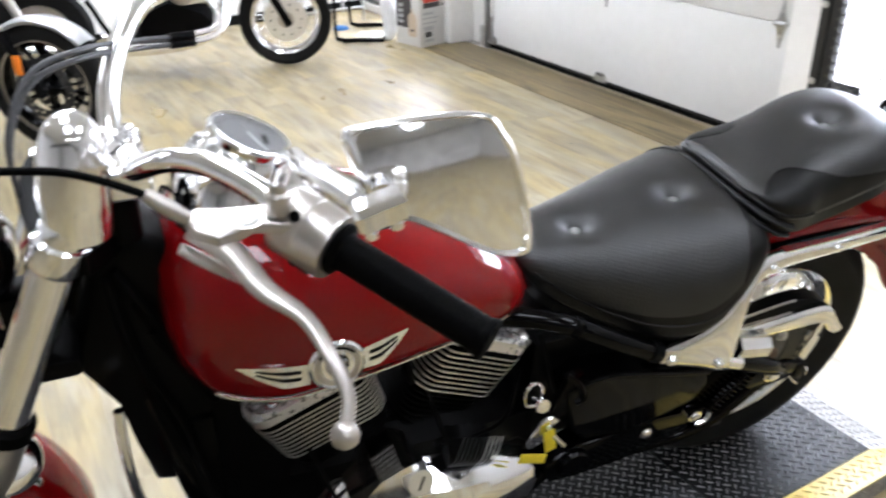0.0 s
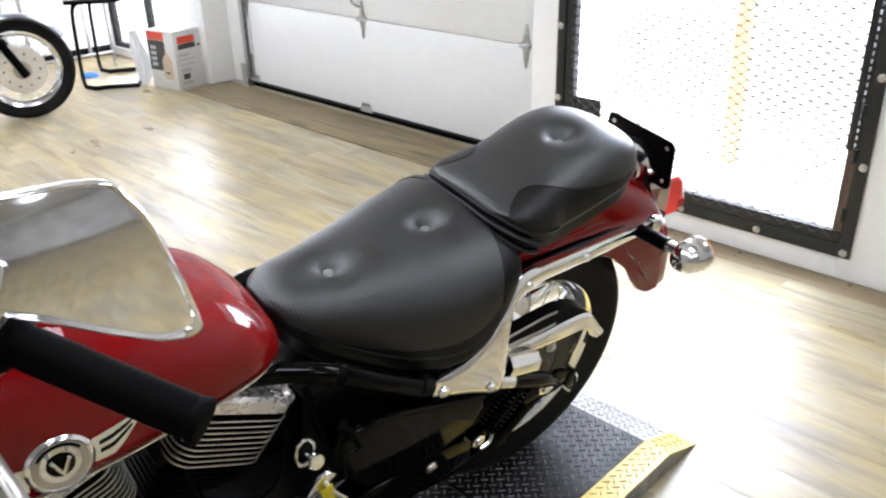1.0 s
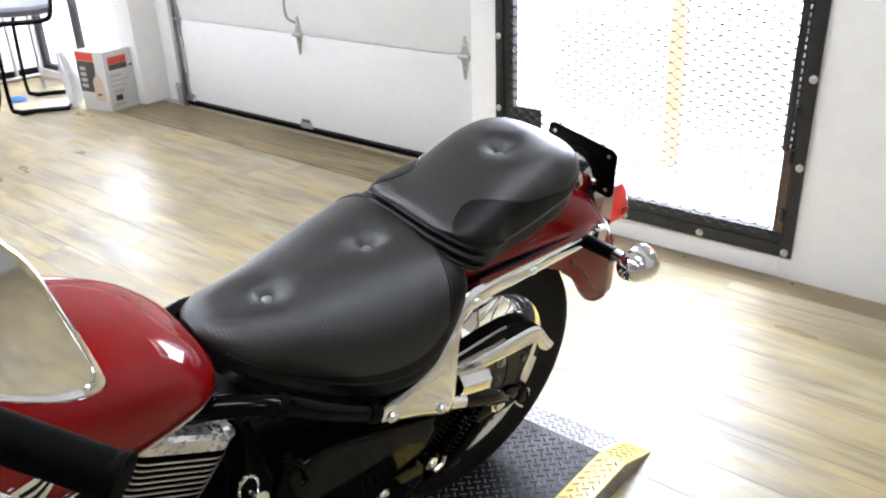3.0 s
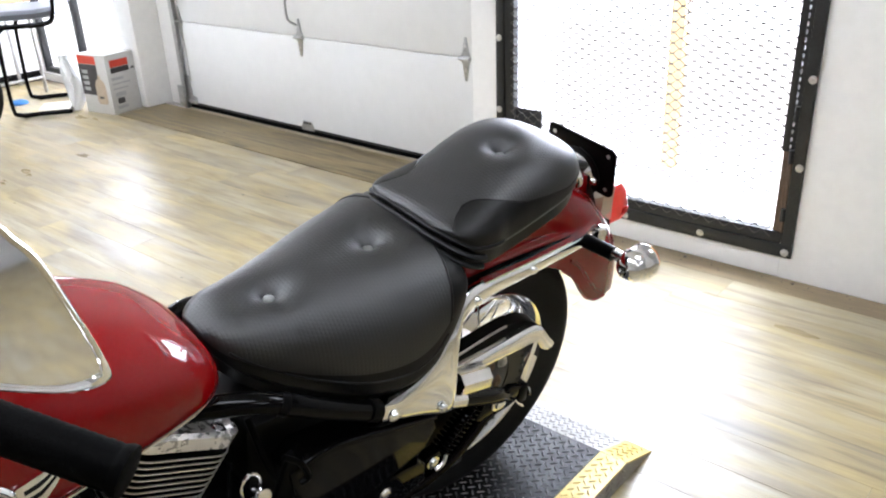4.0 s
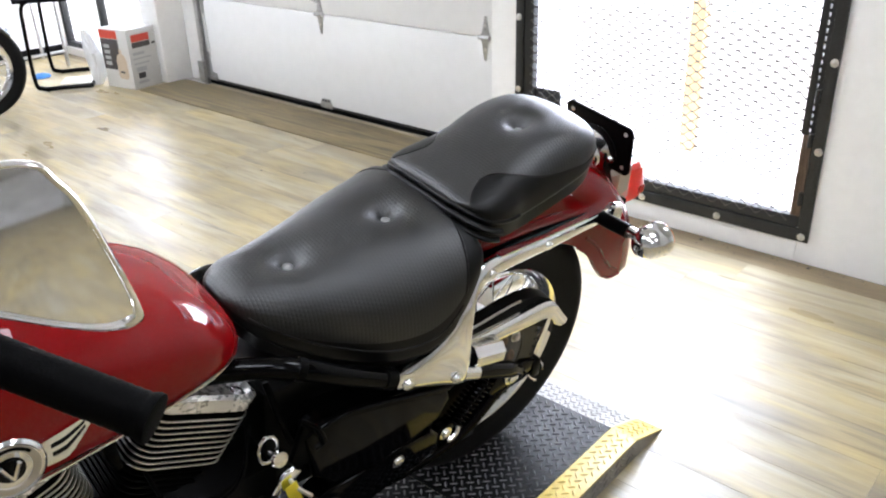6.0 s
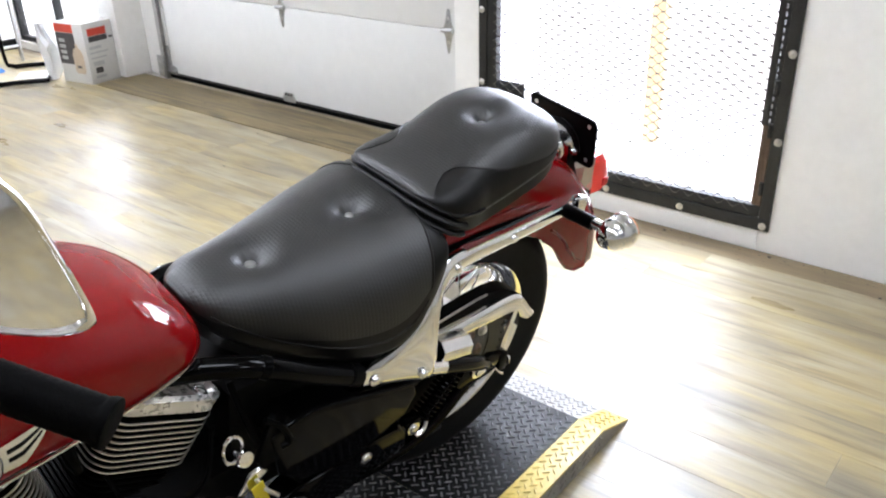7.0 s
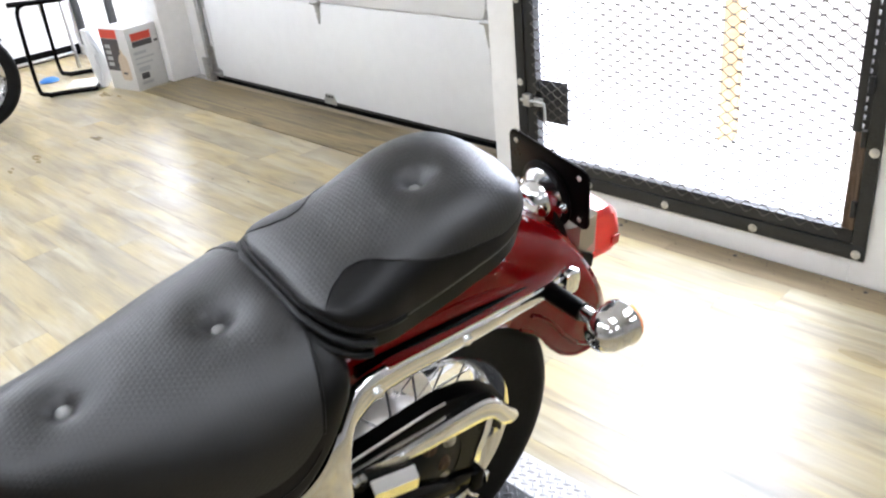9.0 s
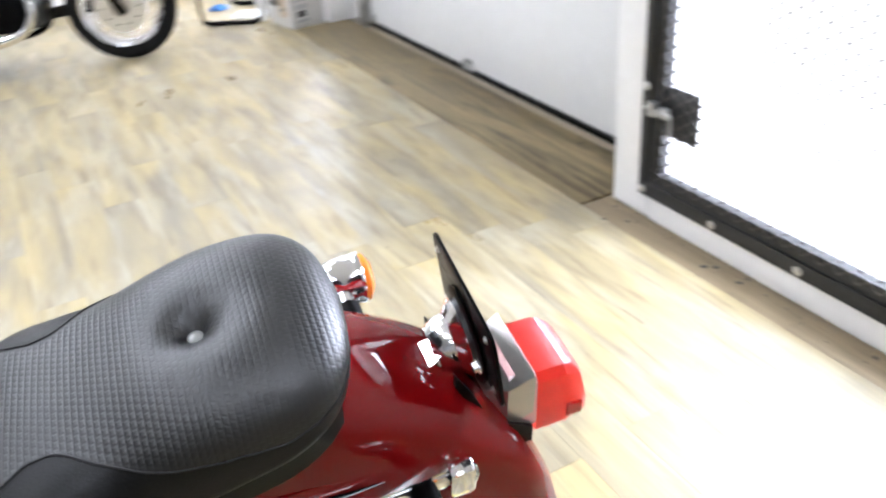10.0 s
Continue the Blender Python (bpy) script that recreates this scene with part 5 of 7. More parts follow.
ig = part("ignition_cover", loft([[(-0.945, -0.205, 0.40), (-0.90, -0.215, 0.47), (-0.86, -0.215, 0.49), (-0.83, -0.20, 0.475), (-0.80, -0.205, 0.43), (-0.86, -0.215, 0.40)], [(-0.945, -0.12, 0.40), (-0.90, -0.12, 0.47), (-0.86, -0.12, 0.49), (-0.83, -0.12, 0.475), (-0.80, -0.12, 0.43), (-0.86, -0.12, 0.40)]]), CHROME, bike, "chrome ignition lock cover", angle=30)
lk = part("lock_cylinder", lathe([(0.026, -0.05), (0.026, -0.004), (0.024, 0.0), (0, 0.001)], 32, aim((-0.828, -0.222, 0.447), (0.05, -0.92, 0.4))), BRUSHED, ig)
part("key_slot", box(-0.013, -0.0018, 0.0012, 0.013, 0.0018, 0.0022, 0, m=aim((-0.828, -0.222, 0.447), (0.05, -0.92, 0.4)) @ pose(0, 0, 0, 0, 0, 60)), BLACK_SATIN, lk)
part("ribbed_cover", loft([[(-0.755 + 0.09 * u, -0.155 - 0.02 * math.sin(math.pi * v), 0.375 + 0.085 * v - 0.03 * u) for v in np.linspace(0, 1, 8)] + [(-0.755 + 0.09 * u, -0.10, 0.46), (-0.755 + 0.09 * u, -0.10, 0.375)] for u in np.linspace(0, 1, 5)]), BLACK_SATIN, bike)
for k in range(10):
    dz = 0.003 * k
    part("rib", tube([(-0.752 + 0.0088 * k, -0.16, 0.382 - dz), (-0.744 + 0.0090 * k, -0.179, 0.42 - dz), (-0.722 + 0.0090 * k, -0.163, 0.458 - dz)], 0.0011 if k < 6 else 0.0015, 6), STEEL_DARK if k < 6 else GALV, bike)
clip = part("cable_bracket", prism([(-0.60, 0.44), (-0.575, 0.475), (-0.555, 0.48), (-0.54, 0.465), (-0.56, 0.45), (-0.585, 0.432)], -0.192, -0.184, 0.003), CHROME, bike, "chrome cable bracket")
part("ring", tube([(-0.59 + 0.018 * math.cos(a), -0.165, 0.525 + 0.03 * math.sin(a)) for a in np.linspace(0, 2 * math.pi, 14)], 0.0035, 8, smooth_steps=2), CHROME, clip)
part("knob", lathe([(0, 0.012), (0.014, 0.010), (0.016, 0.004), (0.012, 0), (0.007, -0.02)], 20, aim((-0.578, -0.176, 0.508), (0.1, -1, 0.3))), CHROME, clip)
part("key_stem", tube([(-0.565, -0.19, 0.46), (-0.55, -0.197, 0.43), (-0.525, -0.197, 0.395)], 0.004, 8), BRUSHED, clip)
for d, (tx, tz, rot) in enumerate(((-0.560, 0.425, -16), (-0.590, 0.388, 100))):
    part("paper_tag", box(-0.012, -0.001, -0.046 + 0.016 * d, 0.012, 0.001, 0.038 - 0.016 * d, 0.0006, m=Matrix.Translation((tx, -0.197 - 0.004 * d, tz)) @ pose(0, 0, 0, 10, rot, 0)), YELLOW_TAG, clip, "yellow paper tag")
for k, (pts, r) in enumerate((([(-0.78, -0.11, 0.56), (-0.75, -0.16, 0.45), (-0.70, -0.15, 0.40)], 0.004), ([(-0.60, -0.12, 0.55), (-0.64, -0.16, 0.48), (-0.70, -0.15, 0.44), (-0.78, -0.16, 0.46)], 0.004), ([(-1.0, -0.12, 0.50), (-0.97, -0.15, 0.40), (-0.95, -0.14, 0.33)], 0.005), ([(-0.56, -0.11, 0.62), (-0.55, -0.15, 0.54), (-0.52, -0.14, 0.46)], 0.006))):
    part("hose", tube(pts, r, 8), RUBBER, bike)
part("engine_front", loft([[(x, -w, z0), (x, w, z0), (x, w, z1), (x, -w, z1)] for x, w, z0, z1 in ((-1.15, 0.06, 0.22, 0.60), (-1.09, 0.075, 0.20, 0.62), (-1.00, 0.09, 0.20, 0.55))]), BLACK_SATIN, bike, "black engine front and coils", angle=30)
part("neck_cover", prism([(-1.205, 0.955), (-1.27, 0.905), (-1.318, 0.785), (-1.305, 0.76), (-1.275, 0.645), (-1.265, 0.55), (-1.252, 0.44), (-1.19, 0.42), (-1.14, 0.60), (-1.10, 0.70), (-1.10, 0.88)], -0.062, 0.062, 0.02, seg=3), BLACK_SATIN, bike, "black steering neck cover", angle=40)
for k, (dx, dz) in enumerate(((0, 0), (0.02, -0.06), (0.035, -0.12))):
    part("wire_loom", tube([(-1.24 + dx, -0.066, 0.90 + dz), (-1.20 + dx, -0.082, 0.82 + dz), (-1.17 + dx, -0.075, 0.74 + dz), (-1.12, -0.07, 0.69)], 0.007, 8), RUBBER, bike)
part("radiator", box(-1.18, -0.075, 0.28, -1.14, 0.075, 0.58, 0.01, m=pose(0, 0, 0, 0, 0, 0)), BLACK_SATIN, bike, "black radiator")
for k in range(12):
    part("radiator_fin", box(-1.184, -0.07, 0.30 + k * 0.022, -1.178, 0.07, 0.310 + k * 0.022), PLASTIC, bike)
part("petcock", tube([(-0.83, -0.13, 0.68), (-0.83, -0.15, 0.655), (-0.825, -0.155, 0.63)], [0.012, 0.010, 0.007], 10), BLACK_SATIN, bike)
part("side_stand", tube([(-0.98, -0.12, 0.14), (-1.0, -0.22, 0.06), (-1.01, -0.30, -0.045)], 0.011, 10), CHROME, bike, "chrome side stand leg")
part("clutch_pipe", tube([(-1.275, -0.11, 0.68), (-1.280, -0.125, 0.58), (-1.27, -0.12, 0.45), (-1.20, -0.12, 0.30)], 0.008, 10), CHROME, bike, "chrome coolant pipe")
for d in (0, 1):
    part("hose", tube([(-1.25, -0.05 - 0.03 * d, 0.90), (-1.235, -0.06 - 0.03 * d, 0.75), (-1.21 + 0.02 * d, -0.08, 0.58), (-1.16, -0.11, 0.42), (-1.08, -0.12, 0.34)], 0.011 - 0.003 * d, 10), RUBBER, bike)

# ---- tank badge, trim, console ----
for sgn in (-1, 1):
    trim = []
    for k in range(26):
        x = -1.135 + 0.545 * k / 25
        w, zb, zt = interp(TANK, x)
        zm = zb + (zt - zb) * 0.36
        a = math.radians(122)
        trim.append((x, sgn * (w + 0.001) * abs(math.sin(a)) ** TANK_BULGE, zm - (zm - zb) * abs(math.cos(a)) ** 0.75 - 0.001))
    part("seam_trim", tube(trim, 0.0034, 8, smooth_steps=2), CHROME, tank, "bright seam along the tank edge")


def tank_y(x, z):
    """Half width of the tank at that height."""
    w, zb, zt = interp(TANK, x)
    zm = zb + (zt - zb) * 0.36
    if z > zm:
        c = ((z - zm) / (zt - zm)) ** (1 / TANK_CROWN)
    else:
        c = ((zm - z) / (zm - zb)) ** (1 / 0.75)
    return w * max(0.0, 1 - min(1, c) ** 2) ** (TANK_BULGE / 2)


def decal(outline, sgn, lift, material, parent, name, label="", steps=6):
    """A thin raised shape that follows the side of the tank; the outline is a strip of upper and lower points."""
    bm = bmesh.new()
    top, low = [], []
    for (xa, za), (xb, zb) in outline:
        col = []
        for k in range(steps + 1):
            x, z = xa + (xb - xa) * k / steps, za + (zb - za) * k / steps
            col.append(bm.verts.new((x, sgn * (tank_y(x, z) + lift), z)))
        top.append(col)
    for a, b in zip(top, top[1:]):
        for k in range(steps):
            bm.faces.new((a[k], a[k + 1], b[k + 1], b[k]))
    r = bmesh.ops.extrude_face_region(bm, geom=bm.faces[:])
    for v in (v for v in r["geom"] if isinstance(v, bmesh.types.BMVert)):
        v.co.y -= sgn * (lift + 0.002)
    return part(name, bm, material, parent, label, angle=50)


BADGE_Y = tank_y(-0.962, 0.756) - 0.001
for sgn in (-1, 1):
    bd = part("tank_badge", lathe([(0.0, 0.006), (0.034, 0.006), (0.039, 0.009), (0.043, 0.006), (0.045, 0.0), (0.043, -0.012)], 40, aim((-0.962, sgn * BADGE_Y, 0.756), (0, sgn, 0.12))), CHROME, tank, "winged chrome emblem with a round centre")
    mb = aim((-0.962, sgn * BADGE_Y, 0.756), (0, sgn, 0.12))
    part("badge_ring", lathe([(0.026, 0.0064), (0.027, 0.0075), (0.036, 0.0078), (0.037, 0.0064)], 36, mb), ALU, bd)
    part("centre", lathe([(0, 0.008), (0.016, 0.008), (0.018, 0.0066)], 28, mb), BLACK_GLOSS, bd)
    bm = bmesh.new()
    for q in (-1, 1):
        tube([mb @ Vector((0.0, 0.0, 0.0)) + Vector((0.0, sgn * 0.010, -0.014)), mb @ Vector((0.0, 0.0, 0.0)) + Vector((q * 0.011, sgn * 0.010, 0.012))], 0.003, 6, bm, 1)
    part("chevron", bm, CHROME, bd)
    for k in range(9):
        a = radians(40 + 12.5 * k)
        part("rim_mark", box(-0.0022, -0.0035, 0, 0.0022, 0.0035, 0.0012, m=mb @ pose(0, 0, 0.0074) @ Matrix.Translation((0.0315 * math.cos(a), 0.0315 * math.sin(a), 0)) @ pose(0, 0, 0, 0, 0, math.degrees(a))), BLACK_SATIN, bd)
    for x0, x1, z_root, z_tip in ((-1.003, -1.105, 0.753, 0.776), (-0.921, -0.848, 0.760, 0.790)):
        wing = []
        for k in range(9):
            u = k / 8
            x = x0 + (x1 - x0) * u
            wing.append(((x, z_root + 0.017 + (z_tip - z_root - 0.017) * u), (x + (0.012 if x1 > x0 else -0.012) * 0, z_root - 0.026 + (z_tip - 0.002 - z_root + 0.026) * max(0.0, (u - 0.35) / 0.65) ** 1.15)))
        wg = decal(wing, sgn, 0.004, CHROME, tank, "badge_wing", "chrome emblem wing")
        for j, f in enumerate((0.30, 0.62)):
            line = [((x, zt + (zb - zt) * (f - 0.07)), (x, zt + (zb - zt) * (f + 0.07))) for (x, zt), (_, zb) in wing[1:-2]]
            decal(line, sgn, 0.0048, BLACK_GLOSS, wg, "wing_groove", steps=1)

con = part("tank_console", loft([[(x, y * w, zb + (zt - zb) * h) for y, h in ((-1, 0), (-0.92, 0.5), (-0.7, 0.9), (0, 1), (0.7, 0.9), (0.92, 0.5), (1, 0))] for x, w, zb, zt in ((-1.145, 0.050, 0.90, 0.965), (-1.130, 0.078, 0.90, 1.005), (-1.09, 0.098, 0.90, 1.040), (-1.02, 0.100, 0.90, 1.024), (-0.97, 0.090, 0.90, 0.997), (-0.90, 0.068, 0.885, 0.957), (-0.83, 0.042, 0.87, 0.905), (-0.77, 0.028, 0.84, 0.862), (-0.75, 0.012, 0.83, 0.845))]), CHROME, tank, "chrome tank console", angle=50)
ms = aim((-1.026, 0.0, 1.038), (0.42, -0.02, 0.9)) @ Matrix.Scale(0.90, 4)
sp = part("speedometer", lathe([(0.045, -0.06), (0.062, -0.03), (0.067, 0.0), (0.069, 0.008), (0.066, 0.014), (0.061, 0.013), (0.059, 0.004)], 48, ms), CHROME, con, "round chrome speedometer with pale dial")
part("nacelle", loft([[ms @ Vector((r * math.cos(a) - back, r * math.sin(a), z)) for a in (2 * math.pi * k / 36 for k in range(36))] for r, back, z in ((0.050, 0.0, -0.006), (0.067, 0.002, -0.006), (0.067, 0.012, -0.026), (0.060, 0.028, -0.050), (0.046, 0.044, -0.072), (0.026, 0.054, -0.088), (0.004, 0.058, -0.094))]), CHROME, sp, "rounded chrome nacelle under the dial", angle=60)
dial = part("dial", lathe([(0.060, 0.003), (0.0, 0.003)], 40, ms), mat("dial_face", (0.20, 0.20, 0.20), 0.4, var=0.1, scale=40), sp, "pale grey dial")
for k in range(17):
    a = radians(-130 + 260 * k / 16)
    part("tick", box(-0.0012, 0.047, 0.0034, 0.0012, 0.055, 0.0042, m=ms @ pose(0, 0, 0, 0, 0, math.degrees(a))), BLACK_SATIN, dial)
part("needle", box(-0.0015, -0.008, 0.0045, 0.0015, 0.045, 0.006, m=ms @ pose(0, 0, 0, 0, 0, 120)), WHITE_LENS, dial)
part("odometer_window", box(-0.016, -0.030, 0.0034, 0.016, -0.020, 0.0042, m=ms), BLACK_SATIN, dial)
gl = part("glass", lathe([(0.060, 0.011), (0.0, 0.0125)], 32, ms), GLASS, sp)
gl.visible_shadow = False
for k, (mx, my, c) in enumerate(((-0.925, 0.022, PLASTIC), (-0.905, 0.0, BLUE), (-0.885, -0.020, PLASTIC))):
    part("tell_tale", lathe([(0, 0.0045), (0.006, 0.004), (0.008, 0.0)], 14, aim((mx, my, 0.966 - (mx + 0.925) * 0.62), (0.5, 0, 0.86))), c, con)
part("filler_cap", lathe([(0, 0.014), (0.026, 0.012), (0.034, 0.006), (0.036, 0)], 32, aim((-0.82, 0.06, 0.868), (0.25, 0.3, 0.9))), CHROME, tank, "chrome filler cap")

# ---- handlebar, controls, fork ----
bar = part("handlebar", tube([(-1.195, -0.045, 1.035), (-1.178, -0.10, 1.075), (-1.145, -0.155, 1.112), (-1.106, -0.205, 1.128), (-1.06, -0.27, 1.122), (-1.025, -0.335, 1.110), (-0.905, -0.49, 1.068)], 0.0150, 16), CHROME, bike, "wide chrome pull-back handlebar")
part("handlebar_tube", tube([(-1.195, -0.046, 1.035), (-1.205, 0.0, 1.03), (-1.205, 0.06, 1.05), (-1.195, 0.12, 1.09), (-1.165, 0.185, 1.135), (-1.125, 0.25, 1.16), (-1.06, 0.34, 1.15), (-0.94, 0.50, 1.10)], 0.0155, 16), CHROME, bar)
g0, g1 = Vector((-1.000, -0.372, 1.102)), Vector((-0.884, -0.518, 1.060))
gd = (g1 - g0).normalized()
mg = aim(g0, gd)
GL = (g1 - g0).length
grip_prof = [(0.014, -0.004), (0.029, -0.002), (0.030, 0.006), (0.0225, 0.010), (0.0205, 0.016)] + [(0.0205 + (0.0006 if k % 2 else 0), 0.018 + (GL - 0.03) * k / 40) for k in range(41)] + [(0.0215, GL - 0.010), (0.023, GL - 0.006), (0.023, GL - 0.001), (0.018, GL), (0, GL)]
grip = part("grip", lathe(grip_prof, 28, mg), GRIP, bar, "black rubber grip")
part("grip", lathe(grip_prof, 24, aim((-1.02, 0.395, 1.135), (0.10, 0.13, -0.04))), GRIP, bar, "black rubber grip")
sw_m = aim(g0 - gd * 0.058, gd)
sw = part("switch_housing", loft([[sw_m @ Vector((r * math.cos(a) * sx, r * math.sin(a), z)) for a, sx in ((2 * math.pi * k / 28, 1.0) for k in range(28))] for r, z in ((0.026, -0.012), (0.0365, -0.009), (0.039, -0.004), (0.039, 0.024), (0.038, 0.025), (0.038, 0.027), (0.039, 0.028), (0.039, 0.054), (0.037, 0.059), (0.024, 0.060))]), ALU, bar, "polished alloy switch housing", angle=30)
rec = sw_m @ Vector((0, 0, 0.016))
rec_n = Vector((-0.45, -0.40, 0.80))
rec_n = (rec_n - gd * rec_n.dot(gd)).normalized()
part("switch_recess", lathe([(0, 0.0402), (0.0062, 0.0402), (0.0066, 0.036)], 16, aim(rec, rec_n)), BLACK_SATIN, sw)
part("switch_paddle", box(-0.006, 0.037, 0.012, 0.006, 0.046, 0.040, 0.003, m=sw_m @ pose(0, 0, 0, 0, 0, 160)), PLASTIC, sw)
perch = part("lever_perch", prism([(-1.146, -0.319), (-1.132, -0.303), (-1.108, -0.311), (-1.079, -0.316), (-1.046, -0.319), (-1.036, -0.346), (-1.046, -0.366), (-1.060, -0.360), (-1.08, -0.350), (-1.10, -0.360), (-1.118, -0.366), (-1.139, -0.347)], -1.137, -1.121, 0.004, seg=3, m=Matrix(((1, 0, 0, 0), (0, 0, 1, 0), (0, -1, 0, 0), (0, 0, 0, 1)))), ALU, bar, "satin alloy clutch lever perch", angle=40)
part("perch_bolt", bolt_bm((-1.085, -0.344, 1.137), (0, 0, 1), 0.012, 0.004), BRUSHED, perch)
part("mirror_mount", lathe([(0.013, 0), (0.013, 0.02), (0.009, 0.024), (0.0075, 0.05), (0.004, 0.054), (0, 0.054)], 18, aim((-1.052, -0.345, 1.142), (0.02, 0.02, 1))), ALU, perch, "mirror thread boss")
lever = part("clutch_lever", tube([(-1.138, -0.328, 1.124), (-1.108, -0.366, 1.116), (-1.086, -0.414, 1.100), (-1.056, -0.452, 1.086), (-1.043, -0.495, 1.070), (-1.036, -0.528, 1.048), (-1.044, -0.548, 1.030)], [0.0135, 0.0155, 0.0130, 0.0094, 0.0084, 0.0080, 0.0078], 20, smooth_steps=14, flat=0.62), ALU, bar, "polished clutch lever with ball end")
part("ball_end", lathe([(0, -0.0145), (0.008, -0.012), (0.0135, -0.005), (0.0145, 0.002), (0.012, 0.0085), (0.006, 0.0135), (0, 0.0145)], 20, aim((-1.047, -0.553, 1.022), (0, 0, 1))), ALU, lever)
cab = part("clutch_cable", tube([(-1.50, -0.20, 1.20), (-1.36, -0.29, 1.212), (-1.297, -0.30, 1.208), (-1.242, -0.30, 1.196), (-1.185, -0.318, 1.175), (-1.160, -0.325, 1.156)], 0.0042, 10), RUBBER, bar, "black clutch cable")
part("cable_boot", tube([(-1.178, -0.320, 1.172), (-1.158, -0.325, 1.154), (-1.142, -0.328, 1.140)], [0.007, 0.009, 0.008], 12), ALU, cab)
part("wire_clip", tube([(-1.166, -0.322, 1.156), (-1.16, -0.30, 1.165), (-1.148, -0.30, 1.15), (-1.15, -0.322, 1.13)], 0.0022, 6), RUBBER, cab)
part("lever_guard", tube([(-1.155, -0.345, 1.118), (-1.13, -0.352, 1.098), (-1.10, -0.362, 1.078)], [0.009, 0.010, 0.009], 10, flat=0.5), ALU, perch, "pale alloy lever guard")
# rear-view mirror turned outwards on its stem
MQ = [(-1.058, -0.622, 1.375), (-1.047, -0.619, 1.379), (-0.967, -0.61, 1.369), (-0.949, -0.612, 1.354), (-0.938, -0.617, 1.331), (-0.925, -0.633, 1.276), (-0.929, -0.637, 1.264), (-0.955, -0.639, 1.272), (-1.007, -0.636, 1.306), (-1.035, -0.635, 1.323), (-1.049, -0.631, 1.342)]
mc = Vector((-0.985, -0.625, 1.33))
mn = Vector((0.15, -0.935, 0.30)).normalized()
MQ = [Vector(q) - mn * (Vector(q) - mc).dot(mn) for q in MQ]
edge = [p for p in spline([*MQ, MQ[0]], 5)][:-1]
sight = Vector((-0.266, -0.797, 0.542))
sight /= sight.dot(mn)
across = Vector((mn.y, -mn.x, 0)).normalized()
rise = mn.cross(across)
if rise.z < 0:
    rise = -rise


def domed(p, d):
    """A point of the mirror's shell set off by d, on a skewed dome that falls away from its apex near the upper inner edge."""
    u, v = (p - mc).dot(across), (p - mc).dot(rise)
    if across.x < 0:
        u = -u
    return p + mn * d + sight * (0.010 - (u - 0.036) ** 2 / 0.42 - (v - 0.016) ** 2 / 0.24)


secs = [[domed(mc + (p - mc) * k, d) for p in edge] for k, d in [(0.96, -0.014), (0.99, -0.012), (1.03, -0.005), (1.035, 0.001), (1.02, 0.005), (0.985, 0.006), (0.955, 0.0045), (0.945, 0.0025)] + [(k, 0.0025) for k in (0.90, 0.82, 0.73, 0.64, 0.54, 0.44, 0.34, 0.24, 0.14, 0.04)]]
mirror = part("mirror", loft(secs), CHROME, bar, "chrome teardrop rear-view mirror with convex back", angle=50)
part("mirror_glass", loft([[domed(mc + (p - mc) * k, -d) for p in edge] for k, d in ((0.955, 0.0135), (0.95, 0.0145), (0.5, 0.0146), (0.03, 0.0146))]), MIRROR, mirror, "mirror glass", angle=60)
mj = mc + Vector((-0.058, -0.032, 0.011))
block = aim(mj, Vector((0.86, -0.10, 0.30)))
part("mirror_stem", tube([Vector((-1.050, -0.347, 1.180)), Vector((-1.048, -0.38, 1.222)), Vector((-1.056, -0.46, 1.270)), Vector((-1.066, -0.57, 1.318)), mj + Vector((-0.014, 0.012, -0.002))], [0.0095, 0.0090, 0.0085, 0.0085, 0.0085], 14), CHROME, mirror, "chrome mirror stem")
jb = part("joint_block", loft([[block @ Vector((x * w, y * w, z)) for x, y in ((-0.010, -0.006), (-0.006, -0.010), (0.006, -0.010), (0.010, -0.006), (0.010, 0.006), (0.006, 0.010), (-0.006, 0.010), (-0.010, 0.006))] for w, z in ((0.8, -0.020), (1.0, -0.017), (1.0, 0.010), (0.8, 0.013))]), CHROME, mirror, "chrome clamp block behind the mirror", angle=35)
for q in (-0.012, 0.005):
    part("joint_bolt", bolt_bm(block @ Vector((0, 0, q)) + Vector((0, -0.003, -0.007)), (0.1, -0.3, -1), 0.0045, 0.008), CHROME, jb)
part("joint_arm", tube([mj + Vector((0.004, 0.002, 0.001)), mj + Vector((0.012, 0.012, 0.002)), mj + Vector((0.016, 0.026, 0.002))], [0.006, 0.006, 0.007], 12), CHROME, jb)
# throttle cables on the other side
for k, dz in ((0, 0.0), (1, -0.012)):
    pts = [(-1.33, -0.02, 1.0 + dz), (-1.325, 0.0, 1.09 + dz), (-1.285, 0.05, 1.15 + dz), (-1.217, 0.11, 1.152 + dz), (-1.148, 0.2, 1.12 + dz), (-1.085, 0.25, 1.10 + dz)]
    tc = part("throttle_cable", tube(pts, 0.0040, 10), CABLE, bar, "dark grey throttle cable")
    part("cable_sleeve", tube([(-1.095, 0.243, 1.103 + dz), (-1.055, 0.265, 1.095 + dz)], 0.0068, 10, smooth_steps=1), RUBBER, tc)
    part("cable_elbow", tube([(-1.055, 0.265, 1.095 + dz), (-1.02, 0.29, 1.092 + dz), (-0.995, 0.32, 1.105 + dz), (-0.985, 0.36, 1.13)], 0.0055, 10), CHROME, tc, "chrome cable elbow")
part("switch_housing", lathe([(0.02, 0), (0.031, 0.003), (0.031, 0.055), (0.02, 0.058)], 24, aim((-1.06, 0.345, 1.148), (0.10, 0.13, -0.04))), ALU, bar, "polished alloy switch housing")
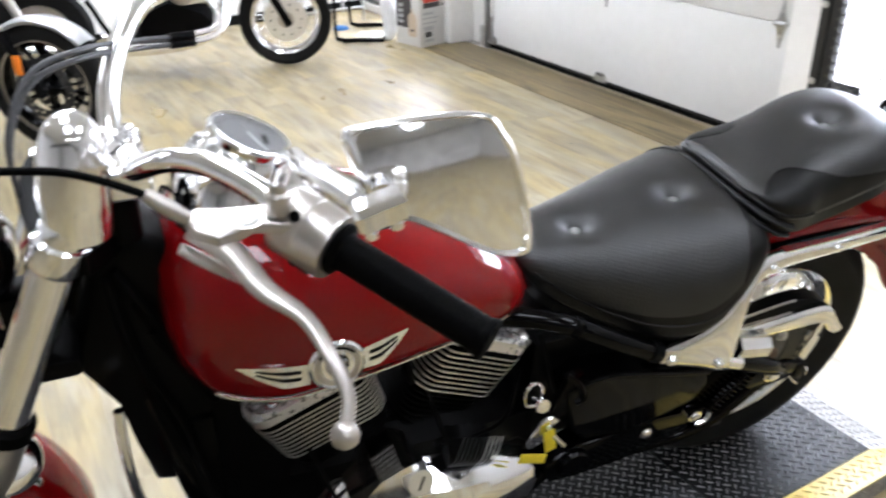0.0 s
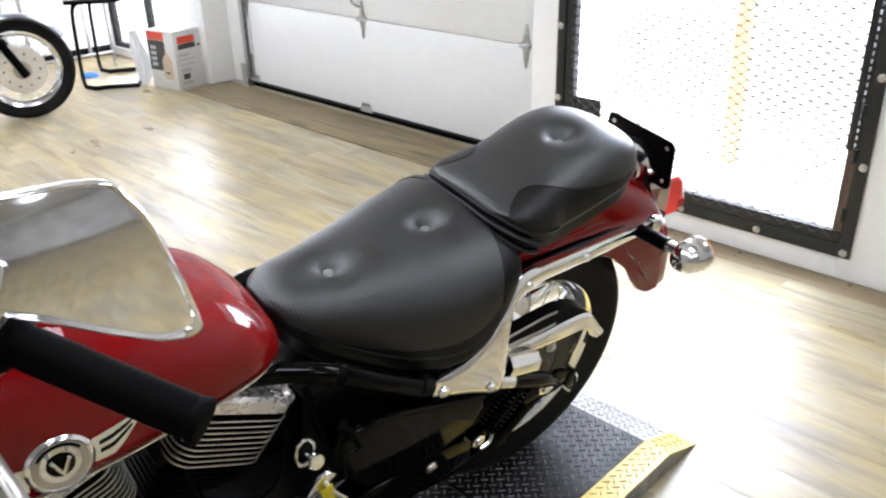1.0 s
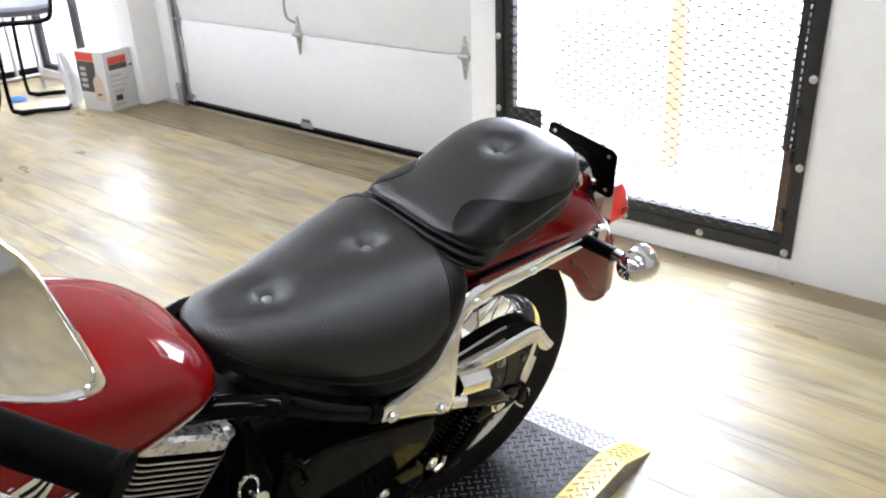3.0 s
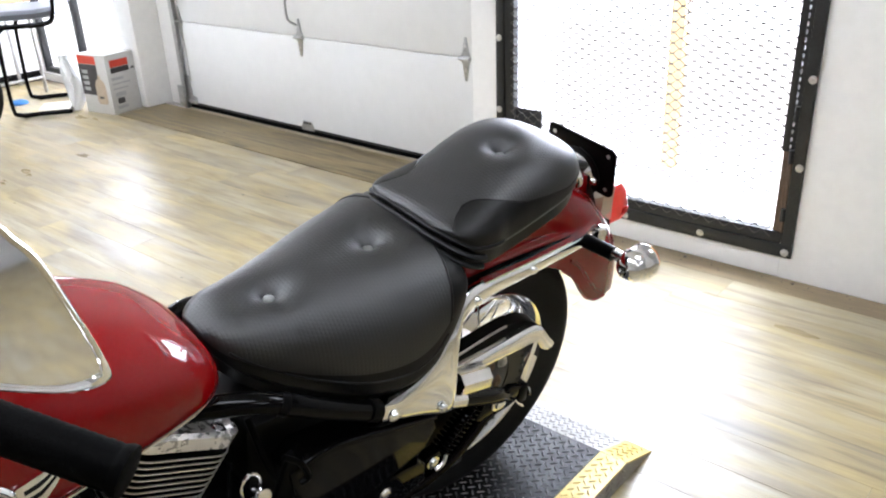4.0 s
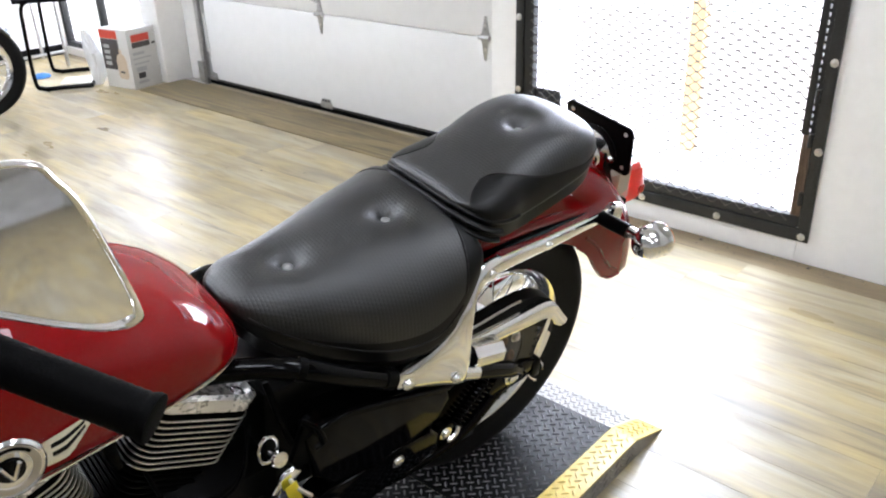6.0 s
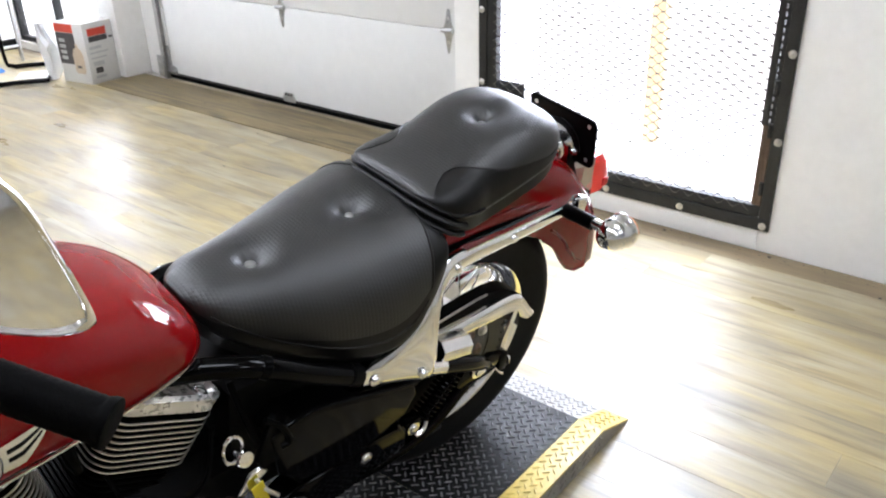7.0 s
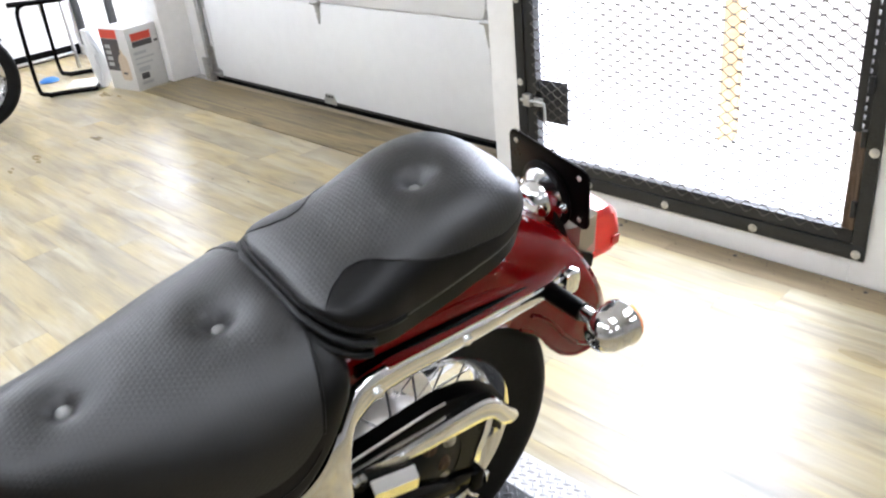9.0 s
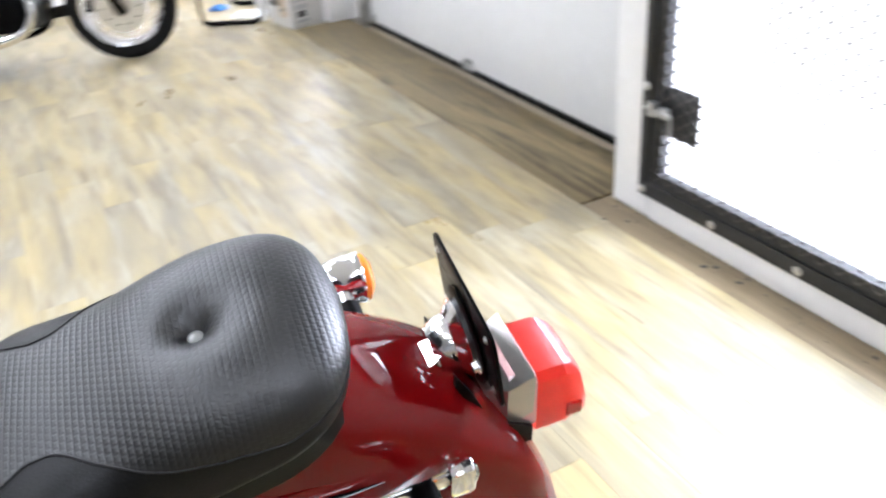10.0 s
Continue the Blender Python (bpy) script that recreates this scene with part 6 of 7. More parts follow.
part("master_cylinder", box(-0.03, -0.04, 0.0, 0.03, 0.04, 0.04, 0.008, m=Matrix.Translation((-1.09, 0.30, 1.165)) @ pose(0, 0, 0, 0, 0, -50)), ALU, bar, "polished brake fluid reservoir")
# clamps, risers, triple trees
clamp = part("riser_clamp", box(-1.235, -0.075, 1.01, -1.165, 0.055, 1.06, 0.012), CHROME, bike, "chrome handlebar clamp")
for y in (-0.05, 0.035):
    for dx in (-0.018, 0.018):
        part("clamp_bolt", bolt_bm((-1.20 + dx, y, 1.059), (0, 0, 1), 0.008, 0.010), CHROME, clamp)
for y in (-0.045, 0.03):
    part("riser", lathe([(0.026, 0), (0.024, 0.03), (0.022, 0.06), (0.025, 0.075)], 20, aim((-1.215, y, 0.945), (0.1, 0, 1))), BLACK_SATIN, clamp)
tree = part("triple_tree", loft([[(x, -w, z), (x, w, z), (x, w, z + 0.03), (x, -w, z + 0.03)] for x, w, z in ((-1.33, 0.05, 0.985), (-1.315, 0.13, 0.975), (-1.26, 0.14, 0.955), (-1.22, 0.06, 0.93), (-1.205, 0.03, 0.925))]), BLACK_SATIN, bike, "black upper triple clamp", angle=30)
part("clamp_plate", box(-1.39, -0.125, 0.775, -1.30, 0.125, 0.81, 0.012), BLACK_SATIN, tree)
part("steering_head", tube([(-1.225, 0, 0.95), (-1.30, 0, 0.78)], 0.034, 20, smooth_steps=1), BLACK_GLOSS, bike)
fd = Vector((-0.43, 0, -0.90)).normalized()
for sgn in (-1, 1):
    top = Vector((-1.275, sgn * 0.108, 1.012))
    fk = part("fork_leg", tube([top + fd * 0.0, top + fd * 0.34], 0.030, 24, smooth_steps=1), CHROME, bike, "chrome front fork leg")
    part("fork_cap", lathe([(0.031, -0.02), (0.034, 0.0), (0.032, 0.008), (0.020, 0.012), (0.017, 0.020), (0, 0.021)], 24, aim(top, -fd)), CHROME, fk)
    part("fork_collar", lathe([(0.031, -0.004), (0.037, 0.0), (0.037, 0.035), (0.034, 0.04), (0.031, 0.042)], 28, aim(top + fd * 0.02, fd)), CHROME, fk)
    if sgn < 0:
        part("fork_cover", tube([(-1.262, -0.104, 1.0), (-1.258, -0.102, 1.05), (-1.25, -0.098, 1.10), (-1.244, -0.093, 1.135), (-1.240, -0.090, 1.152), (-1.238, -0.089, 1.160)], [0.040, 0.044, 0.042, 0.034, 0.020, 0.003], 24), CHROME, fk, "chrome fork shroud")
    part("fork_slider", tube([top + fd * 0.34, top + fd * 0.74], [0.036, 0.034], 20, smooth_steps=1), ALU, fk, "polished alloy fork slider")
    part("dust_seal", lathe([(0.031, -0.01), (0.040, -0.004), (0.040, 0.018), (0.036, 0.022)], 24, aim(top + fd * 0.335, fd)), RUBBER, fk)
    part("fork_bracket", box(-0.02, -0.012, -0.05, 0.03, 0.012, 0.06, 0.006, m=Matrix.Translation(top + fd * 0.43) @ pose(0, 0, 0, 0, 24, 0)), CHROME, fk)
head = part("headlamp", lathe([(0, 0.10), (0.03, 0.095), (0.065, 0.075), (0.085, 0.04), (0.092, 0.0), (0.095, -0.02), (0.088, -0.03)], 40, aim((-1.45, 0, 0.93), (1, 0, 0.05))), CHROME, bike, "round chrome headlamp shell")
part("headlamp_lens", lathe([(0.088, -0.028), (0.05, -0.045), (0, -0.05)], 36, aim((-1.45, 0, 0.93), (1, 0, 0.05))), WHITE_LENS, head)
part("headlamp_stay", box(-1.40, -0.03, 0.80, -1.34, 0.03, 0.86, 0.008), BLACK_SATIN, head)
# front fender
sections = []
for i in range(33):
    th = radians(2 + 150 * i / 32)
    prof = [(-0.084, 0.285), (-0.088, 0.305), (-0.082, 0.320), (-0.058, 0.332), (0, 0.338), (0.058, 0.332), (0.082, 0.320), (0.088, 0.305), (0.084, 0.285)]
    prof += [(y * 0.95, r - 0.004) for y, r in prof[::-1]]
    sections.append([(-1.70 + r * math.cos(th), y, 0.318 + r * math.sin(th)) for y, r in prof])
ff = part("fender", loft(sections), RED, bike, "glossy metallic red front fender", angle=50)
for sgn in (-1, 1):
    part("fender_cap", lathe([(0.0, 0.022), (0.03, 0.020), (0.048, 0.010), (0.052, 0.0), (0.048, -0.01)], 28, aim((-1.445, sgn * 0.09, 0.612), (0.35, sgn * 0.6, 0.75))), CHROME, ff, "chrome fender bracket cap")
part("fender_rivet", bolt_bm((-1.425, -0.05, 0.505), (0.8, -0.3, 0.5), 0.006, 0.004), CHROME, ff)
# other side: exhaust
ex = part("exhaust", tube([(-1.0, 0.13, 0.45), (-1.02, 0.19, 0.32), (-0.85, 0.21, 0.23), (-0.4, 0.215, 0.21), (0.0, 0.22, 0.24), (0.45, 0.22, 0.27)], [0.022, 0.022, 0.024, 0.04, 0.045, 0.045], 18), CHROME, bike, "long chrome exhaust")


# ---- things by the window and the door ----
def carton():
    m = Matrix.Translation((3.086, 6.266, 0)) @ pose(0, 0, 0, 0, 0, 10)
    c = thing("carton", m, "white printed cardboard carton standing on the floor", "box")
    # x to the pillar, y away from the camera
    w, d, h = 0.245, 0.29, 0.415
    part("box_body", box(0, 0, 0.0, w, d, h, 0.004), CARD, c)
    for x0, z0, x1, z1, mt, nm in ((0.035, 0.325, 0.19, 0.375, CARD_RED, "red_band"), (0.035, 0.285, 0.19, 0.322, CARD_DARK, "dark_band"), (0.205, 0.29, 0.235, 0.305, CARD_DARK, "mark"), (0.03, 0.235, 0.13, 0.255, CARD_GREY, "print_bar"), (0.03, 0.205, 0.18, 0.215, CARD_GREY, "print_bar"),
                                   (0.03, 0.17, 0.16, 0.18, CARD_GREY, "print_bar"), (0.04, 0.12, 0.13, 0.15, CARD_GREY, "print_bar"), (0.05, 0.07, 0.11, 0.11, CARD_DARK, "print_bar"), (0.04, 0.035, 0.13, 0.055, CARD_GREY, "print_bar")):
        part(nm, box(x0, -0.0008, z0, x1, 0.002, z1), mt, c)
    part("dark_panel", box(-0.0008, 0.10, 0.13, 0.002, 0.285, 0.345), CARD_DARK, c)
    part("red_band", box(-0.0008, 0.10, 0.348, 0.002, 0.285, 0.405), CARD_RED, c)
    part("bottle_picture", prism([(0.10, 0.09), (0.115, 0.07), (0.19, 0.07), (0.205, 0.09), (0.205, 0.20), (0.19, 0.235), (0.165, 0.25), (0.165, 0.275), (0.14, 0.275), (0.14, 0.25), (0.115, 0.235), (0.10, 0.20)], -0.002, 0.0016, m=pose(0, -0.06, 0, 0, 0, 90)), CARD_TAN, c)
    part("label_bar", box(-0.0026, 0.075, 0.11, 0.001, 0.12, 0.125), CARD_DARK, c)
    for k in range(4):
        part("label_bar", box(-0.0018, 0.20, 0.16 + 0.04 * k, 0.001, 0.26, 0.185 + 0.04 * k), CARD_GREY, c)
    return c


carton()


def chair():
    """Cantilever office chair on a black tube frame."""
    c = thing("cantilever_chair", Matrix.Translation((3.015, 6.877, 0)) @ pose(0, 0, 0, 0, 0, -126) @ Matrix.Diagonal((1, 1, 1.25, 1)), "black tube cantilever chair with grey-blue seat", "chair")
    for sgn in (-1, 1):
        pts = [(sgn * 0.27, -0.20, 0.50), (sgn * 0.272, -0.245, 0.47), (sgn * 0.276, -0.26, 0.38), (sgn * 0.28, -0.27, 0.07), (sgn * 0.28, -0.23, 0.018), (sgn * 0.28, -0.1, 0.016), (sgn * 0.28, 0.10, 0.016)]
        part("leg", tube(pts, 0.0135, 10), BLACK_GLOSS, c)
        part("foot_pad", lathe([(0.012, 0), (0.012, 0.012), (0, 0.012)], 10, pose(sgn * 0.28, -0.20, 0)), RUBBER, c)
        part("seat_rail", tube([(sgn * 0.27, -0.30, 0.50), (sgn * 0.27, -0.10, 0.50), (sgn * 0.27, 0.06, 0.505), (sgn * 0.275, 0.12, 0.54), (sgn * 0.275, 0.145, 0.66), (sgn * 0.27, 0.17, 0.90)], 0.0145, 10), BLACK_GLOSS, c)
    part("floor_bar", tube([(-0.28, 0.10, 0.016), (0.28, 0.10, 0.016)], 0.0135, 10, smooth_steps=1), BLACK_GLOSS, c)
    part("seat", loft([[(x, y, z + 0.02 * (abs(x) / 0.26) ** 2 + 0.012 * (y > 0.1)) for x, z in ((-0.25, 0.515), (-0.12, 0.512), (0, 0.51), (0.12, 0.512), (0.25, 0.515), (0.262, 0.54), (0.24, 0.562), (0, 0.555), (-0.24, 0.562), (-0.262, 0.54))] for y in (-0.37, -0.355, -0.2, 0.0, 0.12, 0.14)]), SEAT_GREY, c, "grey-blue upholstered seat", angle=50)
    part("backrest", loft([[(x, y0 + 0.03 * (x / 0.22) ** 2, z) for x in (-0.25, -0.1, 0, 0.1, 0.25)] + [(x, y0 + 0.035 + 0.03 * (x / 0.22) ** 2, z) for x in (0.25, 0.1, 0, -0.1, -0.25)] for y0, z in ((0.125, 0.68), (0.13, 0.70), (0.15, 0.86), (0.155, 0.92))]), SEAT_GREY, c, angle=50)
    return c


chair()
solid("paper_sheet", box(-0.15, -0.11, 0.0005, 0.15, 0.11, 0.003, 0.001, m=Matrix.Translation((3.02, 6.89, 0)) @ pose(0, 0, 0, 0, 0, -38)), CARD, "white paper sheet lying under the chair", "paper")
bag_secs = []
rb = random.Random(3)
fold = [rb.uniform(-0.35, 0.35) for _ in range(24)]
for i in range(13):
    u = i / 12
    r = 0.030 + 0.075 * math.sin(math.pi * min(1, u * 1.05)) ** 2 * (0.35 + 0.65 * u) + 0.010 * math.sin(9 * u)
    bag_secs.append([(3.015 + 0.03 * math.sin(4 * u) + r * math.cos(a) * (1 + 0.5 * fold[(k + i // 3) % 24]), 6.655 + r * math.sin(a) * (1 + fold[(k * 5 + i // 4) % 24]), 0.003 + 0.40 * u) for k, a in enumerate(2 * math.pi * k / 24 for k in range(24))])
solid("plastic_bag", loft(bag_secs), BAG, "crumpled white plastic bag behind the carton", "bag")
solid("blue_cloth", lathe([(0, 0.028), (0.04, 0.025), (0.065, 0.012), (0.07, 0)], 12, pose(2.853, 7.23, 0.004)), BLUE, "small blue cloth on the floor", "cloth")
shelf = thing("side_table", pose(2.85, 7.66, 0), "low table with grey metal legs by the wall", "table")
part("tabletop", box(-0.35, -0.25, 0.70, 0.35, 0.25, 0.73, 0.006), FABRIC_TAN, shelf)
for sx in (-0.32, 0.32):
    for sy in (-0.22, 0.22):
        part("leg", tube([(sx, sy, 0), (sx, sy, 0.70)], 0.014, 10, smooth_steps=1), GALV, shelf)
part("stretcher", tube([(-0.32, -0.22, 0.12), (0.32, -0.22, 0.12)], 0.012, 8, smooth_steps=1), GALV, shelf)


# ---- the other motorcycles ----
def parked_bike(name, m, label, R, rim, paint, spoked):
    """A motorcycle seen from its front: wheel, fork, fender, engine, tank, bars."""
    b = thing(name, m, label, "motorcycle", "parked motorcycles")
    base = Matrix.Translation((0, 0, R)) @ pose(0, 0, 0, 90)
    if spoked:
        wh = wheel(0, R, R, 0.11, rim, b)
        for y in (-0.062, 0.062):
            d = part("brake_disc", lathe([(0.055, -0.0025), (0.148, -0.0025), (0.148, 0.0025), (0.055, 0.0025), (0.055, -0.0025)], 40, Matrix.Translation((0, y, R)) @ pose(0, 0, 0, 90)), BRUSHED, wh, "drilled brake disc")
            for k in range(10):
                a = 2 * math.pi * k / 10
                part("disc_hole", lathe([(0, 0.0032), (0.0065, 0.0032), (0.0065, -0.0032), (0, -0.0032)], 10, Matrix.Translation((0, y, R)) @ pose(0, 0, 0, 90) @ Matrix.Translation((0.105 * math.cos(a), 0.105 * math.sin(a), 0))), BLACK_SATIN, d)
    else:
        wh = part("wheel", lathe([(rim - 0.02, -0.04), (rim + 0.008, -0.045), (rim + 0.008, 0.045), (rim - 0.02, 0.04), (rim - 0.03, 0), (rim - 0.02, -0.04)], 56, base), BLACK_GLOSS, b, "black cast wheel")
        part("rim_edge", lathe([(rim - 0.006, 0.047), (rim + 0.010, 0.048), (rim + 0.012, 0.044)], 56, base), ALU, wh)
        part("rim_edge", lathe([(rim - 0.006, -0.047), (rim + 0.010, -0.048), (rim + 0.012, -0.044)], 56, base), ALU, wh)
        prof = []
        for k in range(21):
            a = math.pi * (k / 20) - math.pi / 2
            prof.append((rim + 0.004 + (R - rim) * max(0.0, math.cos(a)) ** 0.62, 0.056 * math.copysign(abs(math.sin(a)) ** 0.75, math.sin(a))))
        part("tyre", lathe(prof, 64, base), TYRE, wh)
        for k in range(10):
            a = 36 * k + (10 if k % 2 else -10)
            part("spoke", loft([[base @ pose(0, 0, 0, 0, 0, a) @ Vector((r, q * h, p * d)) for q, p in ((-1, -1), (1, -1), (1, 1), (-1, 1))] for r, h, d in ((0.035, 0.010, 0.020), (0.10, 0.0065, 0.013), (rim - 0.05, 0.007, 0.012), (rim - 0.018, 0.013, 0.016))]), BLACK_GLOSS, wh)
        part("hub", lathe([(0, -0.07), (0.022, -0.068), (0.034, -0.05), (0.05, -0.03), (0.05, 0.03), (0.034, 0.05), (0.022, 0.068), (0, 0.07)], 28, base), BLACK_SATIN, wh)
        part("axle_end", lathe([(0, 0.012), (0.010, 0.012), (0.016, 0.008), (0.018, 0)], 18, base @ Matrix.Translation((0, 0, -0.071)) @ pose(0, 0, 0, 180)), ALU, wh, "silver axle end")
        for side in (-0.052, 0.052):
            bm = bmesh.new()
            for i in range(48):
                for j in range(4):
                    if j in (1, 2) and (i + 2 * j) % 4 == 0:
                        continue
                    r0, r1 = 0.112 + 0.011 * j, 0.123 + 0.011 * j
                    q = [(r * math.cos(2 * math.pi * t / 48), r * math.sin(2 * math.pi * t / 48)) for r, t in ((r0, i), (r1, i), (r1, i + 1), (r0, i + 1))]
                    lo = [bm.verts.new(base @ Vector((u, v, side - 0.002))) for u, v in q]
                    hi = [bm.verts.new(base @ Vector((u, v, side + 0.002))) for u, v in q]
                    bm.faces.new(lo), bm.faces.new(hi[::-1])
                    for e in range(4):
                        bm.faces.new((lo[e], hi[e], hi[(e + 1) % 4], lo[(e + 1) % 4]))
            bmesh.ops.remove_doubles(bm, verts=bm.verts, dist=0.00005)
            d = part("brake_disc", bm, STEEL_DARK, wh, "dark drilled brake disc")
            for k in range(5):
                part("disc_arm", box(0.04, -0.006, side - 0.002, 0.114, 0.006, side + 0.002, 0.001, m=base @ pose(0, 0, 0, 0, 0, 72 * k + 36)), BLACK_SATIN, d)
    f = Vector((0.45, 0, 0.893)).normalized()
    for y in (-0.10, 0.10):
        fk = part("fork_leg", tube([Vector((-0.02, y, R - 0.03)), Vector((-0.02, y, R - 0.03)) + f * 0.36], 0.026, 16, smooth_steps=1), BLACK_SATIN, b)
        part("fork_tube", tube([Vector((-0.02, y, R - 0.03)) + f * 0.34, Vector((-0.02, y, R - 0.03)) + f * 0.72], 0.022, 16, smooth_steps=1), ALU if not spoked else BLACK_GLOSS, fk)
    secs = []
    for i in range(21):
        th = radians(28 + 118 * i / 20) if spoked else radians(62 + 76 * i / 20)
        prof = [(-0.066, R - 0.005), (-0.07, R + 0.008), (-0.05, R + 0.022), (0, R + 0.028), (0.05, R + 0.022), (0.07, R + 0.008), (0.066, R - 0.005)]
        prof += [(y * 0.94, r - 0.005) for y, r in prof[::-1]]
        secs.append([(r * math.cos(th), y, R + r * math.sin(th)) for y, r in prof])
    part("fender", loft(secs), paint, b, angle=50)
    if not spoked:
        part("reflector", box(0.045, 0.122, R + 0.09, 0.085, 0.134, R + 0.19, 0.004), AMBER, b, "amber reflector")
    part("engine", loft([[(x, y, z) for y, z in ((-w, 0.27), (w, 0.27), (w, h), (w * 0.6, h + 0.08), (-w * 0.6, h + 0.08), (-w, h))] for x, w, h in ((0.45, 0.12, 0.3), (0.55, 0.18, 0.42), (0.75, 0.2, 0.5), (0.95, 0.18, 0.42), (1.05, 0.1, 0.3))]), BLACK_SATIN, b, angle=30)
    for k, ex in enumerate((0.58, 0.86)):
        cyl = part("cylinder", tube([(ex, 0, 0.42), (ex + (-0.06 if k == 0 else 0.06), 0, 0.66)], 0.10, 20, smooth_steps=1), BLACK_SATIN, b)
        for j in range(7):
            part("fin", lathe([(0.09, 0), (0.118, 0.002), (0.118, 0.006), (0.09, 0.008)], 24, aim((ex + (-0.06 if k == 0 else 0.06) * (j + 1) / 8, 0, 0.45 + 0.028 * j), (-0.2 if k == 0 else 0.2, 0, 1))), BRUSHED, cyl)
    for y in (-0.2, 0.2):
        part("exhaust", tube([(0.56, y * 0.6, 0.55), (0.46, y * 0.9, 0.42), (0.55, y, 0.26), (0.9, y, 0.22), (1.7, y, 0.25)], [0.022, 0.022, 0.026, 0.045, 0.045], 16), CHROME, b, "chrome exhaust pipe")
    part("frame_rail", tube([(0.33, 0, 0.92), (0.40, -0.08, 0.5), (0.52, -0.12, 0.2), (1.1, -0.12, 0.2), (1.3, -0.1, 0.5)], 0.018, 12), BLACK_GLOSS, b)
    secs = []
    for x, w, z0, z1 in ((0.38, 0.05, 0.78, 0.88), (0.42, 0.12, 0.74, 0.95), (0.55, 0.15, 0.72, 0.98), (0.72, 0.15, 0.73, 0.95), (0.86, 0.10, 0.74, 0.86), (0.92, 0.04, 0.76, 0.80)):
        secs.append([(x, w * math.sin(2 * math.pi * k / 20), (z0 + z1) / 2 + (z1 - z0) / 2 * math.cos(2 * math.pi * k / 20)) for k in range(20)])
    part("fuel_tank", loft(secs), paint, b, angle=70)
    part("seat", loft([[(x, w * math.sin(2 * math.pi * k / 16), z + 0.06 * math.cos(2 * math.pi * k / 16)) for k in range(16)] for x, w, z in ((0.92, 0.06, 0.74), (1.0, 0.13, 0.72), (1.2, 0.16, 0.72), (1.4, 0.12, 0.78), (1.6, 0.08, 0.80))]), LEATHER_PLAIN, b, angle=60)
    rw = part("wheel", lathe([(R - 0.12, -0.06), (R - 0.02, -0.07), (R, -0.03), (R, 0.03), (R - 0.02, 0.07), (R - 0.12, 0.06), (R - 0.12, -0.06)], 48, Matrix.Translation((1.58, 0, R)) @ pose(0, 0, 0, 90)), TYRE, b)
    part("wheel_disc", lathe([(0, -0.02), (R - 0.12, -0.02), (R - 0.12, 0.02), (0, 0.02)], 40, Matrix.Translation((1.58, 0, R)) @ pose(0, 0, 0, 90)), ALU, rw)
    part("handlebar", tube([(0.45, -0.38, 1.05), (0.36, -0.22, 1.10), (0.34, 0, 1.02), (0.36, 0.22, 1.10), (0.45, 0.38, 1.05)], 0.013, 12), CHROME, b)
    hl = part("headlamp", lathe([(0, 0.09), (0.06, 0.07), (0.085, 0.0), (0.085, -0.02), (0, -0.04)], 28, aim((0.20, 0, 0.92), (1, 0, 0))), CHROME, b)
    for y in (-0.17, 0.17):
        part("turn_signal", lathe([(0, 0.03), (0.02, 0.025), (0.028, 0.0), (0.0, -0.015)], 16, aim((0.24, y, 0.80), (1, 0, 0))), CHROME, hl)
    return b


parked_bike("parked_motorcycle", Matrix.Translation((2.10, 6.42, 0)) @ pose(0, 0, 0, 0, 0, 163) , "dark cruiser motorcycle with spoked chrome wheel", 0.318, 0.235, DARK_BLUE, True)
parked_bike("parked_motorcycle", Matrix.Translation((0.452, 5.42, 0)) @ pose(0, 0, 0, 0, 0, 140), "silver motorcycle with black cast wheel", 0.335, 0.245, SILVER, False)


# ---- floor planks, laid along the wall ----
PW, PL = 0.152, 1.22
plank_mesh = {}


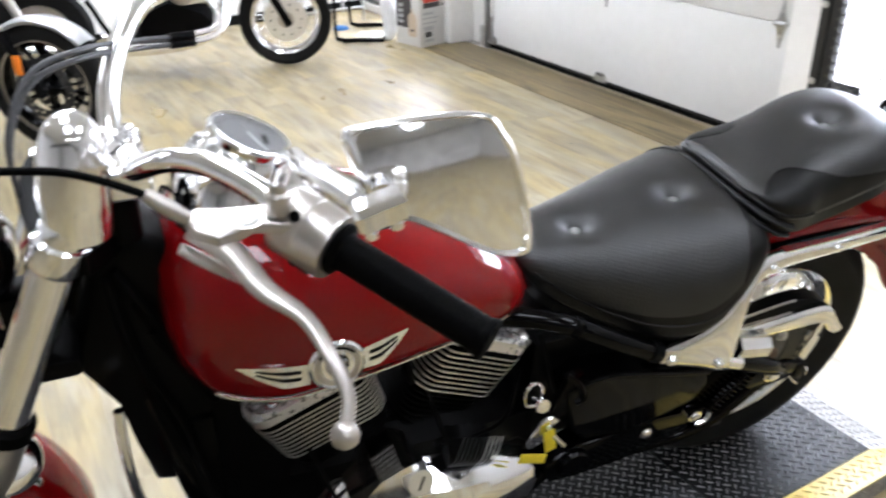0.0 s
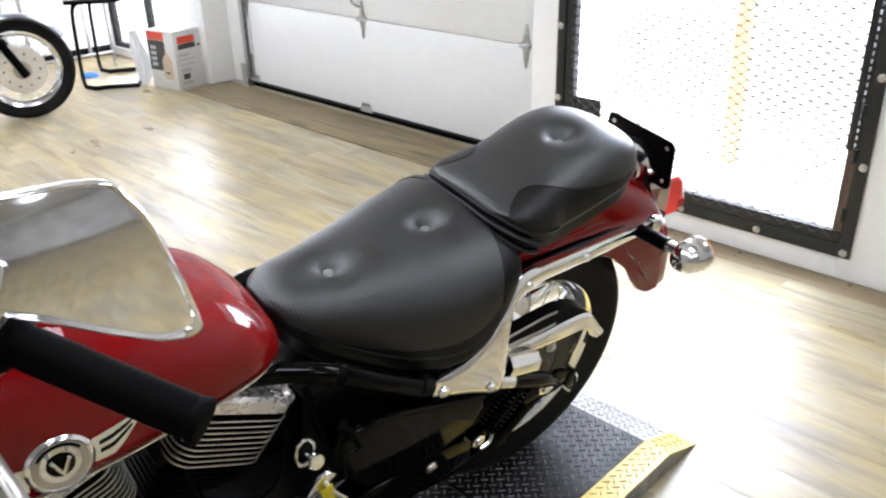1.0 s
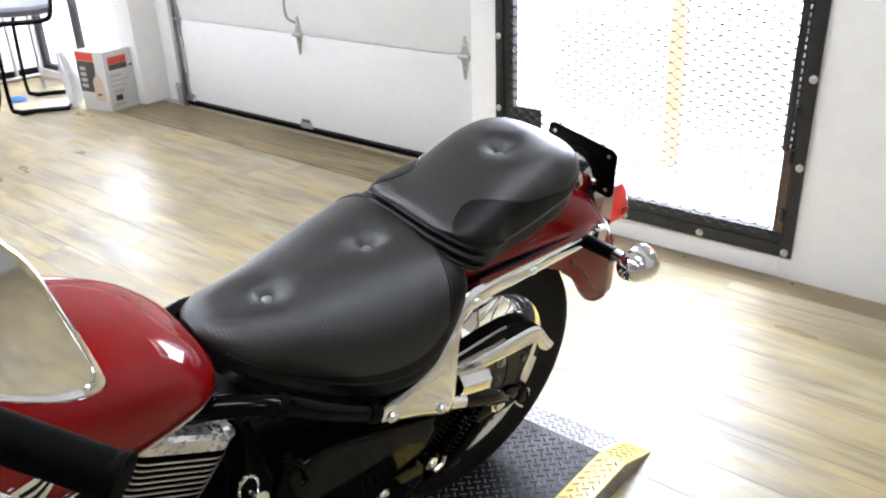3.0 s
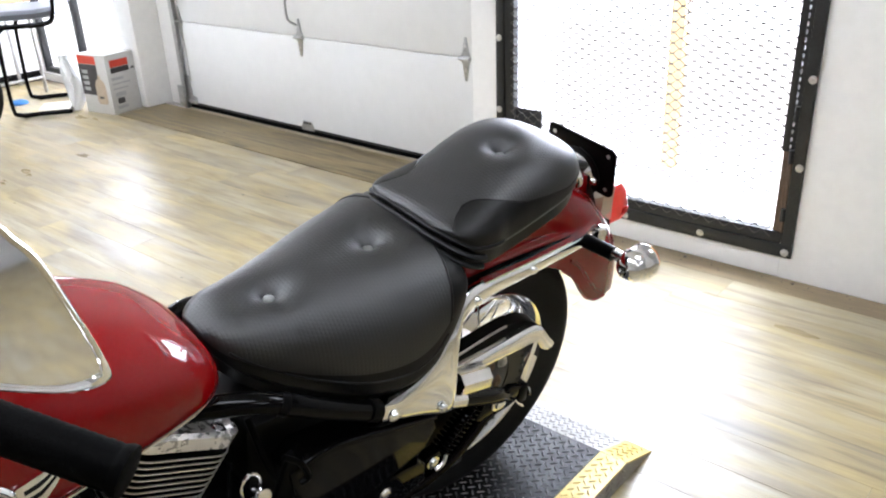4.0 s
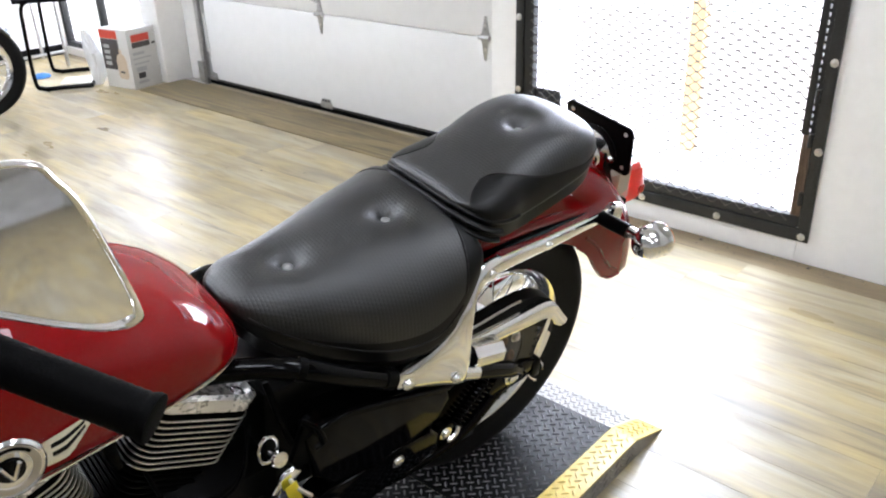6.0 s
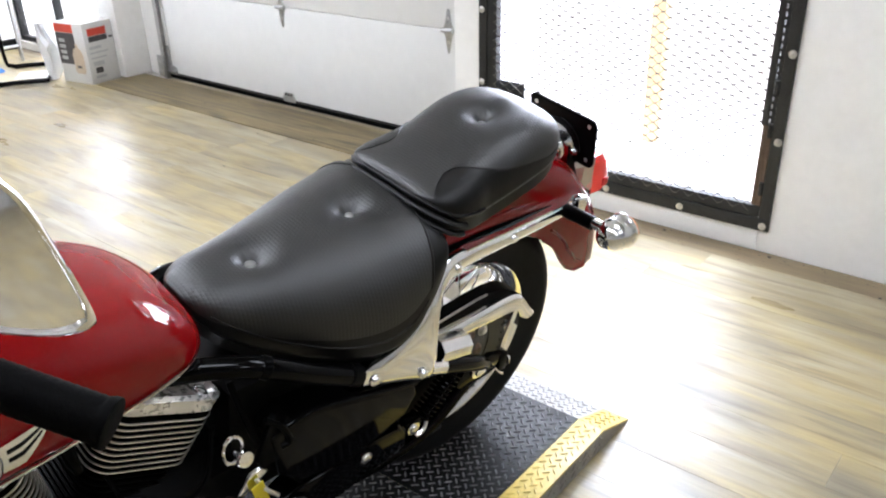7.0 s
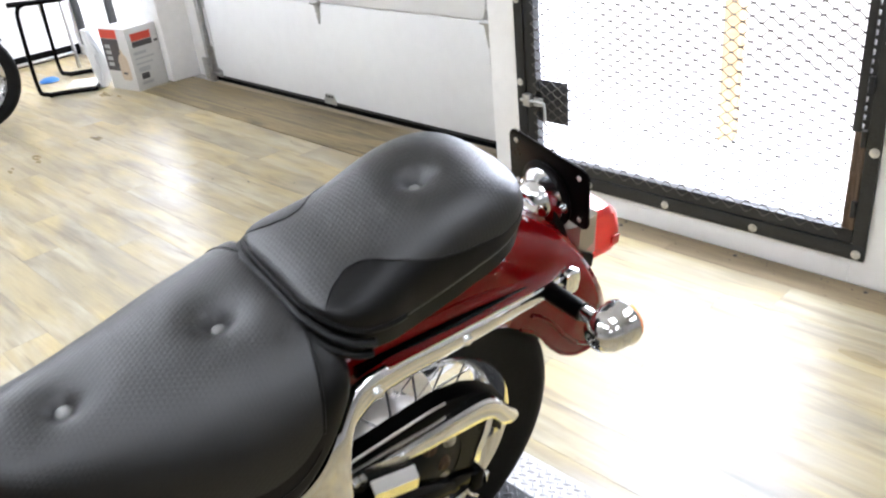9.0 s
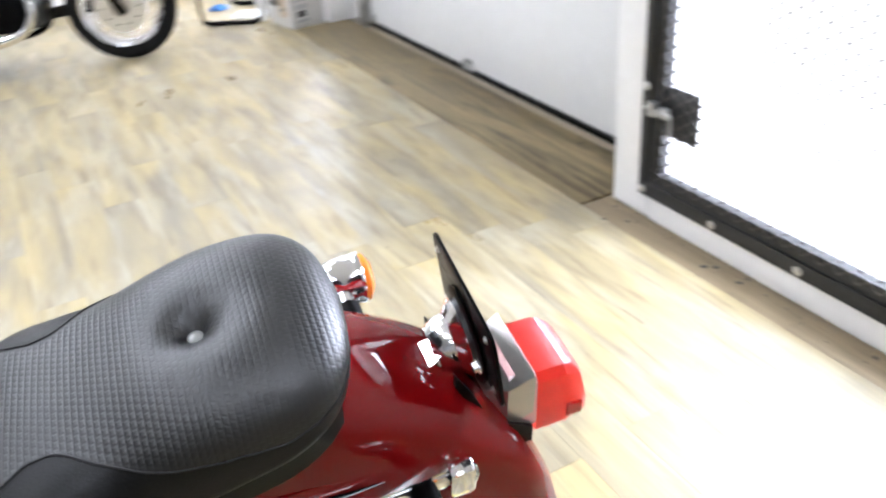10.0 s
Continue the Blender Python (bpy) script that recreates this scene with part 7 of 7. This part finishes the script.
def plank(x, y, w, length, material, parent):
    key = (round(w, 3), round(length, 3), material.name)
    if key not in plank_mesh:
        bm = bmesh.new()
        e = 0.0003
        vs = [bm.verts.new(v) for v in ((0, 0, -0.006), (w, 0, -0.006), (w, length, -0.006), (0, length, -0.006), (e, e, 0), (w - e, e, 0), (w - e, length - e, 0), (e, length - e, 0))]
        for q in ((4, 5, 6, 7), (0, 1, 5, 4), (1, 2, 6, 5), (2, 3, 7, 6), (3, 0, 4, 7)):
            bm.faces.new([vs[k] for k in q])
        plank_mesh[key] = finish("plank", bm, material, False)
    ob = new("plank", plank_mesh[key])
    ob.location = (x, y, 0)
    ob.parent = parent
    return ob


rng = random.Random(5)
x = 3.10 - PW
while x > -1.7:
    y = -2.6 + rng.uniform(-1, 0) * PL
    while y < 8.3:
        a, b = max(y, -2.6), min(y + PL, 8.3)
        if b - a > 0.02:
            plank(x, a, PW - 0.0003, round(b - a, 2) - 0.0003, PLANK, floor)
        y += PL
    x -= PW
# a column of darker brown planks along the foot of the gate wall
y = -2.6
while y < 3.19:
    plank(3.10, y, 0.121, min(PL, 3.19 - y) - 0.001, PLANK_BROWN, floor)
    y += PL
y = 6.25
while y < 8.3:
    plank(3.10, y, 0.23, min(PL, 8.3 - y) - 0.001, PLANK, floor)
    y += PL
solid("floor_rest", box(-6.2, -5.6, -0.006, -1.7, 8.3, 0.0, bm=box(-1.7, -5.6, -0.006, 3.222, -2.6, 0.0)), PLANK, "more of the pale plank floor along the side wall", "floor", "structure")

# crumbs of dirt at the foot of the wall and on the plywood
rng = random.Random(11)
bm = bmesh.new()
for k in range(150):
    if k < 90:
        px, py = 3.215 - abs(rng.gauss(0, 0.05)), rng.uniform(1.2, 3.15)
    elif k < 125:
        px, py = rng.uniform(3.1, 3.45), rng.uniform(3.22, 5.9)
    else:
        px, py = rng.uniform(1.6, 3.1), rng.uniform(2.6, 5.5)
    r = rng.uniform(0.0015, 0.0045) if k % 11 else rng.uniform(0.006, 0.011)
    a0 = rng.uniform(0, 6.3)
    z = 0.0063 if 90 <= k < 125 else 0.0003
    base = [bm.verts.new((px + r * rng.uniform(0.5, 1.3) * math.cos(a0 + q * 1.257), py + r * rng.uniform(0.5, 1.3) * math.sin(a0 + q * 1.257), z)) for q in range(5)]
    tip = bm.verts.new((px, py, z + r * rng.uniform(0.3, 0.7)))
    for q in range(5):
        bm.faces.new((base[q], base[(q + 1) % 5], tip))
solid("floor_debris", bm, CARD_DARK, "small dark crumbs of dirt along the wall foot", "dirt", "stuff", smooth=False)
